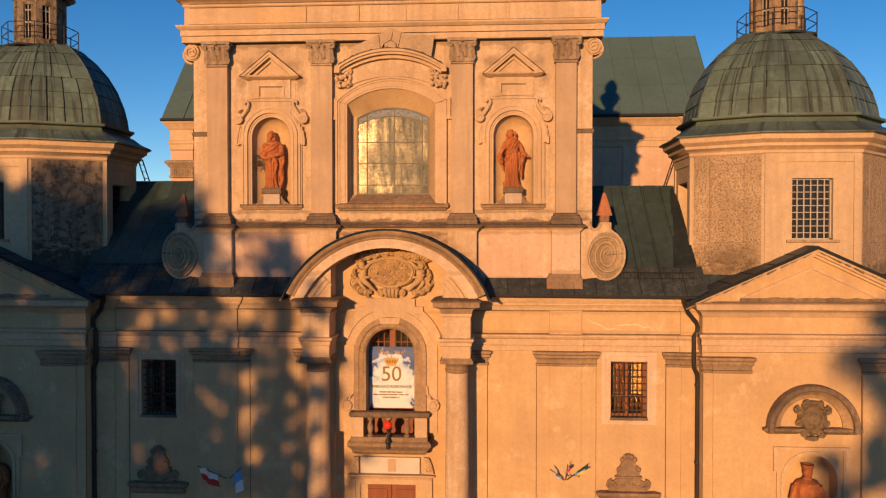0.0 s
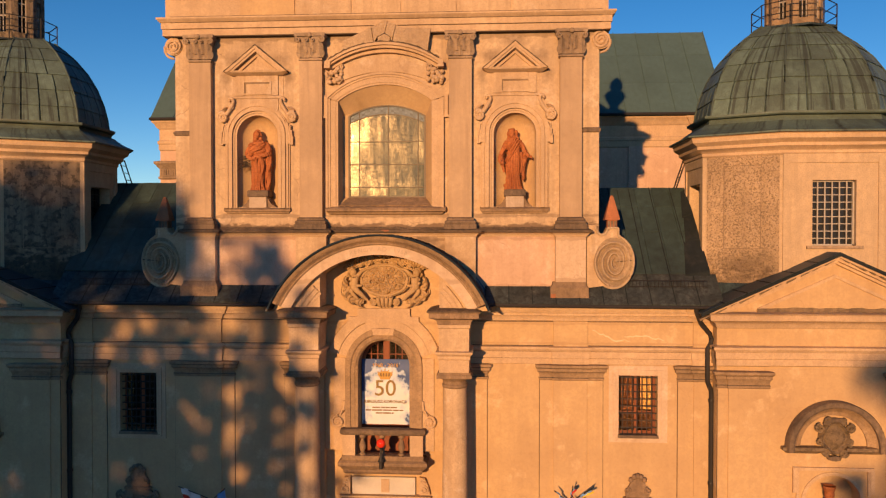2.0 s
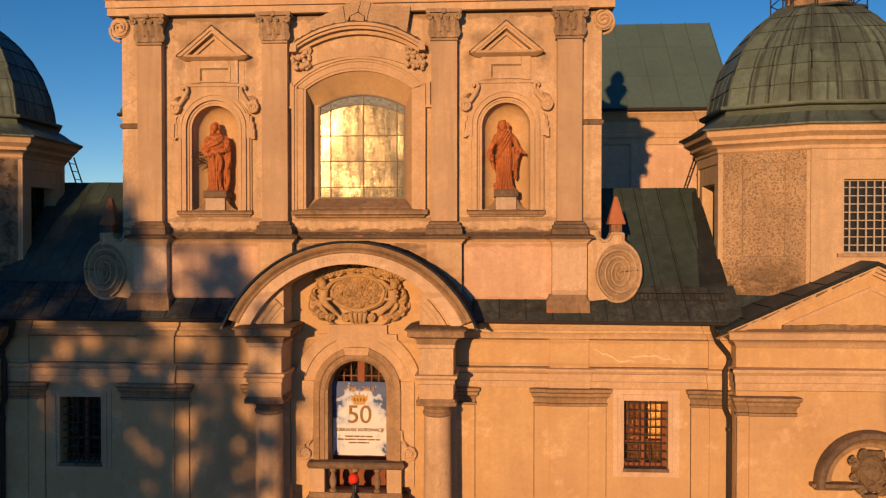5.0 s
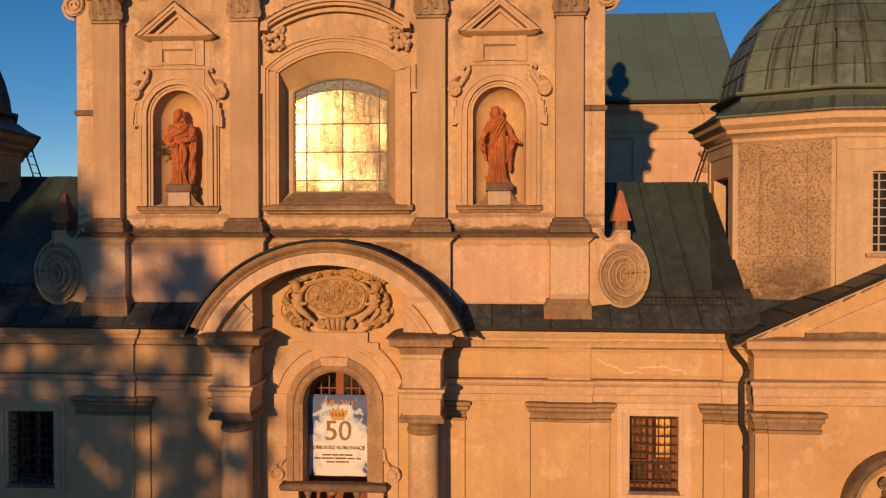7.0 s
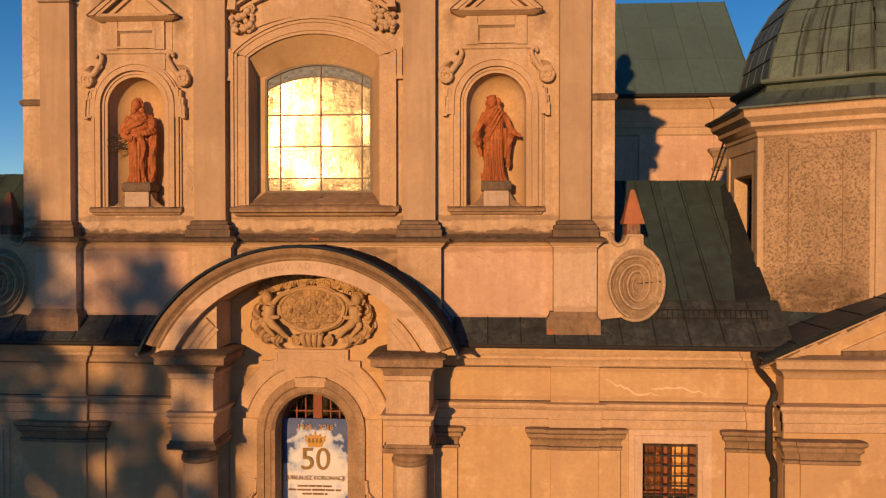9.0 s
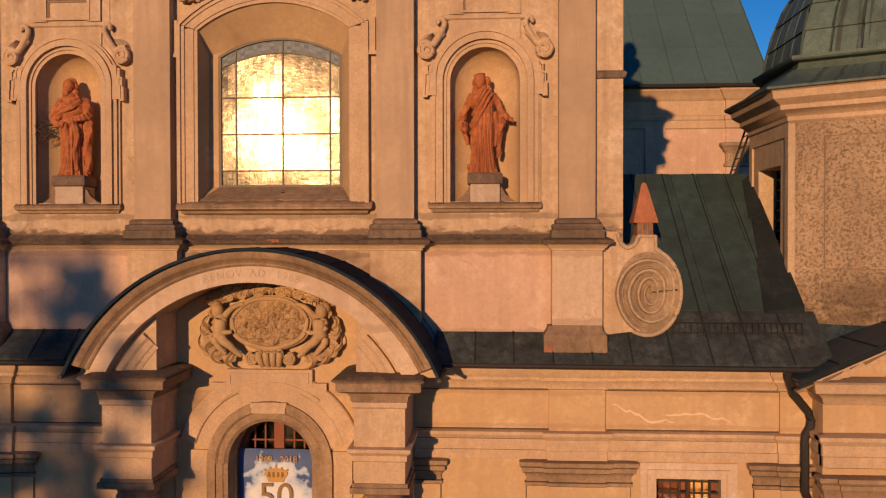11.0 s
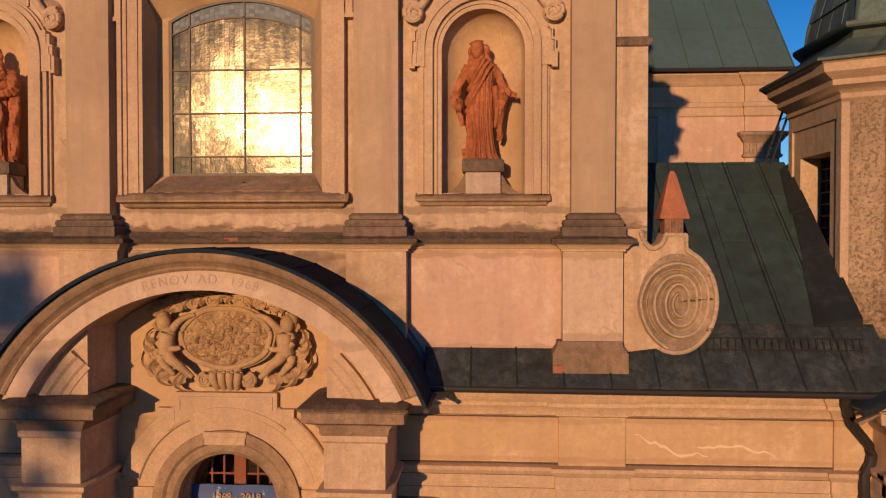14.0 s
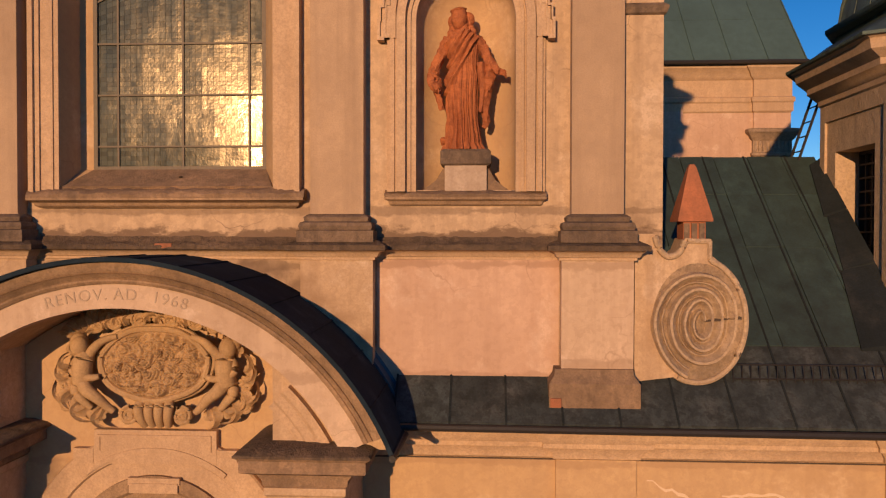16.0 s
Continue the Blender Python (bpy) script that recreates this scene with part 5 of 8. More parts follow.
part("window_frame", bm, WOOD, arched, "red-brown wooden frame")
bm = B()
for s in (-1, 1):
    for x in (0.25, 0.43):
        box(bm, s * x - 0.012, s * x + 0.012, 0.28, 0.31, 4.8, 7.27 + math.sqrt(0.63 ** 2 - x * x))
    for z in (7.52, 7.0, 6.7):
        a, b = sorted((s * 0.085, s * (0.58 if z < 7.3 else 0.56)))
        box(bm, a, b, 0.283, 0.307, z - 0.012, z + 0.012)
part("glazing_bar", bm, WOOD, arched)
bm = B()
prism(bm, [(-0.62, 4.8)] + arc_pts(0, 7.28, 0.62, 180, 0, 20) + [(0.62, 4.8)], 0.292, 0.298)
part("pane", bm, WINDOWPANE, arched).visible_shadow = False
bm = B()
for a, b in ((-0.60, -0.09), (0.09, 0.60)):
    box(bm, a, b, 0.27, 0.33, 4.80, 5.62)
    box(bm, a + 0.07, b - 0.07, 0.255, 0.27, 4.88, 5.54)
part("lower_panel", bm, WOOD, arched, "red-brown wooden lower panels")
# dark sheet put in for the unlit room behind the banner
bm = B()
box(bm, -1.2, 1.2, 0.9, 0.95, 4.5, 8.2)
part("dark_room", bm, UNLIT, arched)

balcony = thing("balcony", (0, -0.3, 4.2), "small stone balcony with balusters over the door", "balcony")
bm = B()
mould(bm, -1.02, 1.02, -0.44, [(0.0, 4.40), (0.05, 4.46), (0.05, 4.52), (0.14, 4.62), (0.18, 4.66), (0.18, 4.74), (0.10, 4.80)], yback=0.46)
part("slab", bm, STONE, balcony, "weathered moulded slab")
bm = B()
mould(bm, -1.06, 1.06, -0.50, [(0.02, 5.46), (0.06, 5.49), (0.09, 5.54), (0.09, 5.60), (0.05, 5.63)], yback=0.18)
for s in (-1, 1):
    a, b = sorted((s * 0.97, s * 1.15))
    box(bm, a, b, -0.36, 0.02, 5.47, 5.62)
part("handrail", bm, DARKSTONE, balcony, "dark weathered stone handrail")
bm = B()
box(bm, -1.10, 1.10, -0.58, -0.34, 4.80, 4.92)
part("base_rail", bm, STONE, balcony, bevel=0.01)
for x0, x1 in ((-1.08, -0.74), (0.74, 1.08)):
    bm = B()
    box(bm, x0, x1, -0.55, -0.36, 4.92, 5.47)
    part("post", bm, TRIM, balcony, bevel=0.012)
for x in (-0.55, -0.02, 0.5):
    bm = B()
    lathe(bm, [(0.085, 4.92), (0.085, 4.97), (0.05, 4.99), (0.06, 5.03), (0.095, 5.14), (0.08, 5.24), (0.045, 5.33), (0.05, 5.36), (0.085, 5.40), (0.085, 5.47)], x, -0.45, 14)
    part("baluster", bm, STONE, balcony)
for y in (-0.2,):
    for s in (-1, 1):
        bm = B()
        lathe(bm, [(0.085, 4.92), (0.085, 4.97), (0.05, 4.99), (0.095, 5.14), (0.045, 5.33), (0.085, 5.40), (0.085, 5.47)], s * 1.03, y, 12)
        part("baluster", bm, STONE, balcony)
lamp = thing("votive_lantern", (-0.02, -0.66, 4.9), "round red glass lantern on a bracket at the balcony", "lantern")
bm = B()
ball(bm, -0.02, -0.70, 5.30, 0.12, 0.12, 0.12, 16, 12)
part("globe", bm, REDGLASS, lamp, "bright red globe")
bm = B()
lathe(bm, [(0.05, 4.62), (0.05, 4.78), (0.09, 4.82), (0.03, 4.95), (0.035, 5.15), (0.07, 5.2)], -0.02, -0.70, 10)
tube(bm, [(-0.02, -0.55, 4.70), (-0.02, -0.70, 4.70)], 0.025)
part("bracket", bm, IRON, lamp)

# ---- banner ----
banner = thing("banner", (0, 0.16, 5.58), "printed jubilee banner of sky, clouds and golden numerals", "banner")
bm = B()
NX, NZ = 14, 18
grid = [[bm.verts.new((-0.67 + 1.35 * i / NX, 0.145 + 0.012 * math.sin(i * 0.9 + j * 0.3) + 0.008 * math.cos(j * 1.1), 5.60 + 1.80 * j / NZ)) for i in range(NX + 1)] for j in range(NZ + 1)]
gridb = [[bm.verts.new((v.co.x, v.co.y + 0.004, v.co.z)) for v in r] for r in grid]
for j in range(NZ):
    for i in range(NX):
        bm.faces.new((grid[j][i], grid[j][i + 1], grid[j + 1][i + 1], grid[j + 1][i]))
        bm.faces.new((gridb[j][i], gridb[j + 1][i], gridb[j + 1][i + 1], gridb[j][i + 1]))


def banner_material():
    """Blue sky at the rim, pale cloud in the middle."""
    m = bpy.data.materials.new("banner_print")
    m.use_nodes = True
    n, l = m.node_tree.nodes, m.node_tree.links
    b = n["Principled BSDF"]
    c = n.new("ShaderNodeTexCoord")
    mp = n.new("ShaderNodeMapping")
    mp.inputs["Location"].default_value = (0.0, 0.0, -6.05 / 1.16)
    mp.inputs["Scale"].default_value = (1 / 0.78, 0.0, 1 / 1.16)
    l.new(c.outputs["Object"], mp.inputs[0])
    ln = n.new("ShaderNodeVectorMath")
    ln.operation = "LENGTH"
    l.new(mp.outputs[0], ln.inputs[0])
    t = n.new("ShaderNodeTexNoise")
    t.inputs["Scale"].default_value, t.inputs["Detail"].default_value = 4.5, 7.0
    l.new(c.outputs["Object"], t.inputs[0])
    s = n.new("ShaderNodeMath")
    s.operation = "MULTIPLY_ADD"
    s.inputs[1].default_value, s.inputs[2].default_value = 1.5, -0.75
    l.new(t.outputs[0], s.inputs[0])
    a = n.new("ShaderNodeMath")
    l.new(ln.outputs["Value"], a.inputs[0])
    l.new(s.outputs[0], a.inputs[1])
    r = n.new("ShaderNodeValToRGB")
    e = r.color_ramp.elements
    e[0].position, e[0].color = 0.60, (0.62, 0.62, 0.64, 1)
    e[1].position, e[1].color = 1.16, (0.035, 0.075, 0.22, 1)
    k = e.new(0.90)
    k.color = (0.36, 0.44, 0.58, 1)
    l.new(a.outputs[0], r.inputs[0])
    l.new(r.outputs[0], b.inputs["Base Color"])
    b.inputs["Roughness"].default_value = 0.55
    return m


part("cloth", bm, banner_material(), banner, "blue and white printed cloth")


def lettering(text, x, y, z, size, mat, parent, name="lettering", depth=0.004, bend=None, label="", spacing=1.0, shift=0.0):
    cu = bpy.data.curves.new(name, "FONT")
    cu.body, cu.size, cu.align_x, cu.align_y, cu.extrude = text, size, "CENTER", "CENTER", depth
    cu.space_character = spacing
    tmp = new(name, cu)
    dg = bpy.context.evaluated_depsgraph_get()
    me = bpy.data.meshes.new_from_object(tmp.evaluated_get(dg))
    bpy.data.objects.remove(tmp)
    for v in me.vertices:
        u, w, d = v.co
        if bend:
            r, cz = bend
            a = (u + shift) / r
            v.co = (x + (r + w) * math.sin(a), y - d, cz + (r + w) * math.cos(a))
        else:
            v.co = (x + u, y - d, z + w)
    # each letter is a piece of its own
    src = bmesh.new()
    src.from_mesh(me)
    bpy.data.meshes.remove(me)
    src.verts.ensure_lookup_table()
    left = set(src.verts)
    while left:
        stack, piece = [left.pop()], set()
        while stack:
            v = stack.pop()
            piece.add(v)
            for ed in v.link_edges:
                o = ed.other_vert(v)
                if o in left:
                    left.discard(o)
                    stack.append(o)
        bm = B()
        made = {v: bm.verts.new(v.co) for v in sorted(piece, key=lambda q: q.index)}
        for f in src.faces:
            if f.verts[0] in made:
                bm.faces.new([made[v] for v in f.verts])
        part(name, bm, mat, parent, label)
    src.free()


lettering("1968 - 2018", -0.02, 0.118, 7.23, 0.15, GOLD, banner, label="gold years")
lettering("50", -0.025, 0.118, 6.585, 0.62, BRONZEINK, banner, label="large golden numeral")
lettering("JUBILEUSZ KORONACJI", -0.02, 0.118, 6.23, 0.112, BRONZEINK, banner)
for z, w in ((6.07, 0.70), (5.995, 1.07), (5.917, 0.52)):
    x = -w / 2
    while x < w / 2 - 0.03:
        k = min(random.uniform(0.12, 0.30), w / 2 - x)
        bm = B()
        box(bm, x - 0.025, x + k - 0.05, 0.118, 0.122, z - 0.017, z + 0.017)
        part("print_line", bm, BROWNINK, banner)
        x += k
bm = B()
prism(bm, [(-0.025 + x, z) for x, z in ((-0.13, 6.845), (0.13, 6.845), (0.15, 6.91), (0.205, 6.98), (0.18, 7.04), (0.10, 7.065), (0.0, 7.085), (-0.10, 7.065), (-0.18, 7.04), (-0.205, 6.98), (-0.15, 6.91))], 0.112, 0.118)
for x, z in ((-0.195, 7.05), (-0.10, 7.085), (0, 7.11), (0.10, 7.085), (0.195, 7.05)):
    ball(bm, -0.025 + x, 0.115, z, 0.02, 0.006, 0.02, 8, 6)
box(bm, -0.032, -0.018, 0.110, 0.118, 7.10, 7.15)
crown = part("crown_print", bm, GOLD, banner, "golden crown emblem")
for x, w in ((-0.115, 0.030), (-0.04, 0.026), (0.04, 0.026), (0.115, 0.030)):
    bm = B()
    prism(bm, [(-0.025 + x - w, 6.95), (-0.025 + x * 0.8, 6.915), (-0.025 + x + w, 6.95), (-0.025 + x + w * 0.6, 7.02), (-0.025 + x - w * 0.6, 7.02)], 0.109, 0.1115)
    part("crown_gap", bm, BROWNINK, crown)

# ---- porch ----
porch = thing("porch", (0, -0.7, 0), "arched porch on two columns with a curved copper roof", "porch")
ACZ, AR0, AR1 = 7.74, 2.57, 3.02
YF, PX0, PX1 = -1.27, 1.56, 2.33


def arc_half(r, cz, zlow):
    return math.degrees(math.asin((zlow - cz) / r))


a_o, a_i = arc_half(AR1, ACZ, 8.86), arc_half(AR0, ACZ, 8.86)
# bay wall inside the porch, round the portal arch
bm = B()
zb = ACZ + math.sqrt((AR0 - 0.01) ** 2 - 1.60 ** 2)
vault = [(x, z) for x, z in arc_pts(0, ACZ, AR0 - 0.01, 0, 180, 60) if abs(x) < 1.60]
prism(bm, [(-1.60, 5.0), (-1.04, 5.0)] + arc_pts(0, 7.28, 1.04, 180, 0, 24) + [(1.04, 5.0), (1.60, 5.0), (1.60, zb)] + vault + [(-1.60, zb)], -BAY, 0.0)
part("bay_wall", bm, PLASTER_Y, porch, "ochre plaster wall inside the porch")
# screen wall of the arch: straight sided opening between the piers, round head
bm = B()
inner = [(x, z) for x, z in arc_pts(0, ACZ, AR0, 180 - a_i, a_i, 40) if abs(x) < PX0]
zt = ACZ + math.sqrt(AR0 ** 2 - PX0 ** 2)
xo = AR1 * math.cos(radians(a_o))
outline = arc_pts(0, ACZ, AR1, 180 - a_o, a_o, 48) + [(xo - 0.1, 8.86), (PX0, 8.86), (PX0, zt)] + inner[::-1] + [(-PX0, zt), (-PX0, 8.86), (-xo + 0.1, 8.86)]
prism(bm, outline, YF + 0.20, 0.0)
part("arch_wall", bm, PLASTER, porch, "plaster arch wall and vault")
bm = B()
arc_band(bm, 0, ACZ, [(AR0, YF + 0.24), (AR0, YF), (AR1 - 0.20, YF), (AR1 - 0.20, YF + 0.24)], a_i + 0.0, 180 - a_i, 64)
arch = part("archivolt", bm, PLASTER_L, porch, "pale plaster archivolt")
bm = B()
arc_band(bm, 0, ACZ, [(AR1 - 0.20, YF + 0.24), (AR1 - 0.20, YF - 0.02), (AR1 - 0.17, YF - 0.045), (AR1 - 0.15, YF - 0.045), (AR1 - 0.145, YF - 0.03), (AR1 - 0.10, YF - 0.07), (AR1 - 0.085, YF - 0.10), (AR1 - 0.08, YF - 0.08), (AR1 - 0.04, YF - 0.12), (AR1 + 0.025, YF - 0.14), (AR1 + 0.025, YF + 0.24)], a_i, 180 - a_i, 64)
part("arch_rim", bm, LOWCAP, porch, "weathered moulded rim of the arch")
for a0, a1 in ((a_i + 3, 45.5), (134.5, 177 - a_i)):
    bm = B()
    arc_band(bm, 0, ACZ, [(2.17, YF + 0.24), (2.17, YF + 0.185), (2.24, YF + 0.18), (2.27, YF + 0.155), (2.36, YF + 0.15), (2.40, YF + 0.12), (2.48, YF + 0.12), (2.50, YF + 0.24)], a0, a1, 24)
    part("inner_moulding", bm, TRIM, porch)
STONECUT = material("cut_letters", (0.52, 0.40, 0.29), (0.30, 0.22, 0.15), stain=0.8, speck=0.3)
for word, at in (("RENOV.", -0.42), ("AD", 0.10), ("1968", 0.57)):
    lettering(word, 0.0, YF - 0.002, 0, 0.165, STONECUT, arch, name="inscription", bend=(AR0 + 0.14, ACZ), label="worn letters along the arch", spacing=1.2, shift=at)
for s in (-1, 1):
    a, b = sorted((s * PX0, s * PX1))
    # cornice block on top of the pier
    bm = B()
    mould(bm, a, b, YF, [(0.0, 8.50), (0.05, 8.55), (0.05, 8.60), (0.10, 8.66), (0.22, 8.69), (0.25, 8.70), (0.25, 8.82), (0.29, 8.85)], yback=1.27)
    for v in bm.verts:
        if v.co.y < YF:
            v.co.y = YF + (v.co.y - YF) * 0.6
    part("impost", bm, STONE, porch, "moulded stone cap of the pier")
    bm = B()
    mould(bm, a, b, YF, [(0.305, 8.851), (0.305, 8.875), (0.26, 8.90), (0.10, 8.94)], yback=1.27)
    for v in bm.verts:
        if v.co.y < YF:
            v.co.y = YF + (v.co.y - YF) * 0.6
    part("impost_top", bm, LEDGETOP, porch, "blackened top of the pier cap")
    bm = B()
    box(bm, a, b, YF, 0.0, 7.80, 8.56)
    mould(bm, a, b, YF, [(0.0, 8.42), (0.03, 8.45), (0.03, 8.52)], yback=1.2)
    part("frieze_block", bm, PLASTER, porch, bevel=0.01)
    bm = B()
    mould(bm, a, b, YF, [(0.0, 7.30), (0.0, 7.62), (0.03, 7.64), (0.03, 7.72), (0.09, 7.78), (0.09, 7.83), (0.0, 7.85)], yback=1.27)
    part("architrave_block", bm, TRIM, porch)
    cx = s * 1.95
    bm = B()
    lathe(bm, [(0.38, 0.04), (0.38, 0.3), (0.36, 0.34), (0.335, 0.42), (0.335, 2.5), (0.325, 4.5), (0.305, 6.90)], cx, YF + 0.40, 32)
    col = part("column", bm, PLASTER, porch, "smooth round plaster column")
    bm = B()
    lathe(bm, [(0.305, 6.86), (0.335, 6.90), (0.335, 6.95), (0.31, 6.97), (0.31, 7.04), (0.36, 7.10), (0.41, 7.15)], cx, YF + 0.40, 32)
    box(bm, cx - 0.45, cx + 0.45, YF - 0.05, YF + 0.85, 7.15, 7.24)
    box(bm, cx - 0.42, cx + 0.42, YF - 0.02, YF + 0.80, 7.24, 7.30)
    part("capital", bm, STONE, col, "brown weathered round capital")
    # pilaster behind the column
    bm = B()
    x0, x1 = sorted((s * 1.62, s * 2.35))
    box(bm, x0, x1, -0.30, 0.0, 0.0, 7.31)
    part("wall_pier", bm, PLASTER_Y, porch)
# curved roof in sheets
a_r = 22.5
NS = 15
for k in range(NS):
    a0, a1 = a_r + (180 - 2 * a_r) * k / NS, a_r + (180 - 2 * a_r) * (k + 1) / NS
    for y0, y1 in ((YF - 0.20, -0.62), (-0.63, 0.0)):
        bm = B()
        arc_band(bm, 0, ACZ, [(AR1 + 0.03, y0), (AR1 + 0.07, y0), (AR1 + 0.07, y1), (AR1 + 0.03, y1)], a0, a1 - 0.12, 3)
        part("roof_sheet", bm, PORCHROOF, porch)
bm = B()
for k in range(NS + 1):
    a = a_r + (180 - 2 * a_r) * k / NS
    arc_band(bm, 0, ACZ, [(AR1 + 0.06, YF - 0.20), (AR1 + 0.082, YF - 0.20), (AR1 + 0.082, 0.0), (AR1 + 0.06, 0.0)], a - 0.25, a + 0.25, 1)
arc_band(bm, 0, ACZ, [(AR1 + 0.035, YF - 0.21), (AR1 + 0.078, YF - 0.21), (AR1 + 0.078, YF - 0.19), (AR1 + 0.035, YF - 0.19)], a_r, 180 - a_r, 48)
part("roof_seam", bm, PORCHROOF, porch, "dark folded seam and drip edge")
for a0, a1 in ((24, 46), (134, 156)):
    bm = B()
    arc_band(bm, 0, ACZ, [(AR1 + 0.06, 0.0), (AR1 + 0.06, -0.16), (AR1 + 0.095, -0.16), (AR1 + 0.11, -0.03), (AR1 + 0.15, -0.012), (AR1 + 0.15, 0.0)], a0, a1, 24)
    part("flashing", bm, FLASHING, porch, "bluish metal flashing against the wall")
for s in (-1, 1):
    bm = B()
    xg = s * (AR1 + 0.07) * math.cos(radians(a_r))
    zg = ACZ + (AR1 + 0.05) * math.sin(radians(a_r))
    tube(bm, [(xg, YF - 0.25, zg - 0.02), (xg + s * 0.03, -0.55, zg - 0.03)], 0.035, 10)
    part("gutter", bm, PIPE, porch, "dark metal gutter at the roof's foot")

# relief above the portal window
RELIEF = material("relief_plaster", (0.55, 0.365, 0.185), (0.20, 0.128, 0.066), stain=0.5, streak=0.3, bump=0.4, speck=0.15)
relief = thing("relief_cartouche", (0.03, -BAY, 8.85), "carved plaster cartouche with scrolls and leaves over the portal", "relief")
RCX, RCZ, RY = 0.05, 9.61, -BAY - 0.05
random.seed(11)
OVW, OVH = 0.60, 0.385


def curls(x, z):
    """Height of the curled, cloudy carving inside the oval."""
    wx = x + 0.05 * noise.noise(Vector((x * 5, z * 5, 2.0)))
    wz = z + 0.05 * noise.noise(Vector((x * 5, z * 5, 7.0)))
    d = noise.voronoi(Vector((wx * 6.6 + 0.5 * round(wz * 6.4), wz * 6.4, 0.3)))[0]
    lump = max(0.0, 1.0 - 1.55 * d[0] ** 1.3)
    edge = min(1.0, (d[1] - d[0]) * 5.0)
    return 0.075 * lump * edge + 0.03 * noise.noise(Vector((x * 22, z * 22, 1.0))) + 0.022 * abs(math.sin(22 * d[0]))


bm = B()
grid = []
for r in range(61):
    f = (r / 60) ** 0.7
    row = []
    for i in range(200):
        a = 2 * math.pi * i / 200
        x, z = OVW * f * math.cos(a), OVH * f * math.sin(a)
        row.append((RCX + x, RY - 0.13 - 0.05 * (1 - f * f) - curls(x, z) * min(1.0, (1 - f) * 9), RCZ + z))
    grid.append(row)
grid[0] = [(RCX + 0.001 * math.cos(2 * math.pi * i / 200), grid[0][0][1], RCZ + 0.001 * math.sin(2 * math.pi * i / 200)) for i in range(200)]
back = [(RCX + OVW * math.cos(2 * math.pi * i / 200), RY + 0.01, RCZ + OVH * math.sin(2 * math.pi * i / 200)) for i in range(200)]
loft(bm, grid + [back], caps=False)
part("oval_field", bm, RELIEF, relief, "oval covered with curled carving")
bm = B()
for k, th, y in ((1.02, 0.036, -0.15), (1.10, 0.026, -0.105)):
    tube(bm, [(RCX + OVW * k * (1 + 0.012 * math.sin(9 * q)) * math.cos(q), RY + y, RCZ + OVH * (k + 0.03) * (1 + 0.02 * math.sin(7 * q)) * math.sin(q)) for q in (2 * math.pi * i / 72 for i in range(73))], th, 8)
part("oval_rim", bm, RELIEF, relief)


def leaf(bm, x, z, ang, size, y, curl=1.3, lobes=3):
    """One curled leaf with lobed edges and a raised rib."""
    rings = []
    n = 4 * lobes
    for k in range(n + 1):
        f = k / n
        a = ang + curl * f * f
        px, pz = x + size * f * math.cos(a), z + size * f * math.sin(a)
        w = size * (0.30 * math.sin(math.pi * (0.12 + 0.85 * f)) * (0.72 + 0.45 * abs(math.sin(math.pi * lobes * f))) + 0.01)
        nx, nz = -math.sin(a), math.cos(a)
        yy = y - min(0.07, 0.3 * size) * math.sin(math.pi * f)
        rings.append([(px - nx * w, yy + 0.10 * size, pz - nz * w), (px - nx * w * 0.45, yy + 0.01, pz - nz * w * 0.45), (px, yy - 0.12 * size, pz), (px + nx * w * 0.45, yy + 0.01, pz + nz * w * 0.45), (px + nx * w, yy + 0.10 * size, pz + nz * w), (px, yy + 0.05, pz)])
    loft(bm, rings)


def limb(bm, pts, r0, r1):
    tube(bm, curve([(RCX + x, RY + y, RCZ + z) for x, y, z in pts], 6), r0, 12, r1)


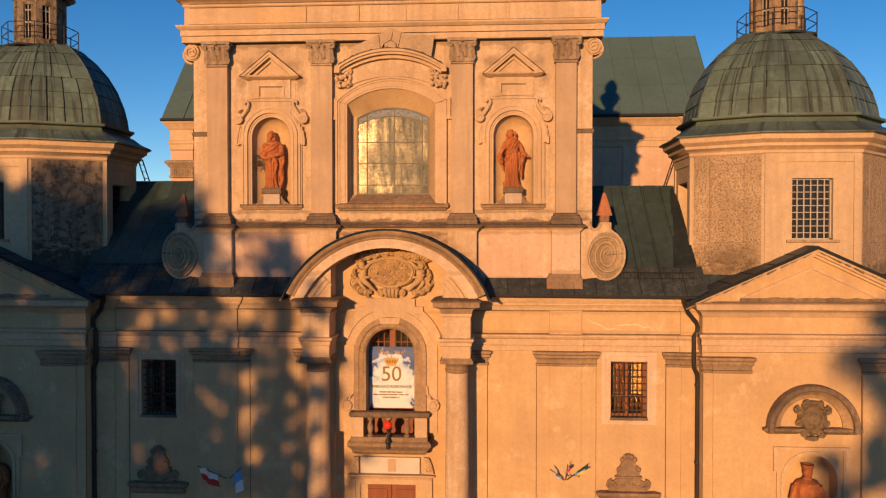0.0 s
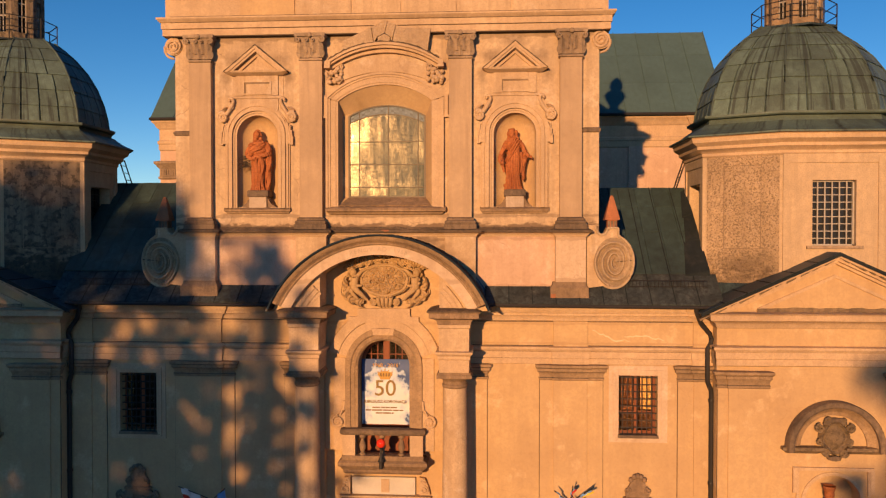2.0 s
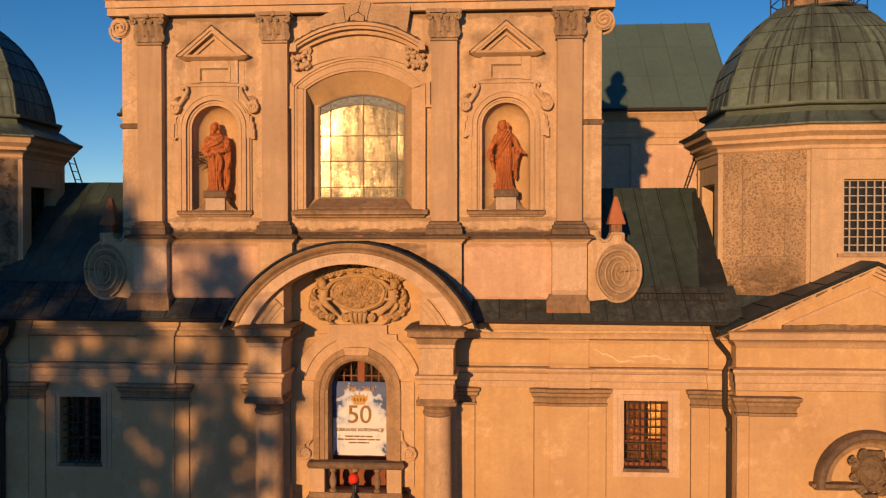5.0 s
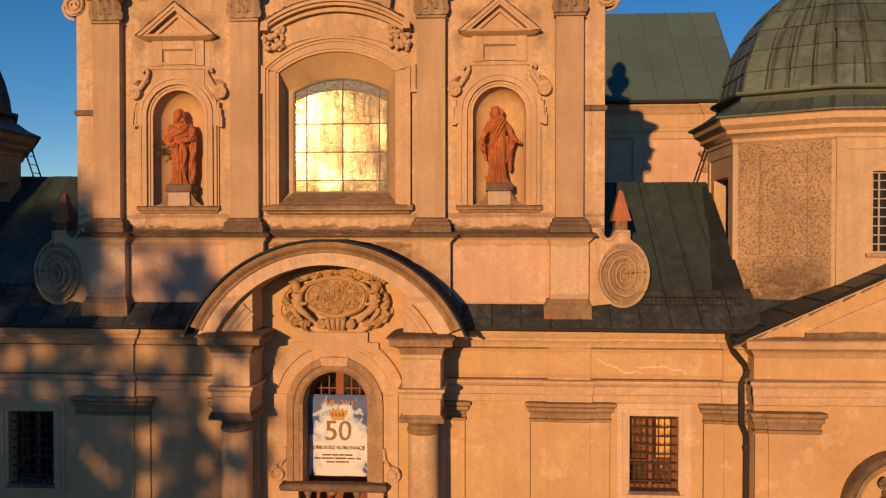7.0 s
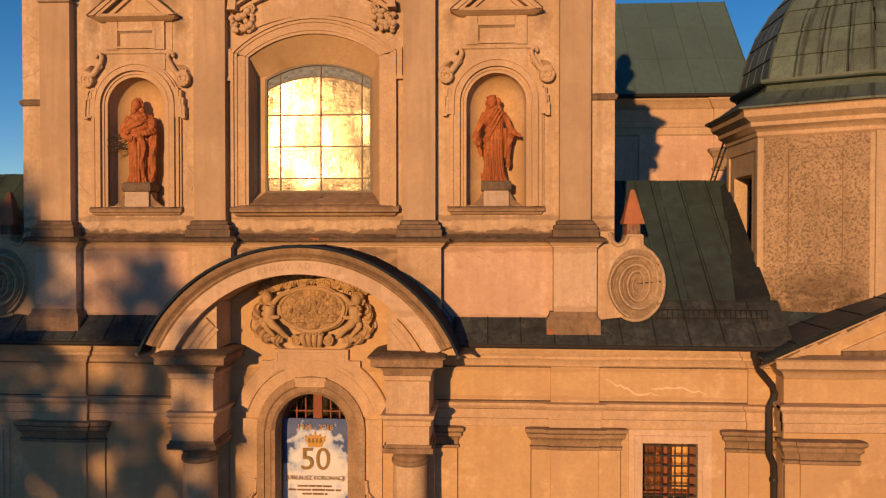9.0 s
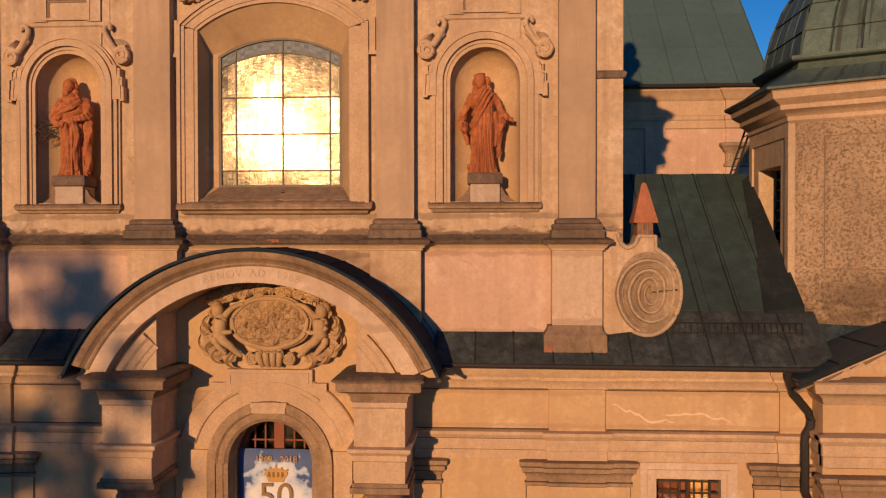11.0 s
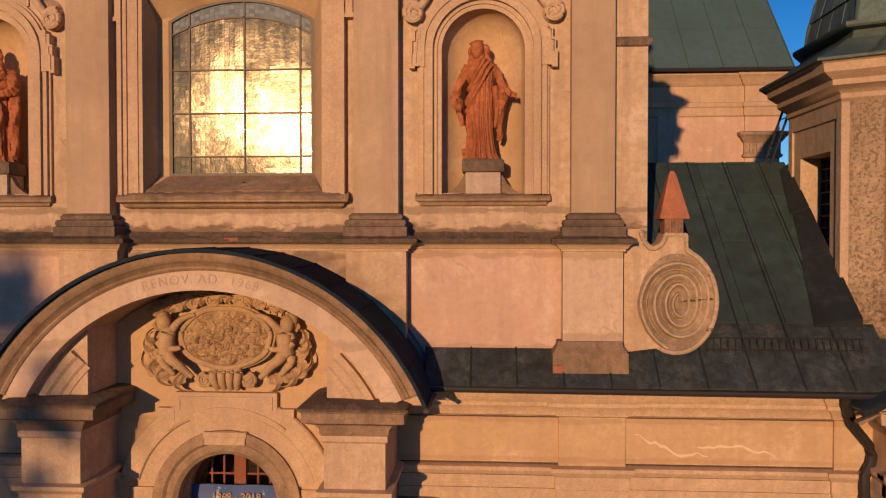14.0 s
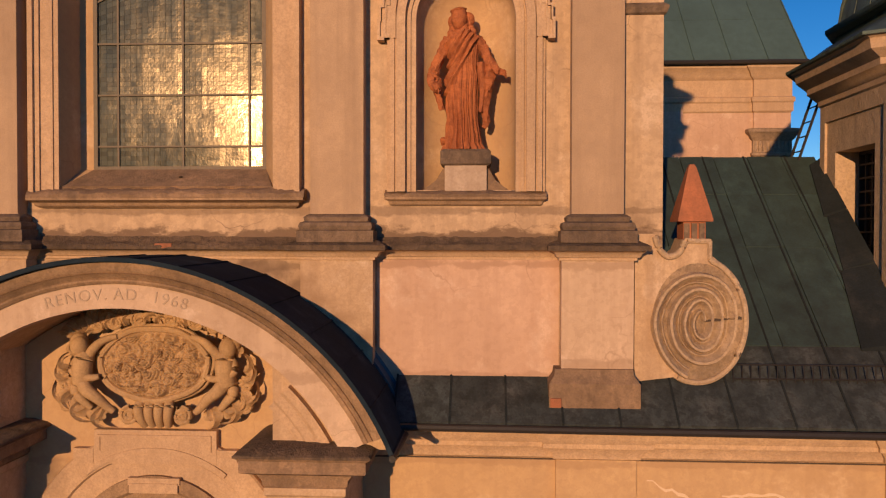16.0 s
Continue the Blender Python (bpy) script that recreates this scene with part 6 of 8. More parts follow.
for s in (-1, 1):
    # plain rounded supporter leaning on the oval
    bm = B()
    e = lambda u: s * u + (0.03 if s > 0 else 0.0)
    ball(bm, RCX + e(0.83), RY - 0.20, RCZ + 0.20, 0.098, 0.10, 0.118, 16, 12)
    ball(bm, RCX + e(0.86), RY - 0.15, RCZ + 0.24, 0.105, 0.09, 0.105, 14, 10)
    limb(bm, [(e(0.78), -0.17, 0.10), (e(0.79), -0.21, 0.02), (e(0.80), -0.20, -0.10), (e(0.80), -0.18, -0.20)], 0.105, 0.115)
    limb(bm, [(e(0.74), -0.18, 0.09), (e(0.65), -0.22, 0.19), (e(0.57), -0.21, 0.26), (e(0.47), -0.19, 0.30), (e(0.41), -0.18, 0.31)], 0.058, 0.030)
    limb(bm, [(e(0.86), -0.17, 0.05), (e(0.90), -0.22, -0.06), (e(0.78), -0.25, -0.13), (e(0.66), -0.24, -0.14), (e(0.60), -0.22, -0.13)], 0.056, 0.032)
    limb(bm, [(e(0.80), -0.18, -0.17), (e(0.73), -0.25, -0.27), (e(0.62), -0.24, -0.36), (e(0.53), -0.20, -0.46), (e(0.45), -0.18, -0.53)], 0.088, 0.036)
    limb(bm, [(e(0.84), -0.15, -0.18), (e(0.88), -0.19, -0.30), (e(0.80), -0.18, -0.41), (e(0.72), -0.15, -0.50)], 0.075, 0.035)
    part("side_shape", bm, RELIEF, relief, "plain rounded supporting shape")
    bm = B()
    for k in range(7):
        leaf(bm, RCX + e(0.90 - 0.05 * k), RCZ + 0.30 + 0.025 * k, math.pi / 2 - s * (0.9 - 0.28 * k), 0.24, RY - 0.08, -0.5 * s, 2)
    part("wing", bm, RELIEF, relief, "carved feathered wing")
    for x, z, ang, size, c in ((1.0, -0.08, 0.2, 0.22, 1.6), (0.98, -0.16, -0.5, 0.24, 1.9), (0.95, -0.30, -0.3, 0.27, -1.8), (0.98, -0.36, -0.9, 0.24, 1.7), (0.86, -0.42, -0.5, 0.28, -1.6), (0.76, -0.46, -0.9, 0.26, 1.2), (0.64, -0.50, -0.7, 0.26, -1.2), (0.60, -0.50, -1.5, 0.20, 0.9), (0.90, 0.10, 0.6, 0.22, 1.8)):
        bm = B()
        a = ang if s > 0 else math.pi - ang
        leaf(bm, RCX + s * x, RCZ + z, a, size, RY - 0.10, c * s, 3)
        part("leaf", bm, RELIEF, relief)
    for x, z, r in ((0.99, -0.24, 0.10), (1.02, -0.47, 0.075), (0.30, -0.585, 0.105), (0.18, 0.50, 0.10), (0.46, 0.47, 0.09), (0.66, 0.42, 0.07), (0.32, 0.60, 0.10)):
        bm = B()
        spiral_tube(bm, RCX + s * x, RY - 0.12, RCZ + z, r, 0.015, 2.1, 0.024, 90, -s, 48)
        ball(bm, RCX + s * x, RY - 0.03, RCZ + z, r * 0.95, 0.10, r * 0.95, 14, 8)
        part("scroll", bm, RELIEF, relief, "carved spiral scroll")
for k in range(4):
    bm = B()
    x = (k - 1.5) * 0.105
    limb(bm, [(x, -0.10, -0.42), (x * 1.1, -0.17, -0.49), (x, -0.16, -0.60), (x * 0.85, -0.08, -0.70)], 0.06, 0.045)
    part("flute", bm, RELIEF, relief)
for k in range(13):
    f = (k - 6) / 6
    for up, size in ((0.45, 0.19), (0.58, 0.24)):
        bm = B()
        leaf(bm, RCX + f * 0.66, RCZ + up - 0.10 * f * f, math.pi / 2 - f * 0.9 + random.uniform(-0.5, 0.5), size * random.uniform(0.85, 1.1), RY - 0.09, random.choice((-1.7, 1.7)), 3)
        part("crest_leaf", bm, RELIEF, relief)

# ---- lower roofs ----
EAVE_Y, EAVE_Z, RIDGE_Y, RIDGE_Z = -0.50, 8.99, 3.2, 12.25


def roof_z(y):
    return EAVE_Z + (y - EAVE_Y) * (RIDGE_Z - EAVE_Z) / (RIDGE_Y - EAVE_Y)


def slope_sheet(x0, x1, y0, y1, lift=0.0, top=RIDGE_Z):
    bm = B()
    rise = (top - RIDGE_Z) / (RIDGE_Y - EAVE_Y)
    z0, z1 = (roof_z(y) + lift + rise * (y - EAVE_Y) for y in (y0, y1))
    loft(bm, [[(x0, y0, z0), (x1, y0, z0), (x1, y0 + 0.01, z0 - 0.03), (x0, y0 + 0.01, z0 - 0.03)], [(x0, y1, z1), (x1, y1, z1), (x1, y1 + 0.01, z1 - 0.03), (x0, y1 + 0.01, z1 - 0.03)]])
    return bm


VALLEY = material("valley_sheet", (0.027, 0.033, 0.036), (0.010, 0.012, 0.012), rough=0.8, stain=0.6, bump=0.5, light=(0.05, 0.05, 0.046), gloss=0.05)
for s in (-1, 1):
    roof = thing("roof_side", (s * 6, 1.0, 9.0), "dark green copper roof in standing seam sheets", "roof", kind="structure")
    bm = B()
    wing, top = (8.78, RIDGE_Z) if s > 0 else (9.30, RIDGE_Z + 0.22)
    x0, x1 = sorted((s * 2.72, s * wing))
    prism_pts = [(EAVE_Y + 0.02, 8.94), (0.0, 8.94), (RIDGE_Y * 2 + 0.4, 8.94), (RIDGE_Y, top - 0.05)]
    loft(bm, [[(x, y, z) for y, z in prism_pts] for x in (x0, x1)])
    part("roof_core", bm, COPPER_D, roof)
    # lower apron before the wall, dark and dirty
    x = 2.74
    while x < 8.7:
        w = 0.62
        bm = slope_sheet(min(s * x, s * (x + w - 0.012)), max(s * x, s * (x + w - 0.012)), EAVE_Y, 0.02 if x < 5.7 else 0.35, 0.02)
        part("roof_sheet", bm, COPPER_AP, roof)
        bm = B()
        loft(bm, [[(s * x - 0.012, y, roof_z(y) + 0.0), (s * x + 0.012, y, roof_z(y)), (s * x + 0.012, y, roof_z(y) + 0.034), (s * x - 0.012, y, roof_z(y) + 0.034)] for y in (EAVE_Y, 0.02 if x < 5.7 else RIDGE_Y)])
        part("seam", bm, VALLEY, roof)
        x += w
    for i in range(6 if s > 0 else 7):
        xa = 5.72 + 0.51 * i
        for y0, y1 in ((0.36, 1.65), (1.66, 2.5), (2.51, RIDGE_Y)):
            bm = slope_sheet(min(s * xa, s * (xa + 0.5)), max(s * xa, s * (xa + 0.5)), y0, y1, 0.02 + 0.006 * ((i + int(y0 * 3)) % 2), top)
            part("roof_sheet", bm, COPPER_N, roof)
    # dark valley where the roof runs against the drum
    for (ya, xa), (yb, xb) in (((0.30, 8.12), (1.28, 8.32)), ((1.30, 8.36), (2.10, 8.50)), ((2.12, 8.46), (3.0, 8.62))) if s > 0 else ():
        bm = B()
        za, zb = roof_z(ya) + 0.055, roof_z(yb) + 0.055
        loft(bm, [[(s * xa, ya, za), (s * 8.77, ya, za + 0.10), (s * 8.77, ya, za - 0.03), (s * xa, ya, za - 0.03)], [(s * xb, yb, zb), (s * 8.77, yb, zb + 0.10), (s * 8.77, yb, zb - 0.03), (s * xb, yb, zb - 0.03)]])
        part("valley_sheet", bm, VALLEY, roof, "blackened valley sheet beside the drum")
    # eave gutter and snow guard
    bm = B()
    a, b = sorted((s * 2.80, s * 8.75))
    tube(bm, [(a, EAVE_Y - 0.03, EAVE_Z - 0.03), (b, EAVE_Y - 0.03, EAVE_Z - 0.06)], 0.042, 8)
    part("gutter", bm, PIPE, roof, "dark eave gutter")
    guard = thing("snow_guard", (s * 7.5, -0.1, 9.4), "low iron snow guard along the eave", "snow guard", "snow guards")
    for z in (0.06, 0.22):
        bm = B()
        a, b = sorted((s * 6.55, s * 8.6))
        tube(bm, [(a, -0.05, roof_z(-0.05) + z), (b, -0.05, roof_z(-0.05) + z)], 0.010, 5)
        part("rail", bm, IRON, guard)
    for k in range(22):
        bm = B()
        x = s * (6.55 + 2.05 * k / 21)
        tube(bm, [(x, -0.05, roof_z(-0.05) + 0.01), (x, -0.05, roof_z(-0.05) + 0.22)], 0.007, 4)
        part("bar", bm, IRON, guard)

# main nave behind the front
bm = B()
box(bm, -5.0, 5.0, 0.95, 20.0, 0.0, 17.0)
prism(bm, [(-5.3, 17.0), (5.3, 17.0), (0, 20.5)], 1.0, 20.0)
solid("nave", bm, PLASTER, "plain plaster nave block behind the front", "building", kind="structure")


# ---- side volutes with their small spires ----
# darker than the rims: stains plus groove shade put into the colour
SCROLLGROUND = material("scroll_ground", (0.45, 0.322, 0.203), (0.10, 0.070, 0.045), stain=0.75, streak=0.3, bump=0.7, bump_dist=0.02, speck=0.35, speck_size=7.0)


def side_volute(cx, s):
    """Slab with an oval spiral of raised rims beside the front wall."""
    t = thing("scroll_buttress", (cx, 0.0, 9.3), "plaster buttress scroll with a raised oval spiral", "scroll", "scroll buttresses")
    e = lambda u: cx + s * u
    bm = B()
    pts = [(e(0.56 * math.cos(radians(a))), 10.10 + 0.73 * math.sin(radians(a))) for a in range(-118, 66, 8)]
    pts = pts + [(e(0.15), 10.84), (e(0.15), 11.02), (e(-0.14), 11.03), (e(-0.19), 10.90), (e(-0.27), 10.84), (e(-0.35), 10.84), (e(-0.43), 10.92), (e(-0.48), 11.08), (e(-0.70), 11.08), (e(-0.70), 9.40)]
    prism(bm, pts, -0.06, 0.42)
    part("slab", bm, PLASTER, t, "weathered plaster slab", bevel=0.015)
    bm = B()
    rnd = random.Random(int(cx * 10))
    rim_h = ((0, 0.50), (0.25, 0.50), (0.5, 0.515), (0.75, 0.455), (1, 0.37), (1.25, 0.355), (1.5, 0.335), (1.75, 0.285), (2, 0.22), (2.5, 0.185), (3, 0.115), (3.5, 0.09), (4, 0.03))
    rim_v = ((0, 0.67), (0.25, 0.655), (0.75, 0.53), (1.25, 0.455), (1.75, 0.37), (2.25, 0.31), (2.75, 0.25), (3.25, 0.18), (3.75, 0.13), (4, 0.05))

    def along(tab, q):
        for (a0, b0), (a1, b1) in zip(tab, tab[1:]):
            if q <= a1:
                u = (q - a0) / (a1 - a0)
                return b0 + (b1 - b0) * u
        return tab[-1][1]

    def ridge(q0, q1, off, half, low, top, n):
        rings = []
        for i in range(n + 1):
            q = q0 + (q1 - q0) * i / n
            a = -2 * math.pi * q
            rh, rv = along(rim_h, q) - off, along(rim_v, q) - off
            nx, nz = math.cos(a) * rv, math.sin(a) * rh
            k = math.hypot(nx, nz)
            nx, nz = nx / k, nz / k
            px, pz = 0.03 + rh * math.cos(a), 10.085 + rv * math.sin(a)
            tp = top + rnd.uniform(-0.008, 0.006)
            hw = half * (1 - 0.45 * max(0.0, q - 2) / 2) * rnd.uniform(0.88, 1.1)
            rings.append([(e(px + nx * o * hw), y, pz + nz * o * hw) for o, y in ((1.0, low), (0.85, (low + tp) / 2), (0.45, tp), (-0.3, tp), (-0.8, (low + 2 * tp) / 3), (-2.2, low))])
        loft(bm, rings)

    ridge(0.30, 3.95, 0.0, 0.036, -0.058, -0.155, 220)
    part("spiral_rim", bm, SPIRAL, t, "raised worn spiral rim")
    bm = B()
    ridge(0.3, 2.6, 0.082, 0.013, -0.058, -0.105, 160)
    part("spiral_line", bm, SPIRAL, t, "thin worn line between the spiral rims")
    bm = B()
    loft(bm, [[(e(0.01 + 0.515 * k * math.cos(2 * math.pi * i / 40)), y, 10.085 + 0.665 * k * math.sin(2 * math.pi * i / 40)) for i in range(40)] for k, y in ((1.0, -0.05), (1.0, -0.064), (0.1, -0.066))])
    part("spiral_field", bm, SCROLLGROUND, t, "ground of the spiral, darkened for groove dirt and shade")
    bm = B()
    x = 0.06
    while x < 0.46:
        w = rnd.uniform(0.03, 0.07)
        box(bm, min(e(x), e(x + w)), max(e(x), e(x + w)), -0.142, -0.06, 10.09 + 0.09 * x + rnd.uniform(-0.008, 0.008), 10.105 + 0.09 * x + rnd.uniform(-0.004, 0.012))
        x += w
    part("crack", bm, SHADECRACK, t, "dark crack across the spiral")
    bm = B()
    tube(bm, curve([(e(-0.48), -0.07, 11.05), (e(-0.43), -0.07, 10.91), (e(-0.35), -0.07, 10.83), (e(-0.27), -0.07, 10.83), (e(-0.19), -0.07, 10.89), (e(-0.14), -0.07, 11.0)]), 0.038, 8)
    tube(bm, [(e(-0.12), -0.07, 11.0), (e(0.13), -0.07, 11.0)], 0.03, 6)
    tube(bm, [(e(0.13), -0.07, 11.0), (e(0.13), -0.07, 10.80)], 0.03, 6)
    tube(bm, [(e(0.13), -0.07, 10.80)] + [(e(0.535 * math.cos(radians(a))), -0.07, 10.10 + 0.70 * math.sin(radians(a))) for a in range(72, -118, -6)], 0.035, 8)
    part("edge_rim", bm, SPIRAL, t)
    sp = thing("spire", (e(-0.02), 0.15, 10.95), "small terracotta spire finial on a square brick shaft", "spire", "spire finials")
    x = e(-0.02)
    bm = B()
    box(bm, x - 0.125, x + 0.125, 0.01, 0.29, 10.9, 11.24)
    part("shaft", bm, TILE, sp, "brick shaft", bevel=0.01)
    bm = B()
    for k in range(3):
        box(bm, x - 0.12 + 0.085 * k, x - 0.06 + 0.085 * k, -0.012, 0.01, 11.02, 11.2)
    part("shaft_slot", bm, DARKSTONE, sp)
    bm = B()
    loft(bm, [[(x + k * h, 0.15 + m * h, z) for k, m in ((-1, -1), (1, -1), (1, 1), (-1, 1))] for h, z in ((0.195, 11.22), (0.195, 11.25), (0.045, 11.84), (0.025, 11.88))])
    part("cone", bm, TILE, sp, "pointed four-sided tiled cone", bevel=0.008)


side_volute(6.14, 1)
side_volute(-6.24, -1)


# ---- domed corner chapels ----
def chapel(cx, s, corner):
    """Projecting chapel front with pediment; u runs outward from its middle."""
    half = abs(cx - corner)
    X = lambda u: cx + s * u
    yf = -0.45
    t = thing("side_chapel", (cx, 0.5, 0), "ochre plaster side chapel front with a low pediment", "chapel", "side chapels")
    bm = B()
    a, b = sorted((X(-half), X(half)))
    NR = 0.71
    prism(bm, [(a, 0.0), (cx - NR, 0.0), (cx - NR, 3.90)] + arc_pts(cx, 3.90, NR, 180, 0, 20)[1:-1] + [(cx + NR, 3.90), (cx + NR, 0.0), (b, 0.0), (b, 8.62), (a, 8.62)], yf, yf + 0.5)
    box(bm, a, b, yf + 0.5, 2.4, 0.0, 8.62)
    part("wall", bm, PLASTER_Y, t, "ochre plaster wall")
    for u0, u1 in ((-half + 0.02, -half + 0.30), (-half + 0.28, -1.65), (1.35, half - 0.2)):
        p, q = sorted((X(u0), X(u1)))
        deep = -0.04 if u0 < -half + 0.1 else -0.08
        bm = B()
        box(bm, p, q, yf + deep, yf + 0.02, 0.0, 6.90)
        pl = part("pilaster", bm, PLASTER_Y, t, bevel=0.008)
        bm = B()
        mould(bm, p, q, yf + deep, [(0.0, 6.84), (0.03, 6.86), (0.03, 6.92), (0.01, 6.94), (0.03, 7.05), (0.07, 7.10), (0.07, 7.17), (0.12, 7.22), (0.12, 7.28), (0.02, 7.30)], yback=0.12)
        cap = part("capital", bm, LOWCAP, pl, "brownish moulded plaster capital")
        # dark strips for shade and dirt in the capital's creases
        bm = B()
        for pr, z in ((0.034, 6.925), (0.075, 7.175), (0.10, 7.215)):
            box(bm, p - pr, q + pr, yf + deep - pr, yf, z - 0.008, z + 0.008)
        part("dirt_line", bm, SHADECRACK, cap)
        # shade along both pilaster edges, put in as dark strips
        bm = B()
        for x in (p - 0.016, q + 0.001):
            box(bm, x, x + 0.015, yf - 0.006, yf + 0.01, 0.0, 6.82)
        part("groove_line", bm, SHADECRACK, pl)
    for prof, nm in ((((0.0, 7.42), (0.04, 7.44), (0.04, 7.60), (0.06, 7.62), (0.06, 7.78), (0.12, 7.86), (0.12, 7.92), (0.0, 7.95)), "architrave"), (((0.0, 8.40), (0.05, 8.45), (0.08, 8.52), (0.15, 8.58), (0.24, 8.62), (0.26, 8.76), (0.30, 8.80), (0.05, 8.83)), "cornice")):
        bm = B()
        mould(bm, a, b, yf - 0.02, list(prof), yback=0.6)
        part(nm, bm, TRIM, t, "moulded plaster " + nm)
        p, q = sorted((X(-half), X(-1.65)))
        bm = B()
        mould(bm, p, q, yf - 0.08, list(prof), yback=0.1)
        part(nm + "_break", bm, TRIM, t)
    zA = 10.34
    bm = B()
    prism(bm, [(a - 0.1, 8.80), (b + 0.1, 8.80), (cx, zA - 0.12)], yf - 0.02, 2.0)
    part("tympanum", bm, PLASTER_Y, t)
    for sg in (-1, 1):
        bm = B()
        for k, (o, d) in enumerate(((0.0, 0.32), (0.09, 0.24), (0.17, 0.13))):
            ex = (half + 0.32)
            pts = [(cx + sg * (ex - o * 2.0), 8.80), (cx, zA - o), (cx, zA - o - 0.10), (cx + sg * (ex - o * 2.0 - 0.24), 8.80)]
            prism(bm, pts, yf - d, yf + 0.02)
        part("raking_cornice", bm, TRIM, t, "weathered moulded raking cornice", bevel=0.008)
    for sg in (-1, 1):
        bm = B()
        pts = [(cx + sg * 1.95, 8.92), (cx, 9.80), (cx, 9.72), (cx + sg * 1.72, 8.92)]
        prism(bm, pts, yf - 0.06, yf + 0.02)
        part("tympanum_frame", bm, TRIM, t)
    bm = B()
    mould(bm, cx - 1.9, cx + 1.9, yf, [(0.02, 8.82), (0.07, 8.86), (0.02, 8.92)])
    part("tympanum_frame", bm, TRIM, t)
    # copper roof behind the pediment, in sheets
    for sg in (-1, 1):
        for k in range(6):
            u0, u1 = 0.0 + 0.575 * k, 0.575 * (k + 1) - 0.012
            z0, z1 = zA + 0.04 - (zA - 8.84) * u0 / 3.3, zA + 0.04 - (zA - 8.84) * u1 / 3.3
            for y0, y1 in ((yf - 0.36, 0.55), (0.56, 1.7), (1.71, 2.6)):
                bm = B()
                loft(bm, [[(cx + sg * u0, y, z0), (cx + sg * u1, y, z1), (cx + sg * u1, y, z1 - 0.04), (cx + sg * u0, y, z0 - 0.04)] for y in (y0, y1)])
                part("roof_sheet", bm, COPPER_CH, t)
        # dark folded edge along the rake
        bm = B()
        prism(bm, [(cx + sg * 3.45, zA + 0.035 - (zA - 8.84) * 3.45 / 3.3), (cx, zA + 0.035), (cx, zA - 0.055), (cx + sg * 3.45, zA - 0.055 - (zA - 8.84) * 3.45 / 3.3)], yf - 0.385, yf - 0.363)
        part("roof_edge", bm, VALLEY, t, "black folded edge of the roof")
        for k in range(1, 6):
            u = 0.575 * k - 0.006
            z = zA + 0.04 - (zA - 8.84) * u / 3.3
            bm = B()
            box(bm, cx + sg * u - 0.014, cx + sg * u + 0.014, yf - 0.36, 2.5, z - 0.02, z + 0.010)
            part("seam", bm, VALLEY, t)
        # dirt and shade under the rake, put into brown strips broken by worn places
        rnd = random.Random(31 + sg)
        bm = B()
        u = 0.1
        while u < 3.2:
            w = rnd.uniform(0.12, 0.42)
            h = rnd.uniform(0.015, 0.05)
            za, zb = (zA - 0.105 - (zA - 8.84) * q / 3.3 for q in (u, u + w))
            prism(bm, [(cx + sg * u, za), (cx + sg * (u + w), zb), (cx + sg * (u + w * 0.9), zb - h), (cx + sg * (u + w * 0.1), za - h)], yf - 0.326, yf - 0.2)
            u += w + rnd.uniform(0.0, 0.10)
        part("crust", bm, CARVED, t, "brown strips of dirt and painted shade under the raking cornice")
    rnd = random.Random(5)
    bm = B()
    xs = [cx - 1.95 + 3.85 * k / 22 for k in range(23)]
    prism(bm, [(x, 8.845 - rnd.uniform(0.0, 0.03)) for x in xs] + [(x, 8.93 + rnd.uniform(-0.02, 0.02)) for x in reversed(xs)], yf - 0.09, yf)
    part("ledge_crust", bm, CARVED, t, "brown crust on the ledge under the gable field")
    # lunette with arms, and the niche under it
    bm = B()
    arc_band(bm, cx, 5.34, [(0.84, yf + 0.02), (0.84, yf - 0.05), (0.88, yf - 0.06), (0.93, yf - 0.055), (1.0, yf - 0.10), (1.08, yf - 0.20), (1.10, yf - 0.24), (1.18, yf - 0.26), (1.18, yf + 0.02)], 0, 180, 36)
    part("lunette_arch", bm, LOWCAP, t, "brown weathered half-round moulding")
    bm = B()
    arc_band(bm, cx, 5.34, [(1.06, yf + 0.02), (1.06, yf - 0.275), (1.10, yf - 0.30), (1.20, yf - 0.30), (1.225, yf - 0.26), (1.225, yf + 0.02)], -4, 184, 36)
    part("lunette_rim", bm, DARKSTONE, t, "blackened outer rim")
    for sg in (-1, 1):
        bm = B()
        p, q = sorted((cx + sg * 0.45, cx + sg * 1.14))
        mould(bm, p, q, yf, [(0.05, 5.18), (0.12, 5.24), (0.18, 5.28), (0.18, 5.36), (0.02, 5.38)])
        part("lunette_ledge", bm, CARVED, t)
    bm = B()
    out = lambda a: 1.0 + (0.12 * math.sin(a) if math.sin(a) < 0 else 0.0) + 0.05 * math.cos(4 * a) + 0.015 * math.sin(9 * a)
    loft(bm, [[(cx + 0.37 * k * out(a) * math.cos(a), y, 5.60 + 0.47 * k * out(a) * math.sin(a)) for a in (2 * math.pi * i / 56 for i in range(56))] for k, y in ((1.0, yf + 0.02), (1.0, yf - 0.10), (0.88, yf - 0.19), (0.76, yf - 0.11), (0.70, yf - 0.10), (0.62, yf - 0.13), (0.3, yf - 0.20), (0.05, yf - 0.21))])
    coat = part("shield", bm, CARVED, t, "carved stone shield with scrolled edge")
    for sg in (-1, 1):
        for u, z, r, st in ((0.37, 5.86, 0.115, 90), (0.37, 5.50, 0.09, -60), (0.22, 5.22, 0.10, 0), (0.16, 6.03, 0.10, 60)):
            bm = B()
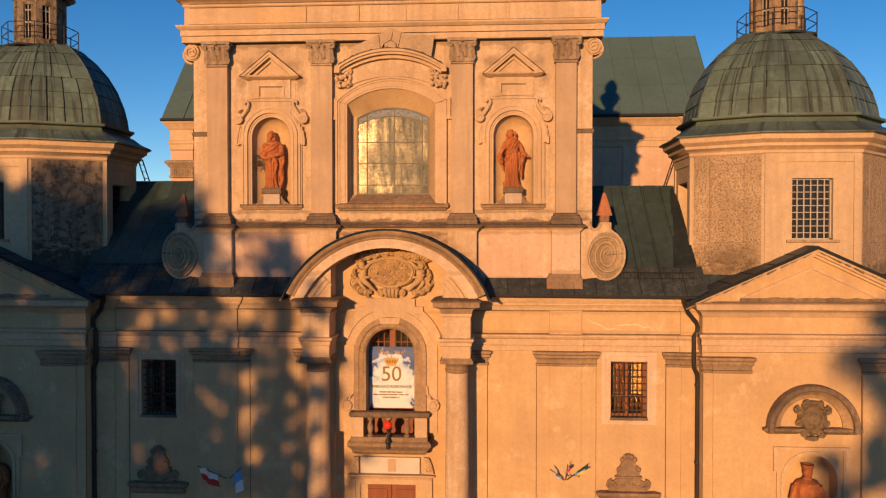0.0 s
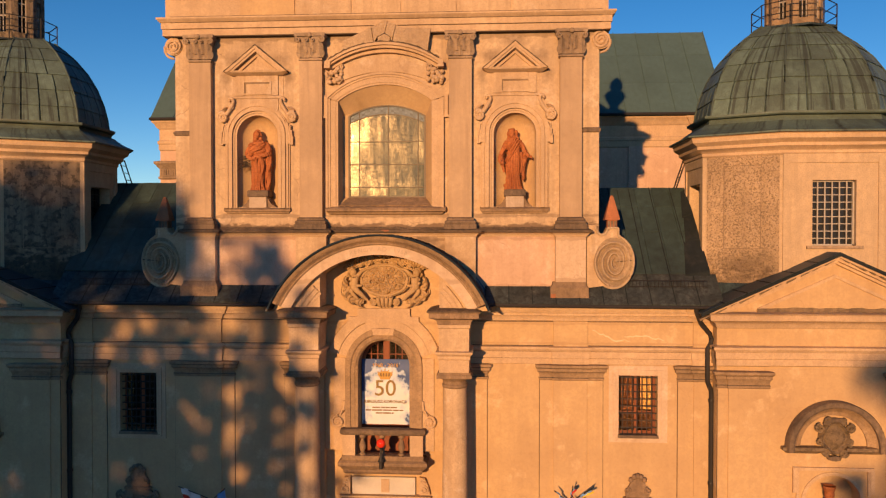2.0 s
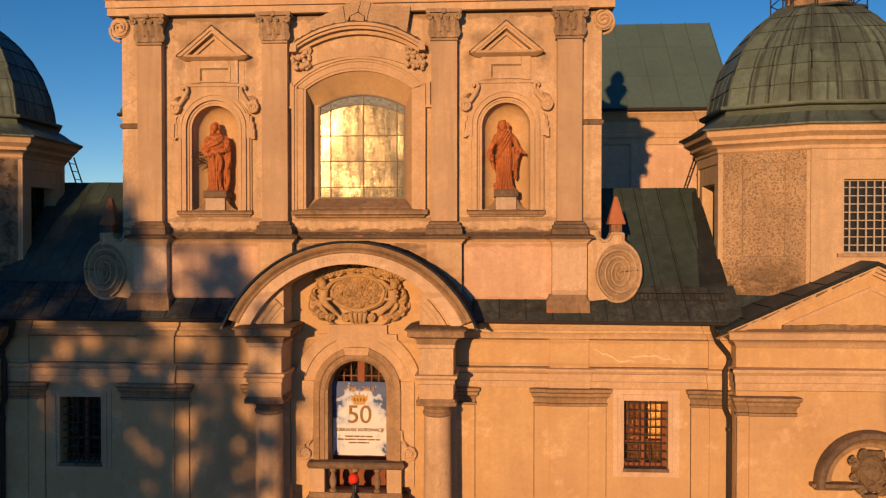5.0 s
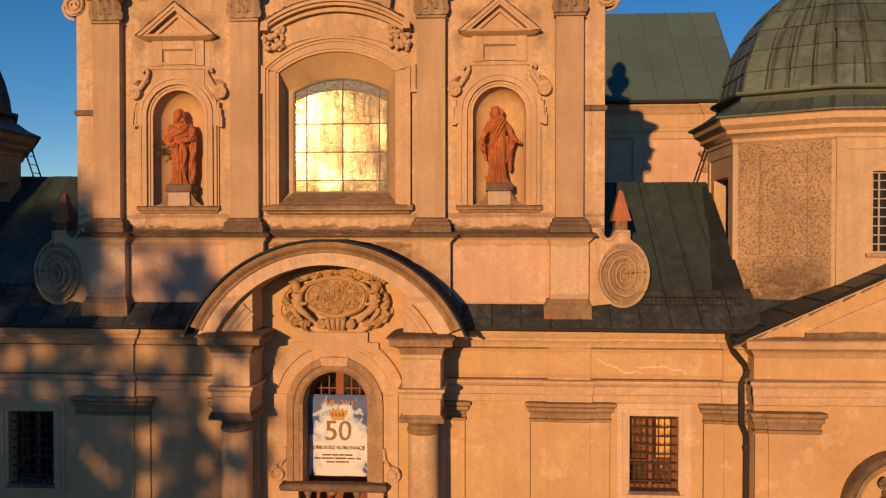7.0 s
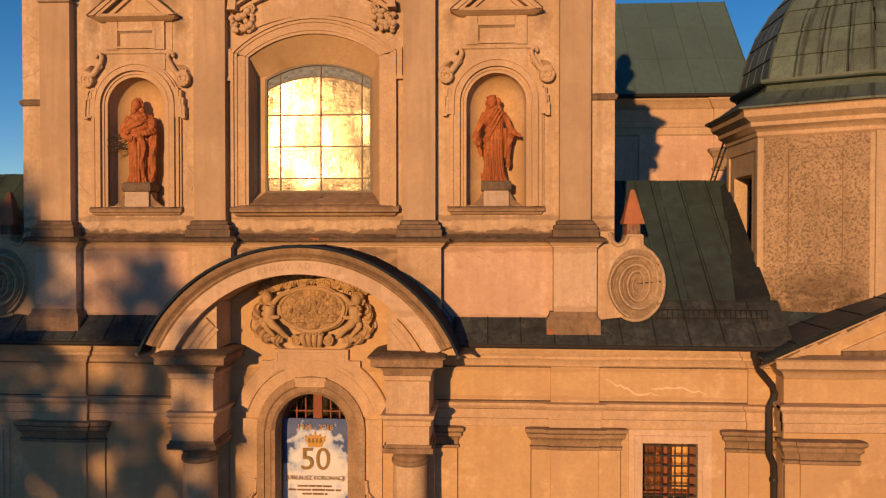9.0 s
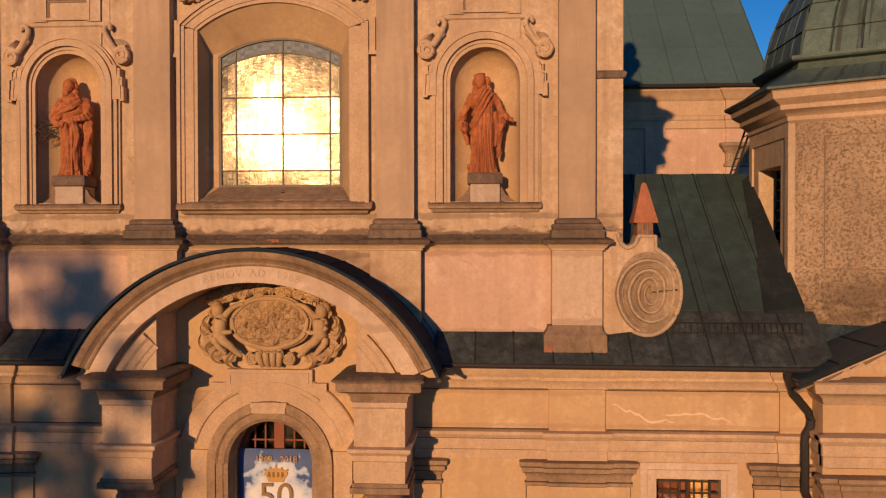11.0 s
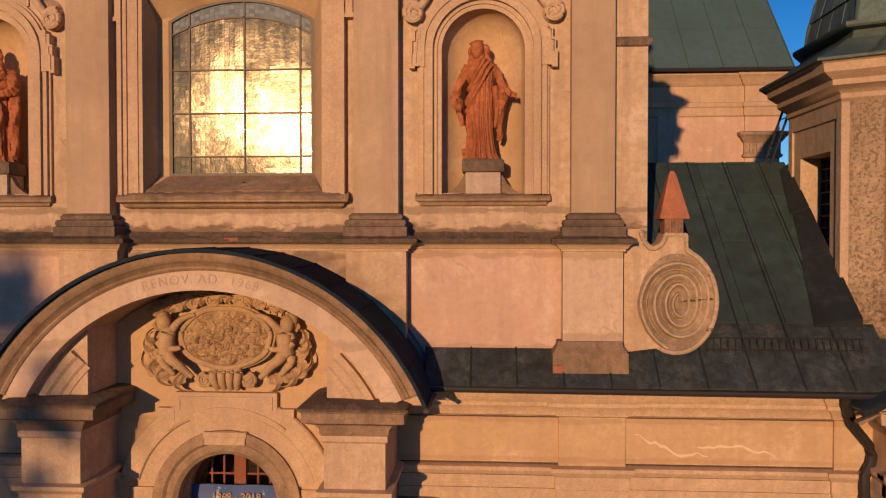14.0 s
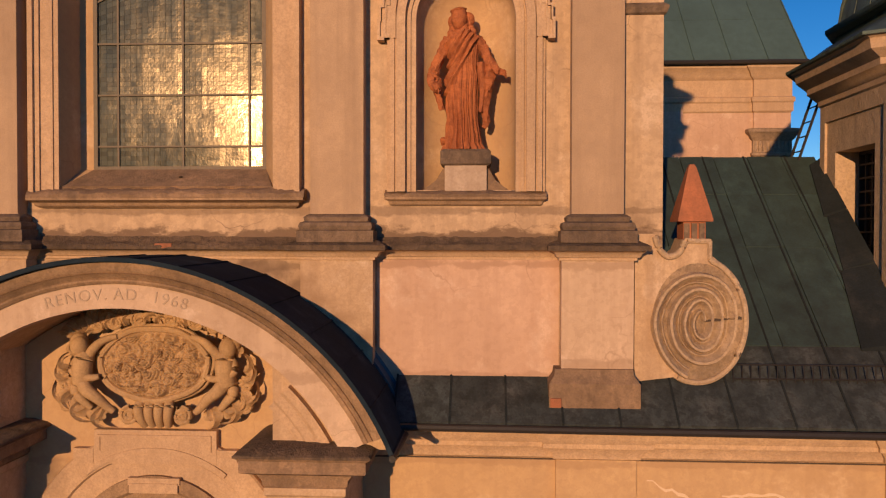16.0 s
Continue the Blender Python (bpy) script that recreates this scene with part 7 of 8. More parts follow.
            spiral_tube(bm, cx + sg * u, yf - 0.13, z, r, 0.02, 1.6, 0.042, st, -sg, 26)
            part("scroll", bm, CARVED, coat)
    bm = B()
    rings = []
    for k in range(17):
        f = (k - 8) / 8
        rr = 0.075 * (1 - 0.55 * f * f)
        rings.append([(cx + 0.29 * f, yf - 0.11 + rr * math.cos(q), 6.06 - 0.09 * f * f + rr * math.sin(q)) for q in (2 * math.pi * i / 12 for i in range(12))])
    loft(bm, rings)
    part("crest_roll", bm, DARKSTONE, coat, "blackened rolled crest")
    bm = B()
    loft(bm, [[(cx + x * w, yf - d, 5.07 + z) for x, z in ((-1, 0.05), (0, 0.075), (1, 0.05), (0.8, -0.04), (0, -0.06), (-0.8, -0.04))] for w, d in ((0.19, 0.0), (0.19, 0.10), (0.14, 0.15))])
    part("foot_roll", bm, DARKSTONE, coat)
    bm = B()
    for sg in (-1, 1):
        for u0, u1, d in ((0.71, 0.80, 0.03), (0.86, 0.93, 0.06)):
            p, q = sorted((cx + sg * u0, cx + sg * u1))
            box(bm, p, q, yf - d, yf + 0.02, 1.9, 4.74 if u0 > 0.8 else 3.9)
        box(bm, cx + sg * 0.96 - 0.06, cx + sg * 0.96 + 0.06, yf - 0.08, yf + 0.02, 4.15, 4.74)
    box(bm, cx - 1.02, cx + 1.02, yf - 0.07, yf + 0.02, 4.74, 4.82)
    arc_band(bm, cx, 3.90, [(0.71, yf + 0.02), (0.71, yf - 0.03), (0.80, yf - 0.03), (0.80, yf + 0.02)], 0, 180, 28)
    part("niche_frame", bm, TRIM, t)
    # small pedestal figure below the lunette
    robed_statue_small(cx, yf + 0.22)


def robed_statue_small(cx, cy):
    bm = B()
    lathe(bm, [(0.30, 1.9), (0.36, 2.2), (0.34, 3.0), (0.36, 3.4), (0.38, 3.62), (0.30, 3.78), (0.12, 3.86), (0.10, 3.92)], cx, cy, 26, 0.05, 8)
    ball(bm, cx, cy - 0.03, 4.06, 0.13, 0.14, 0.17)
    lathe(bm, [(0.13, 4.14), (0.17, 4.28), (0.12, 4.24)], cx, cy - 0.02, 10)
    for s in (-1, 1):
        tube(bm, [(cx + s * 0.30, cy, 3.66), (cx + s * 0.42, cy - 0.05, 3.3), (cx + s * 0.22, cy - 0.25, 3.05)], 0.12, 8, 0.07)
    solid("statue", bm, TERRA, "reddish crowned statue in a chapel niche", "statue", "statues of the side chapels")


CH_R, CH_L = 11.70, -11.90
chapel(CH_R, 1, 8.75)
chapel(CH_L, -1, -8.93)


# ---- domes ----
def octagon(cx, cy, d, wide=3.12, deep=2.885, front=1.32, shoulder=1.98):
    """Outline of the eight-sided drum grown by d: broad front, shoulders set well forward."""
    D, h, k, m = deep + d, front + d * 0.414, (deep + d) / deep, max(d, 0) * 0.414
    k = min(k, 1.0)
    inner = (wide + d + (0.0 if cx > 0 else 0.12), -shoulder * k - m, m)
    outer = (wide - 0.32 + d, -1.345 * k - m, 1.345 * k + m)
    (wl, la, lb), (wr, ra, rb) = (inner, outer) if cx > 0 else (outer, inner)
    return [(cx - h, cy - D), (cx + h, cy - D), (cx + wr, cy + ra), (cx + wr, cy + rb), (cx + h, cy + D), (cx - h, cy + D), (cx - wl, cy + lb), (cx - wl, cy + la)]


def ring8(cx, cy, d, z):
    return [(x, y, z) for x, y in octagon(cx, cy, d)]


def on_face(p, q, f, out):
    """A point on the face from corner p to q, pushed outward."""
    d = Vector((q[0] - p[0], q[1] - p[1], 0))
    nrm = Vector((d.y, -d.x, 0)).normalized()
    return Vector((p[0], p[1], 0)) + d * f + nrm * out


def face_box(bm, p, q, f0, f1, z0, z1, o0, o1):
    c = [on_face(p, q, f0, o0), on_face(p, q, f1, o0), on_face(p, q, f1, o1), on_face(p, q, f0, o1)]
    loft(bm, [[(v.x, v.y, z) for v in c] for z in (z0, z1)])


def run_uv(bm, cx, cy):
    """Unrolls a dome sheet: u runs round the dome in metres, v up it."""
    uv = bm.loops.layers.uv.new("UVMap")
    for f in bm.faces:
        for lp in f.loops:
            co = lp.vert.co
            lp[uv].uv = (math.atan2(co.x - cx, cy - co.y) * 3.0, co.z)


def domed_drum(cx, cy, pitted):
    t = thing("dome_tower", (cx, cy, 9.0), "octagonal plaster drum with weathered copper dome and lantern", "dome", "dome towers")
    oc = octagon(cx, cy, 0.0)
    # wall ring with thickness and an opening in every second face
    drums = []
    for i in range(8):
        bm = B()
        p, q = oc[i], oc[(i + 1) % 8]
        if i % 2 == 0:
            L = (Vector(q) - Vector(p)).length
            w = 0.56 / L
            face_box(bm, p, q, 0.0, 0.5 - w, 8.7, 13.0, 0.0, -0.5)
            face_box(bm, p, q, 0.5 + w, 1.0, 8.7, 13.0, 0.0, -0.5)
            face_box(bm, p, q, 0.5 - w, 0.5 + w, 8.7, 10.54, 0.0, -0.5)
            face_box(bm, p, q, 0.5 - w, 0.5 + w, 12.26, 13.0, 0.0, -0.5)
        else:
            face_box(bm, p, q, 0.0, 1.0, 8.7, 13.0, 0.0, -0.5)
        bmesh.ops.remove_doubles(bm, verts=bm.verts[:], dist=0.0005)
        drums.append(part("drum_face", bm, DRUM, t, "plaster drum face, blackened in places"))
    for i in range(8):
        drum = drums[i]
        p, q = oc[i], oc[(i + 1) % 8]
        L = (Vector(q) - Vector(p)).length
        if i % 2 == 0:
            bm = B()
            w = 0.56 / L
            face_box(bm, p, q, 0.0, 0.08, 9.0, 13.0, 0.0, 0.035)
            face_box(bm, p, q, 0.92, 1.0, 9.0, 13.0, 0.0, 0.035)
            face_box(bm, p, q, 0.081, 0.919, 12.72, 13.0, 0.0, 0.033)
            part("face_frame", bm, DRUM, drum)
            rc = 0.0 if i == 0 else 0.2
            bm = B()
            for f in (0.5 - w, 0.5 + w):
                face_box(bm, p, q, f - 0.015, f + 0.015, 10.54, 12.26, -0.2 - rc, -0.13 - rc)
            for z in (10.54, 12.22):
                face_box(bm, p, q, 0.5 - w, 0.5 + w, z, z + 0.04, -0.2 - rc, -0.13 - rc)
            for k in range(1, 6):
                f = 0.5 - w + 2 * w * k / 6
                face_box(bm, p, q, f - 0.006, f + 0.006, 10.55, 12.25, -0.16 - rc, -0.135 - rc)
            for k in range(1, 9):
                z = 10.54 + 1.72 * k / 9
                face_box(bm, p, q, 0.5 - w, 0.5 + w, z - 0.012, z + 0.012, -0.135 - rc, -0.12 - rc)
            # shade is put into the grille's colour on all but the right front
            part("grille", bm, WHITE_PAINT if i == 0 and cx > 0 else IRON, drum, "window grille, pale in the sun, coloured dark where shaded")
            bm = B()
            face_box(bm, p, q, 0.5 - w, 0.5 + w, 10.5, 12.3, -0.22 - rc, -0.21 - rc)
            part("pane", bm, DARKGLASS, drum)
            bm = B()
            face_box(bm, p, q, 0.5 - w - 0.06, 0.5 + w + 0.06, 10.46, 10.54, -0.2, 0.08)
            part("window_sill", bm, CAPSTONE, drum, "worn grey sill")
        else:
            bm = B()
            face_box(bm, p, q, 0.04, 0.96, 9.0, 12.95, 0.0, 0.012)
            part("pitted_face", bm, pitted, drum, "pitted and blackened plaster face")
            for f0, f1, z0, z1 in ((0.262, 0.270, 10.46, 12.68), (0.730, 0.738, 10.46, 12.68), (0.262, 0.738, 10.445, 10.46), (0.262, 0.738, 12.68, 12.695)):
                bm = B()
                face_box(bm, p, q, f0, f1, z0, z1, 0.0, 0.026)
                part("panel_edge", bm, DARKPLASTER, drum)
            bm = B()
            face_box(bm, p, q, 0.271, 0.729, 10.461, 12.679, 0.0, 0.022)
            part("face_panel", bm, pitted, drum)
    bm = B()
    loft(bm, [ring8(cx, cy, d, z) for d, z in ((-0.3, 12.92), (0.02, 12.94), (0.06, 12.98), (0.06, 13.05), (0.13, 13.12), (0.20, 13.16), (0.20, 13.24), (0.34, 13.34), (0.36, 13.46), (0.42, 13.50), (-0.3, 13.52))])
    part("cornice", bm, TRIM, t, "moulded plaster cornice")
    # flared skirt and dome, in courses of copper sheet
    bm = B()
    loft(bm, [ring8(cx, cy, d, z) for d, z in ((0.47, 13.49), (0.47, 13.53), (0.20, 13.66), (-0.06, 13.86), (-0.3, 13.87))])
    run_uv(bm, cx, cy)
    part("skirt_roof", bm, COPPER, t, "flared copper skirt")
    bm = B()
    loft(bm, [ring8(cx, cy, d, z) for d, z in ((-0.12, 13.84), (-0.16, 13.92), (-0.18, 14.00), (-0.04, 14.02), (-0.02, 14.05), (-0.02, 14.10), (-0.22, 14.13))])
    part("lap_band", bm, COPPER, t, "lapped copper band at the foot of the dome")
    bm = B()
    prof = [(-0.24, 14.10), (-0.29, 14.45), (-0.41, 14.9), (-0.62, 15.4), (-0.93, 15.9), (-1.33, 16.35), (-1.74, 16.7), (-2.02, 16.90)]
    loft(bm, [ring8(cx, cy, d - 0.03, z) for d, z in prof])
    dome = part("dome", bm, COPPER_D, t, "weathered green-brown copper dome")

    def prof_d(z):
        for (d0, z0), (d1, z1) in zip(prof, prof[1:]):
            if z <= z1:
                return d0 + (d1 - d0) * (z - z0) / (z1 - z0)
        return prof[-1][0]

    levels = (14.10, 14.58, 15.08, 15.58, 16.06, 16.50, 16.90)
    for i in range(8):
        for j in range(6):
            n = (4, 4, 4, 3, 3, 2)[j]
            for k in range(n):
                rr = []
                for m in range(4):
                    z = levels[j] + (levels[j + 1] - levels[j]) * m / 3
                    lift = 0.034 * (1 - m / 3) + 0.002
                    o = octagon(cx, cy, prof_d(z) + lift)
                    p, q = o[i], o[(i + 1) % 8]
                    a = on_face(p, q, k / n + 0.012, 0)
                    b = on_face(p, q, (k + 1) / n - 0.012, 0)
                    a2 = on_face(p, q, k / n + 0.004, -0.05)
                    b2 = on_face(p, q, (k + 1) / n - 0.004, -0.05)
                    rr.append([(a.x, a.y, z), (b.x, b.y, z), (b2.x, b2.y, z), (a2.x, a2.y, z)])
                bm = B()
                loft(bm, rr)
                run_uv(bm, cx, cy)
                part("copper_sheet", bm, COPPER, dome)
    bm = B()
    for i in range(8):
        tube(bm, [(*octagon(cx, cy, prof_d(z) + 0.02)[i], z) for z in (14.1, 14.45, 14.9, 15.4, 15.9, 16.35, 16.7, 16.90)], 0.028, 6)
    part("hip_seam", bm, COPPER, dome)
    bm = B()
    loft(bm, [ring8(cx, cy, d, z) for d, z in ((0.34, 8.8), (0.30, 9.10), (0.06, 9.42), (0.025, 9.52), (-0.2, 9.52))])
    part("foot_flashing", bm, COPPER_D, t, "dark copper flashing round the foot of the drum")
    # platform, railing, lantern
    bm = B()
    lathe(bm, [(1.0, 16.74), (1.26, 16.78), (1.26, 16.84), (0.9, 16.88)], cx, cy, 8)
    part("platform", bm, COPPER_D, t, "dark metal platform")
    rail = [(cx + 1.16 * math.cos(radians(22.5 + 45 * i)), cy + 1.16 * math.sin(radians(22.5 + 45 * i))) for i in range(9)]
    for z in (17.22, 17.56):
        bm = B()
        tube(bm, [(x, y, z) for x, y in rail], 0.016, 5)
        part("rail", bm, IRON, t, "thin iron rail")
    for x, y in rail[:-1]:
        bm = B()
        tube(bm, [(x, y, 16.8), (x, y, 17.57)], 0.018, 5)
        part("rail_post", bm, IRON, t)
    bm = B()
    R = 0.80
    for i in range(8):
        a0, a1 = radians(22.5 + 45 * i), radians(67.5 + 45 * i)
        p, q = (cx + R * math.cos(a1), cy + R * math.sin(a1)), (cx + R * math.cos(a0), cy + R * math.sin(a0))
        p, q = q, p
        for f0, f1, z0, z1 in ((0.0, 0.30, 16.8, 18.6), (0.70, 1.0, 16.8, 18.6), (0.30, 0.70, 16.8, 17.12), (0.30, 0.70, 18.2, 18.6)):
            face_box(bm, p, q, f0, f1, z0, z1, 0.0, -0.15)
    lan = part("lantern", bm, LICHEN_SHADE if pitted is LICHEN_SHADE else LANTERN, t, "stained eight-sided lantern with tall openings")
    for i in range(8):
        a0, a1 = radians(22.5 + 45 * i), radians(67.5 + 45 * i)
        p, q = (cx + R * math.cos(a0), cy + R * math.sin(a0)), (cx + R * math.cos(a1), cy + R * math.sin(a1))
        bm = B()
        for f0, f1, z0, z1 in ((0.30, 0.34, 17.12, 18.2), (0.66, 0.70, 17.12, 18.2), (0.48, 0.52, 17.12, 18.2), (0.34, 0.66, 17.62, 17.66), (0.34, 0.66, 18.02, 18.06)):
            face_box(bm, p, q, f0, f1, z0, z1, -0.10, -0.06)
        part("window_frame", bm, WHITE_PAINT, lan, "pale thin window frame")
    # dark core stands for the lantern's unlit inside
    bm = B()
    lathe(bm, [(0.62, 17.0), (0.62, 18.5)], cx, cy, 8)
    part("lantern_core", bm, UNLIT, lan)
    bm = B()
    lathe(bm, [(0.95, 18.55), (1.12, 18.66), (1.12, 18.74), (0.9, 18.85), (0.95, 19.1), (0.8, 19.6), (0.45, 20.0), (0.12, 20.25), (0.06, 20.9), (0.16, 21.05), (0.03, 21.25)], cx, cy, 8)
    part("lantern_cap", bm, COPPER, t, "small copper cap of the lantern")


LANTERN = material("lantern_plaster", (0.46, 0.31, 0.18), (0.12, 0.085, 0.055), stain=0.6, streak=0.6, bump=0.8, bump_dist=0.03, grain=26, speck=0.6, speck_size=7.0)
WHITE_PAINT = material("pale_painted_iron", (0.42, 0.38, 0.33), (0.25, 0.2, 0.16), rough=0.6)
DARKGLASS = bpy.data.materials.new("dark_glass")
DARKGLASS.use_nodes = True
DARKGLASS.node_tree.nodes["Principled BSDF"].inputs["Base Color"].default_value = (0.018, 0.015, 0.012, 1)
DARKGLASS.node_tree.nodes["Principled BSDF"].inputs["Roughness"].default_value = 0.25
domed_drum(11.875, 2.885, PEBBLE)
domed_drum(-12.24, 2.885, LICHEN_SHADE)

# ---- transept behind ----
transept = thing("transept", (0, 20, 0), "tall plaster transept with a green copper gable roof", "building")
TY, TX = 16.0, 13.35
bm = B()
box(bm, -TX, TX, TY, 24.4, 0.0, 16.3)
for s in (-1, 1):
    loft(bm, [[(s * TX - 0.2 * k, y, z) for y, z in ((TY, 16.2), (24.4, 16.2), (19.8, 21.1))] for k in (0, s)])
part("wall", bm, PLASTER_P, transept, "pinkish plaster wall")
bm = B()
mould(bm, -TX, TX, TY, [(0.0, 14.95), (0.05, 15.0), (0.05, 15.25), (0.09, 15.3), (0.09, 15.42), (0.02, 15.46), (0.02, 15.98), (0.14, 16.08), (0.18, 16.2), (0.32, 16.32), (0.36, 16.48), (0.05, 16.5)], yback=0.3)
part("cornice", bm, TRIM, transept, "moulded plaster cornice")
for s in (-1, 1):
    for x0, x1 in ((12.2, TX), (9.3, 10.0)):
        a, b = sorted((s * x0, s * x1))
        bm = B()
        box(bm, a, b, TY - 0.08, TY + 0.02, 0.0, 15.0)
        pl = part("pilaster", bm, PLASTER_P, transept, bevel=0.01)
        if x0 > 12:
            bm = B()
            mould(bm, a, b, TY - 0.08, [(0.0, 13.55), (0.08, 13.60), (0.08, 13.68), (0.03, 13.70), (0.03, 14.06), (0.10, 14.14), (0.14, 14.22), (0.24, 14.32), (0.24, 14.42), (0.06, 14.46)], yback=0.1)
            for k in range(10):
                xx = a + (b - a) * (k + 0.5) / 10
                box(bm, xx - 0.03, xx + 0.03, TY - 0.15, TY - 0.08, 13.74, 14.04)
            part("capital", bm, CAPSTONE, pl, "fluted plaster capital band")
            bm = B()
            mould(bm, a, b, TY - 0.10, [(0.0, 14.95), (0.05, 15.0), (0.05, 15.25), (0.09, 15.3), (0.09, 15.42), (0.02, 15.46), (0.02, 15.98), (0.14, 16.08), (0.18, 16.2), (0.30, 16.32), (0.32, 16.42)], yback=0.1)
            part("cornice_break", bm, TRIM, pl)
for i in range(24):
    x0 = -TX - 0.35 + (2 * TX + 0.7) * i / 24
    x1 = -TX - 0.35 + (2 * TX + 0.7) * (i + 1) / 24
    for f0, f1 in ((0, 0.36), (0.362, 0.7), (0.702, 1.0)):
        bm = B()
        pt = lambda f: (TY - 0.45 + f * 4.25, 16.45 + f * 4.85)
        (ya, za), (yb, zb) = pt(f0), pt(f1)
        loft(bm, [[(x0, ya, za), (x1 - 0.01, ya, za), (x1 - 0.01, ya + 0.05, za - 0.06), (x0, ya + 0.05, za - 0.06)], [(x0, yb, zb), (x1 - 0.01, yb, zb), (x1 - 0.01, yb + 0.05, zb - 0.06), (x0, yb + 0.05, zb - 0.06)]])
        part("roof_sheet", bm, COPPER_F, transept)
    bm = B()
    loft(bm, [[(x1 - 0.02, y, z), (x1 + 0.01, y, z), (x1 + 0.01, y, z + 0.06), (x1 - 0.02, y, z + 0.06)] for y, z in (pt(0), pt(1))])
    part("seam", bm, COPPER_F, transept)
bm = B()
loft(bm, [[(x, y, z) for y, z in ((TY - 0.3, 16.40), (19.8, 21.2), (24.8, 16.4))] for x in (-TX - 0.3, TX + 0.3)])
part("roof_core", bm, COPPER_F, transept)
bm = B()
tube(bm, [(-TX - 0.35, TY - 0.5, 16.46), (TX + 0.35, TY - 0.5, 16.46)], 0.07, 8)
part("gutter", bm, PIPE, transept, "dark gutter")

# ladder leaning from the side roof against the drum
for s, xl in ((1, 8.44), (-1, -8.62)):
    ladder = thing("ladder", (xl, 3.2, 12.1), "dark thin ladder leaning from the roof ridge to the drum", "ladder", "ladders by the drums")
    for y in (3.15, 3.5):
        bm = B()
        tube(bm, [(xl, y, 11.98), (xl + s * 0.42, y, 13.25)], 0.022, 6)
        part("rail", bm, IRON, ladder)
    for k in range(5):
        bm = B()
        f = 0.12 + 0.18 * k
        tube(bm, [(xl + s * 0.42 * f, 3.15, 11.98 + 1.27 * f), (xl + s * 0.42 * f, 3.5, 11.98 + 1.27 * f)], 0.012, 5)
        part("rung", bm, IRON, ladder)

# ---- downpipes, flags ----
for s, xc in ((1, 8.75), (-1, -8.93)):
    p = thing("downpipe", (xc, -0.2, 0), "dark bent metal downpipe in the corner of the chapel", "downpipe", "downpipes")
    e = lambda u: xc + s * u
    bm = B()
    tube(bm, [(e(-0.52), -0.42, 8.93), (e(-0.50), -0.38, 8.80), (e(-0.36), -0.26, 8.50), (e(-0.10), -0.18, 8.20), (e(-0.06), -0.17, 8.08), (e(-0.08), -0.17, 7.95), (e(-0.18), -0.22, 7.80), (e(-0.18), -0.24, 7.60), (e(-0.18), -0.24, 7.10), (e(-0.17), -0.22, 6.95), (e(-0.06), -0.15, 6.72), (e(-0.05), -0.14, 6.5), (e(-0.05), -0.14, 0.0)], 0.065, 10)
    part("pipe", bm, PIPE, p)
    for z in (6.4, 4.2, 2.0):
        bm = B()
        lathe(bm, [(0.08, z), (0.085, z + 0.02), (0.085, z + 0.06), (0.08, z + 0.08)], e(-0.05), -0.14, 12)
        part("collar", bm, PIPE, p)


def flag_group(cx, z, specs):
    for dx, dz, c1, c2, droop in specs:
        t = thing("flag", (cx, -0.1, z - 0.6), "small cloth flag on a slanted pole on the wall", "flag", "flags on the wall")
        bm = B()
        tip = (cx + dx, -0.75, z + dz)
        tube(bm, [(cx, -0.02, z - 0.55), tip], 0.014, 6)
        part("pole", bm, IRON, t)
        for half, mt in ((0, c1), (1, c2)):
            bm = B()
            rings = []
            for i in range(9):
                f = i / 8
                base = Vector(tip).lerp(Vector((cx, -0.02, z - 0.55)), 0.06 + 0.55 * f)
                w0, w1 = half * 0.5, half * 0.5 + 0.5
                fall = 0.62 * droop
                o = 0.04 * math.sin(f * 7 + half)
                p0 = base + Vector((0.05 * w0 + o, 0.03 * math.sin(5 * f), -fall * w0))
                p1 = base + Vector((0.05 * w1 + o * 1.4, 0.05 * math.sin(5 * f + 1), -fall * w1))
                rings.append([tuple(p0), tuple(p1), tuple(p1 + Vector((0.006, 0.006, 0))), tuple(p0 + Vector((0.006, 0.006, 0)))])
            loft(bm, rings)
            part("cloth", bm, mt, t)


flag_group(5.02, 4.15, ((-0.48, 0.0, FLAG_B, FLAG_W, 0.16), (0.0, 0.14, FLAG_B, FLAG_R, 0.14), (0.5, 0.08, FLAG_B, FLAG_Y, 0.14)))
flag_group(-4.85, 4.0, ((-0.66, 0.05, FLAG_W, FLAG_R, 0.6), (0.62, 0.02, FLAG_B, FLAG_W, 1.0)))


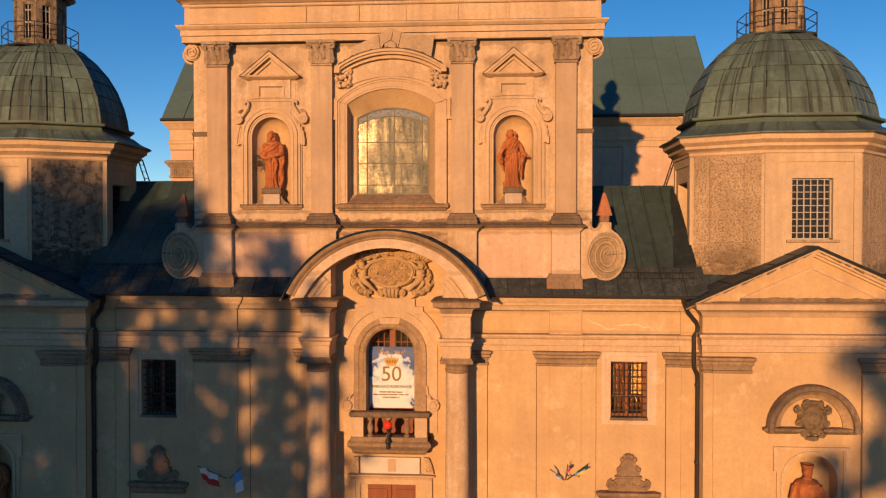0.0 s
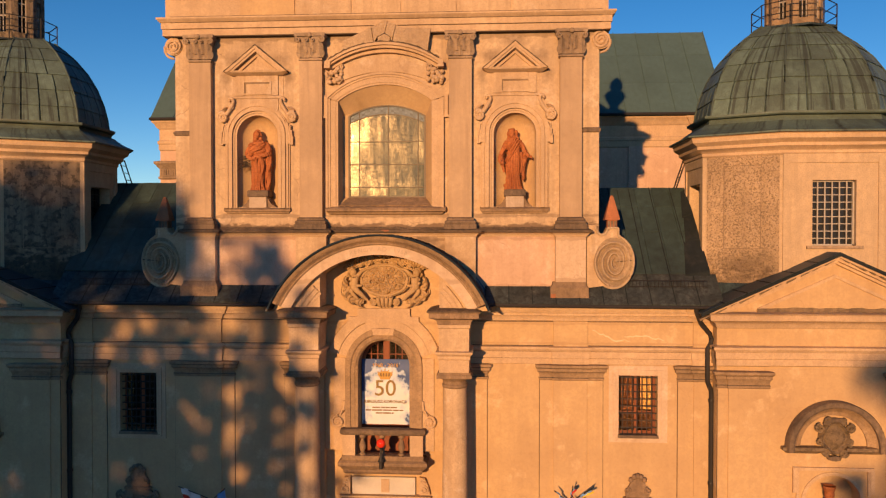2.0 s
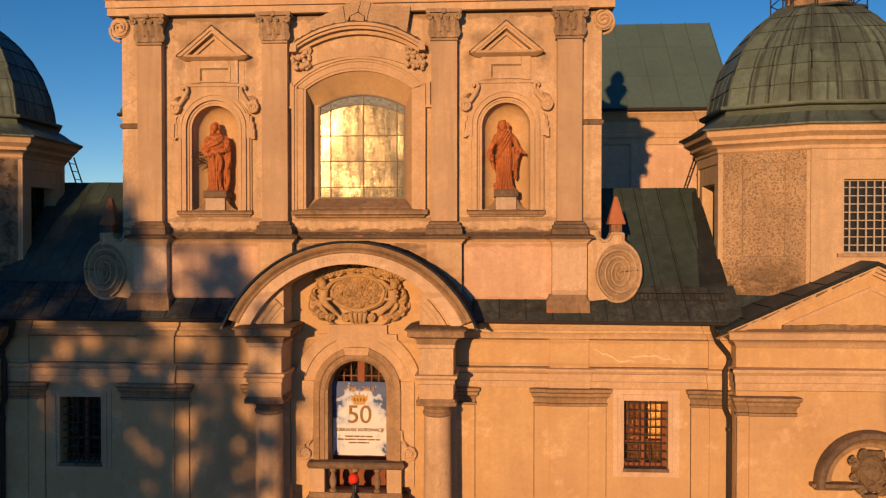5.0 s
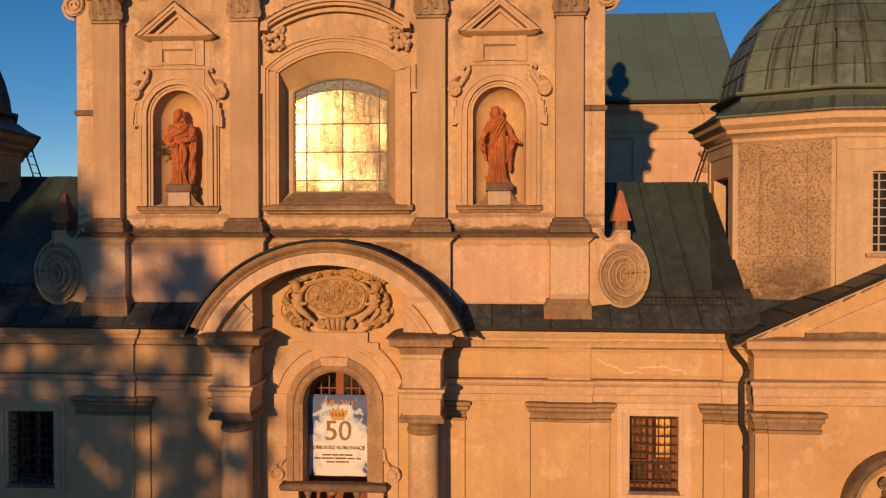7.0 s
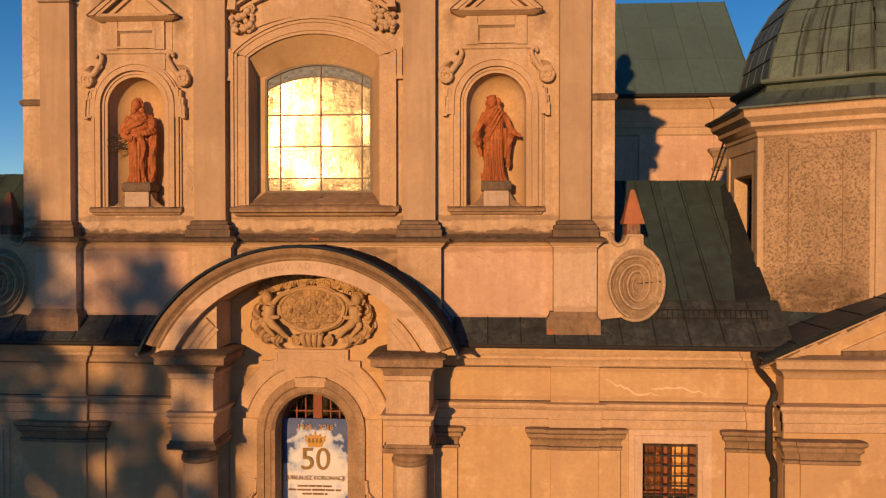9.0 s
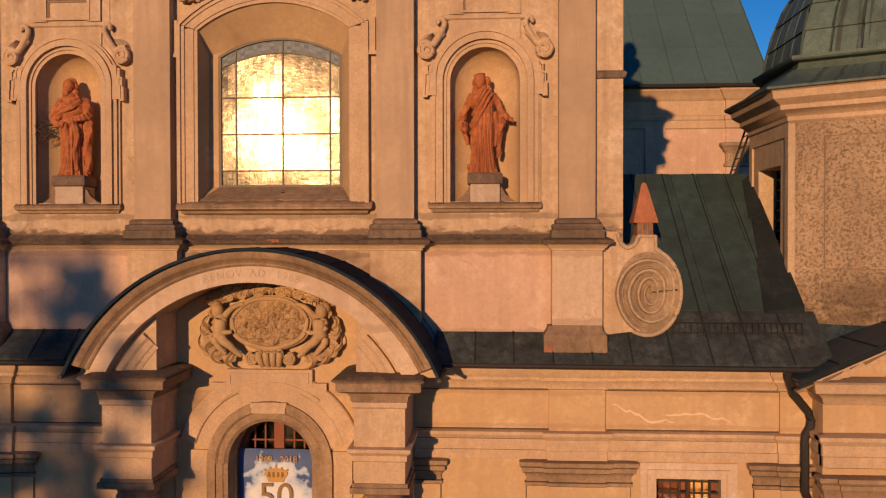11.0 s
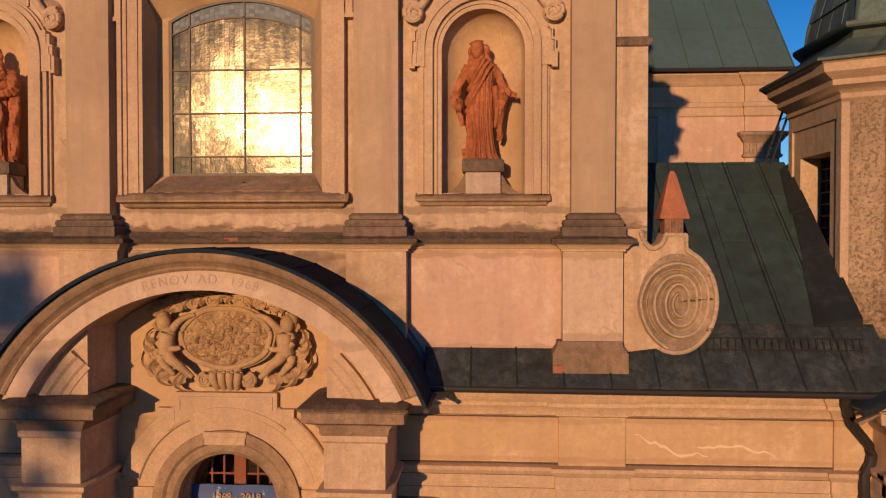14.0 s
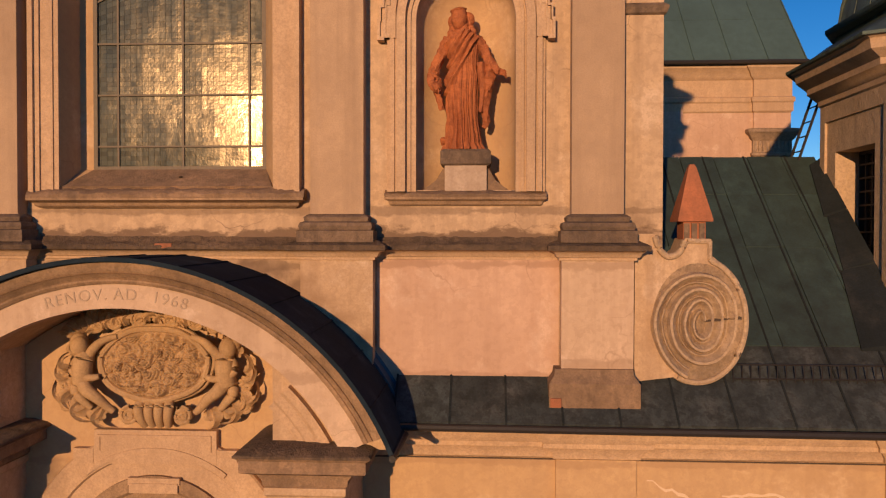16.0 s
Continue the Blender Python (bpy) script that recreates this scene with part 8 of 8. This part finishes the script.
# ---- trees ----
def tree(x, y, h, spread, seed, leaves=2600, name_label="broad leafy tree", low=0.16):
    random.seed(seed)
    t = thing("tree", (x, y, 0), name_label, "tree", "trees round the church")
    bm = B()
    tube(bm, [(x, y, 0), (x + 0.1, y, h * 0.25), (x - 0.1, y + 0.1, h * 0.5), (x, y, h * 0.8)], 0.03 * h, 9, 0.006 * h)
    for k in range(9):
        a, z = random.uniform(0, 6.28), h * random.uniform(0.28, 0.6)
        tube(bm, [(x, y, z), (x + 0.5 * spread * math.cos(a), y + 0.5 * spread * math.sin(a), z + 0.12 * h), (x + 0.85 * spread * math.cos(a), y + 0.85 * spread * math.sin(a), z + 0.22 * h)], 0.010 * h, 6, 0.003 * h)
    part("trunk", bm, BARK, t)
    verts, faces = [], []
    clumps = []
    for k in range(120):
        a, f = random.uniform(0, 6.28), random.uniform(0.0, 1.0)
        r = spread * math.sin(math.pi * (0.2 + 0.62 * f)) * random.uniform(0.35, 1.0)
        clumps.append((x + r * math.cos(a), y + r * math.sin(a), h * (low + (0.96 - low) * f), random.uniform(0.08, 0.20) * spread))
    for k in range(leaves):
        c = random.choice(clumps)
        d = Vector((random.gauss(0, 1), random.gauss(0, 1), random.gauss(0, 0.8)))
        d = d.normalized() * c[3] * random.random() ** 0.4
        p = Vector(c[:3]) + d
        u = Vector((random.gauss(0, 1), random.gauss(0, 1), random.gauss(0, 1))).normalized()
        w = u.orthogonal().normalized()
        sz = random.uniform(0.12, 0.26)
        i = len(verts)
        verts += [tuple(p - u * sz), tuple(p + w * sz * 0.5), tuple(p + u * sz), tuple(p - w * sz * 0.5)]
        faces.append((i, i + 1, i + 2, i + 3))
    me = bpy.data.meshes.new("crown")
    me.from_pydata(verts, [], faces)
    me.materials.append(LEAF)
    ob = new("crown", me)
    ob.parent = t
    ob.matrix_parent_inverse = t.matrix_basis.inverted()


SHADE_TREES = (
    (-31.5, -44.0, 18.8, 5.6, 1, 15000), (-37.5, -44.0, 18.8, 6.0, 7, 15000), (-26.0, -44.5, 18.8, 4.8, 2, 15000), (-21.8, -44.0, 19.3, 4.2, 3, 6500), (-22.6, -43.0, 19.0, 2.4, 21, 7000), (-18.0, -44.0, 19.0, 2.9, 4, 2100),
    (-14.3, -44.0, 17.2, 0.8, 5, 600, 0.84), (-16.4, -47.0, 17.9, 2.5, 6, 300, 0.82), (-17.2, -44.0, 18.3, 1.25, 25, 1700, 0.86), (-24.0, -49.0, 19.2, 5.0, 11, 14000), (-30.0, -50.0, 19.0, 5.5, 12, 15000), (-20.4, -49.0, 19.3, 3.8, 13, 3700),
    (-44.0, -46.0, 19.0, 6.0, 14, 15000), (-2.4, -70.0, 18.9, 3.1, 8, 13000, 0.3), (7.6, -44.0, 13.5, 3.6, 9, 15000), (-18.4, -45.5, 18.3, 2.6, 16, 1700),
    (-13.3, -43.5, 15.8, 1.8, 17, 2700), (-19.2, -44.5, 13.6, 3.4, 22, 7500), (-22.8, -44.5, 15.2, 3.2, 23, 8000), (-15.9, -44.2, 14.5, 2.2, 24, 3900), (-23.5, -42.0, 11.5, 3.5, 18, 9000), (-28.5, -42.0, 11.5, 4.0, 19, 9000),
)
# trees before the church, out of sight, that shade its lower left
for x, y, h, sp, sd, lv, *low in SHADE_TREES:
    tree(x, y, h, sp, sd, lv, "broad leafy tree before the church", *low)
# tree line far behind
for k, (x, y, h) in enumerate(((-34, 62, 16.2), (-40, 66, 16.6), (-46, 64, 16.0), (-52, 70, 16.6), (-28, 70, 17.0), (-60, 72, 16.5), (40, 75, 14), (48, 80, 15), (56, 78, 14))):
    tree(x, y, h - 0.6, 5.0, 40 + k, 2600, "leafy tree far behind the church")
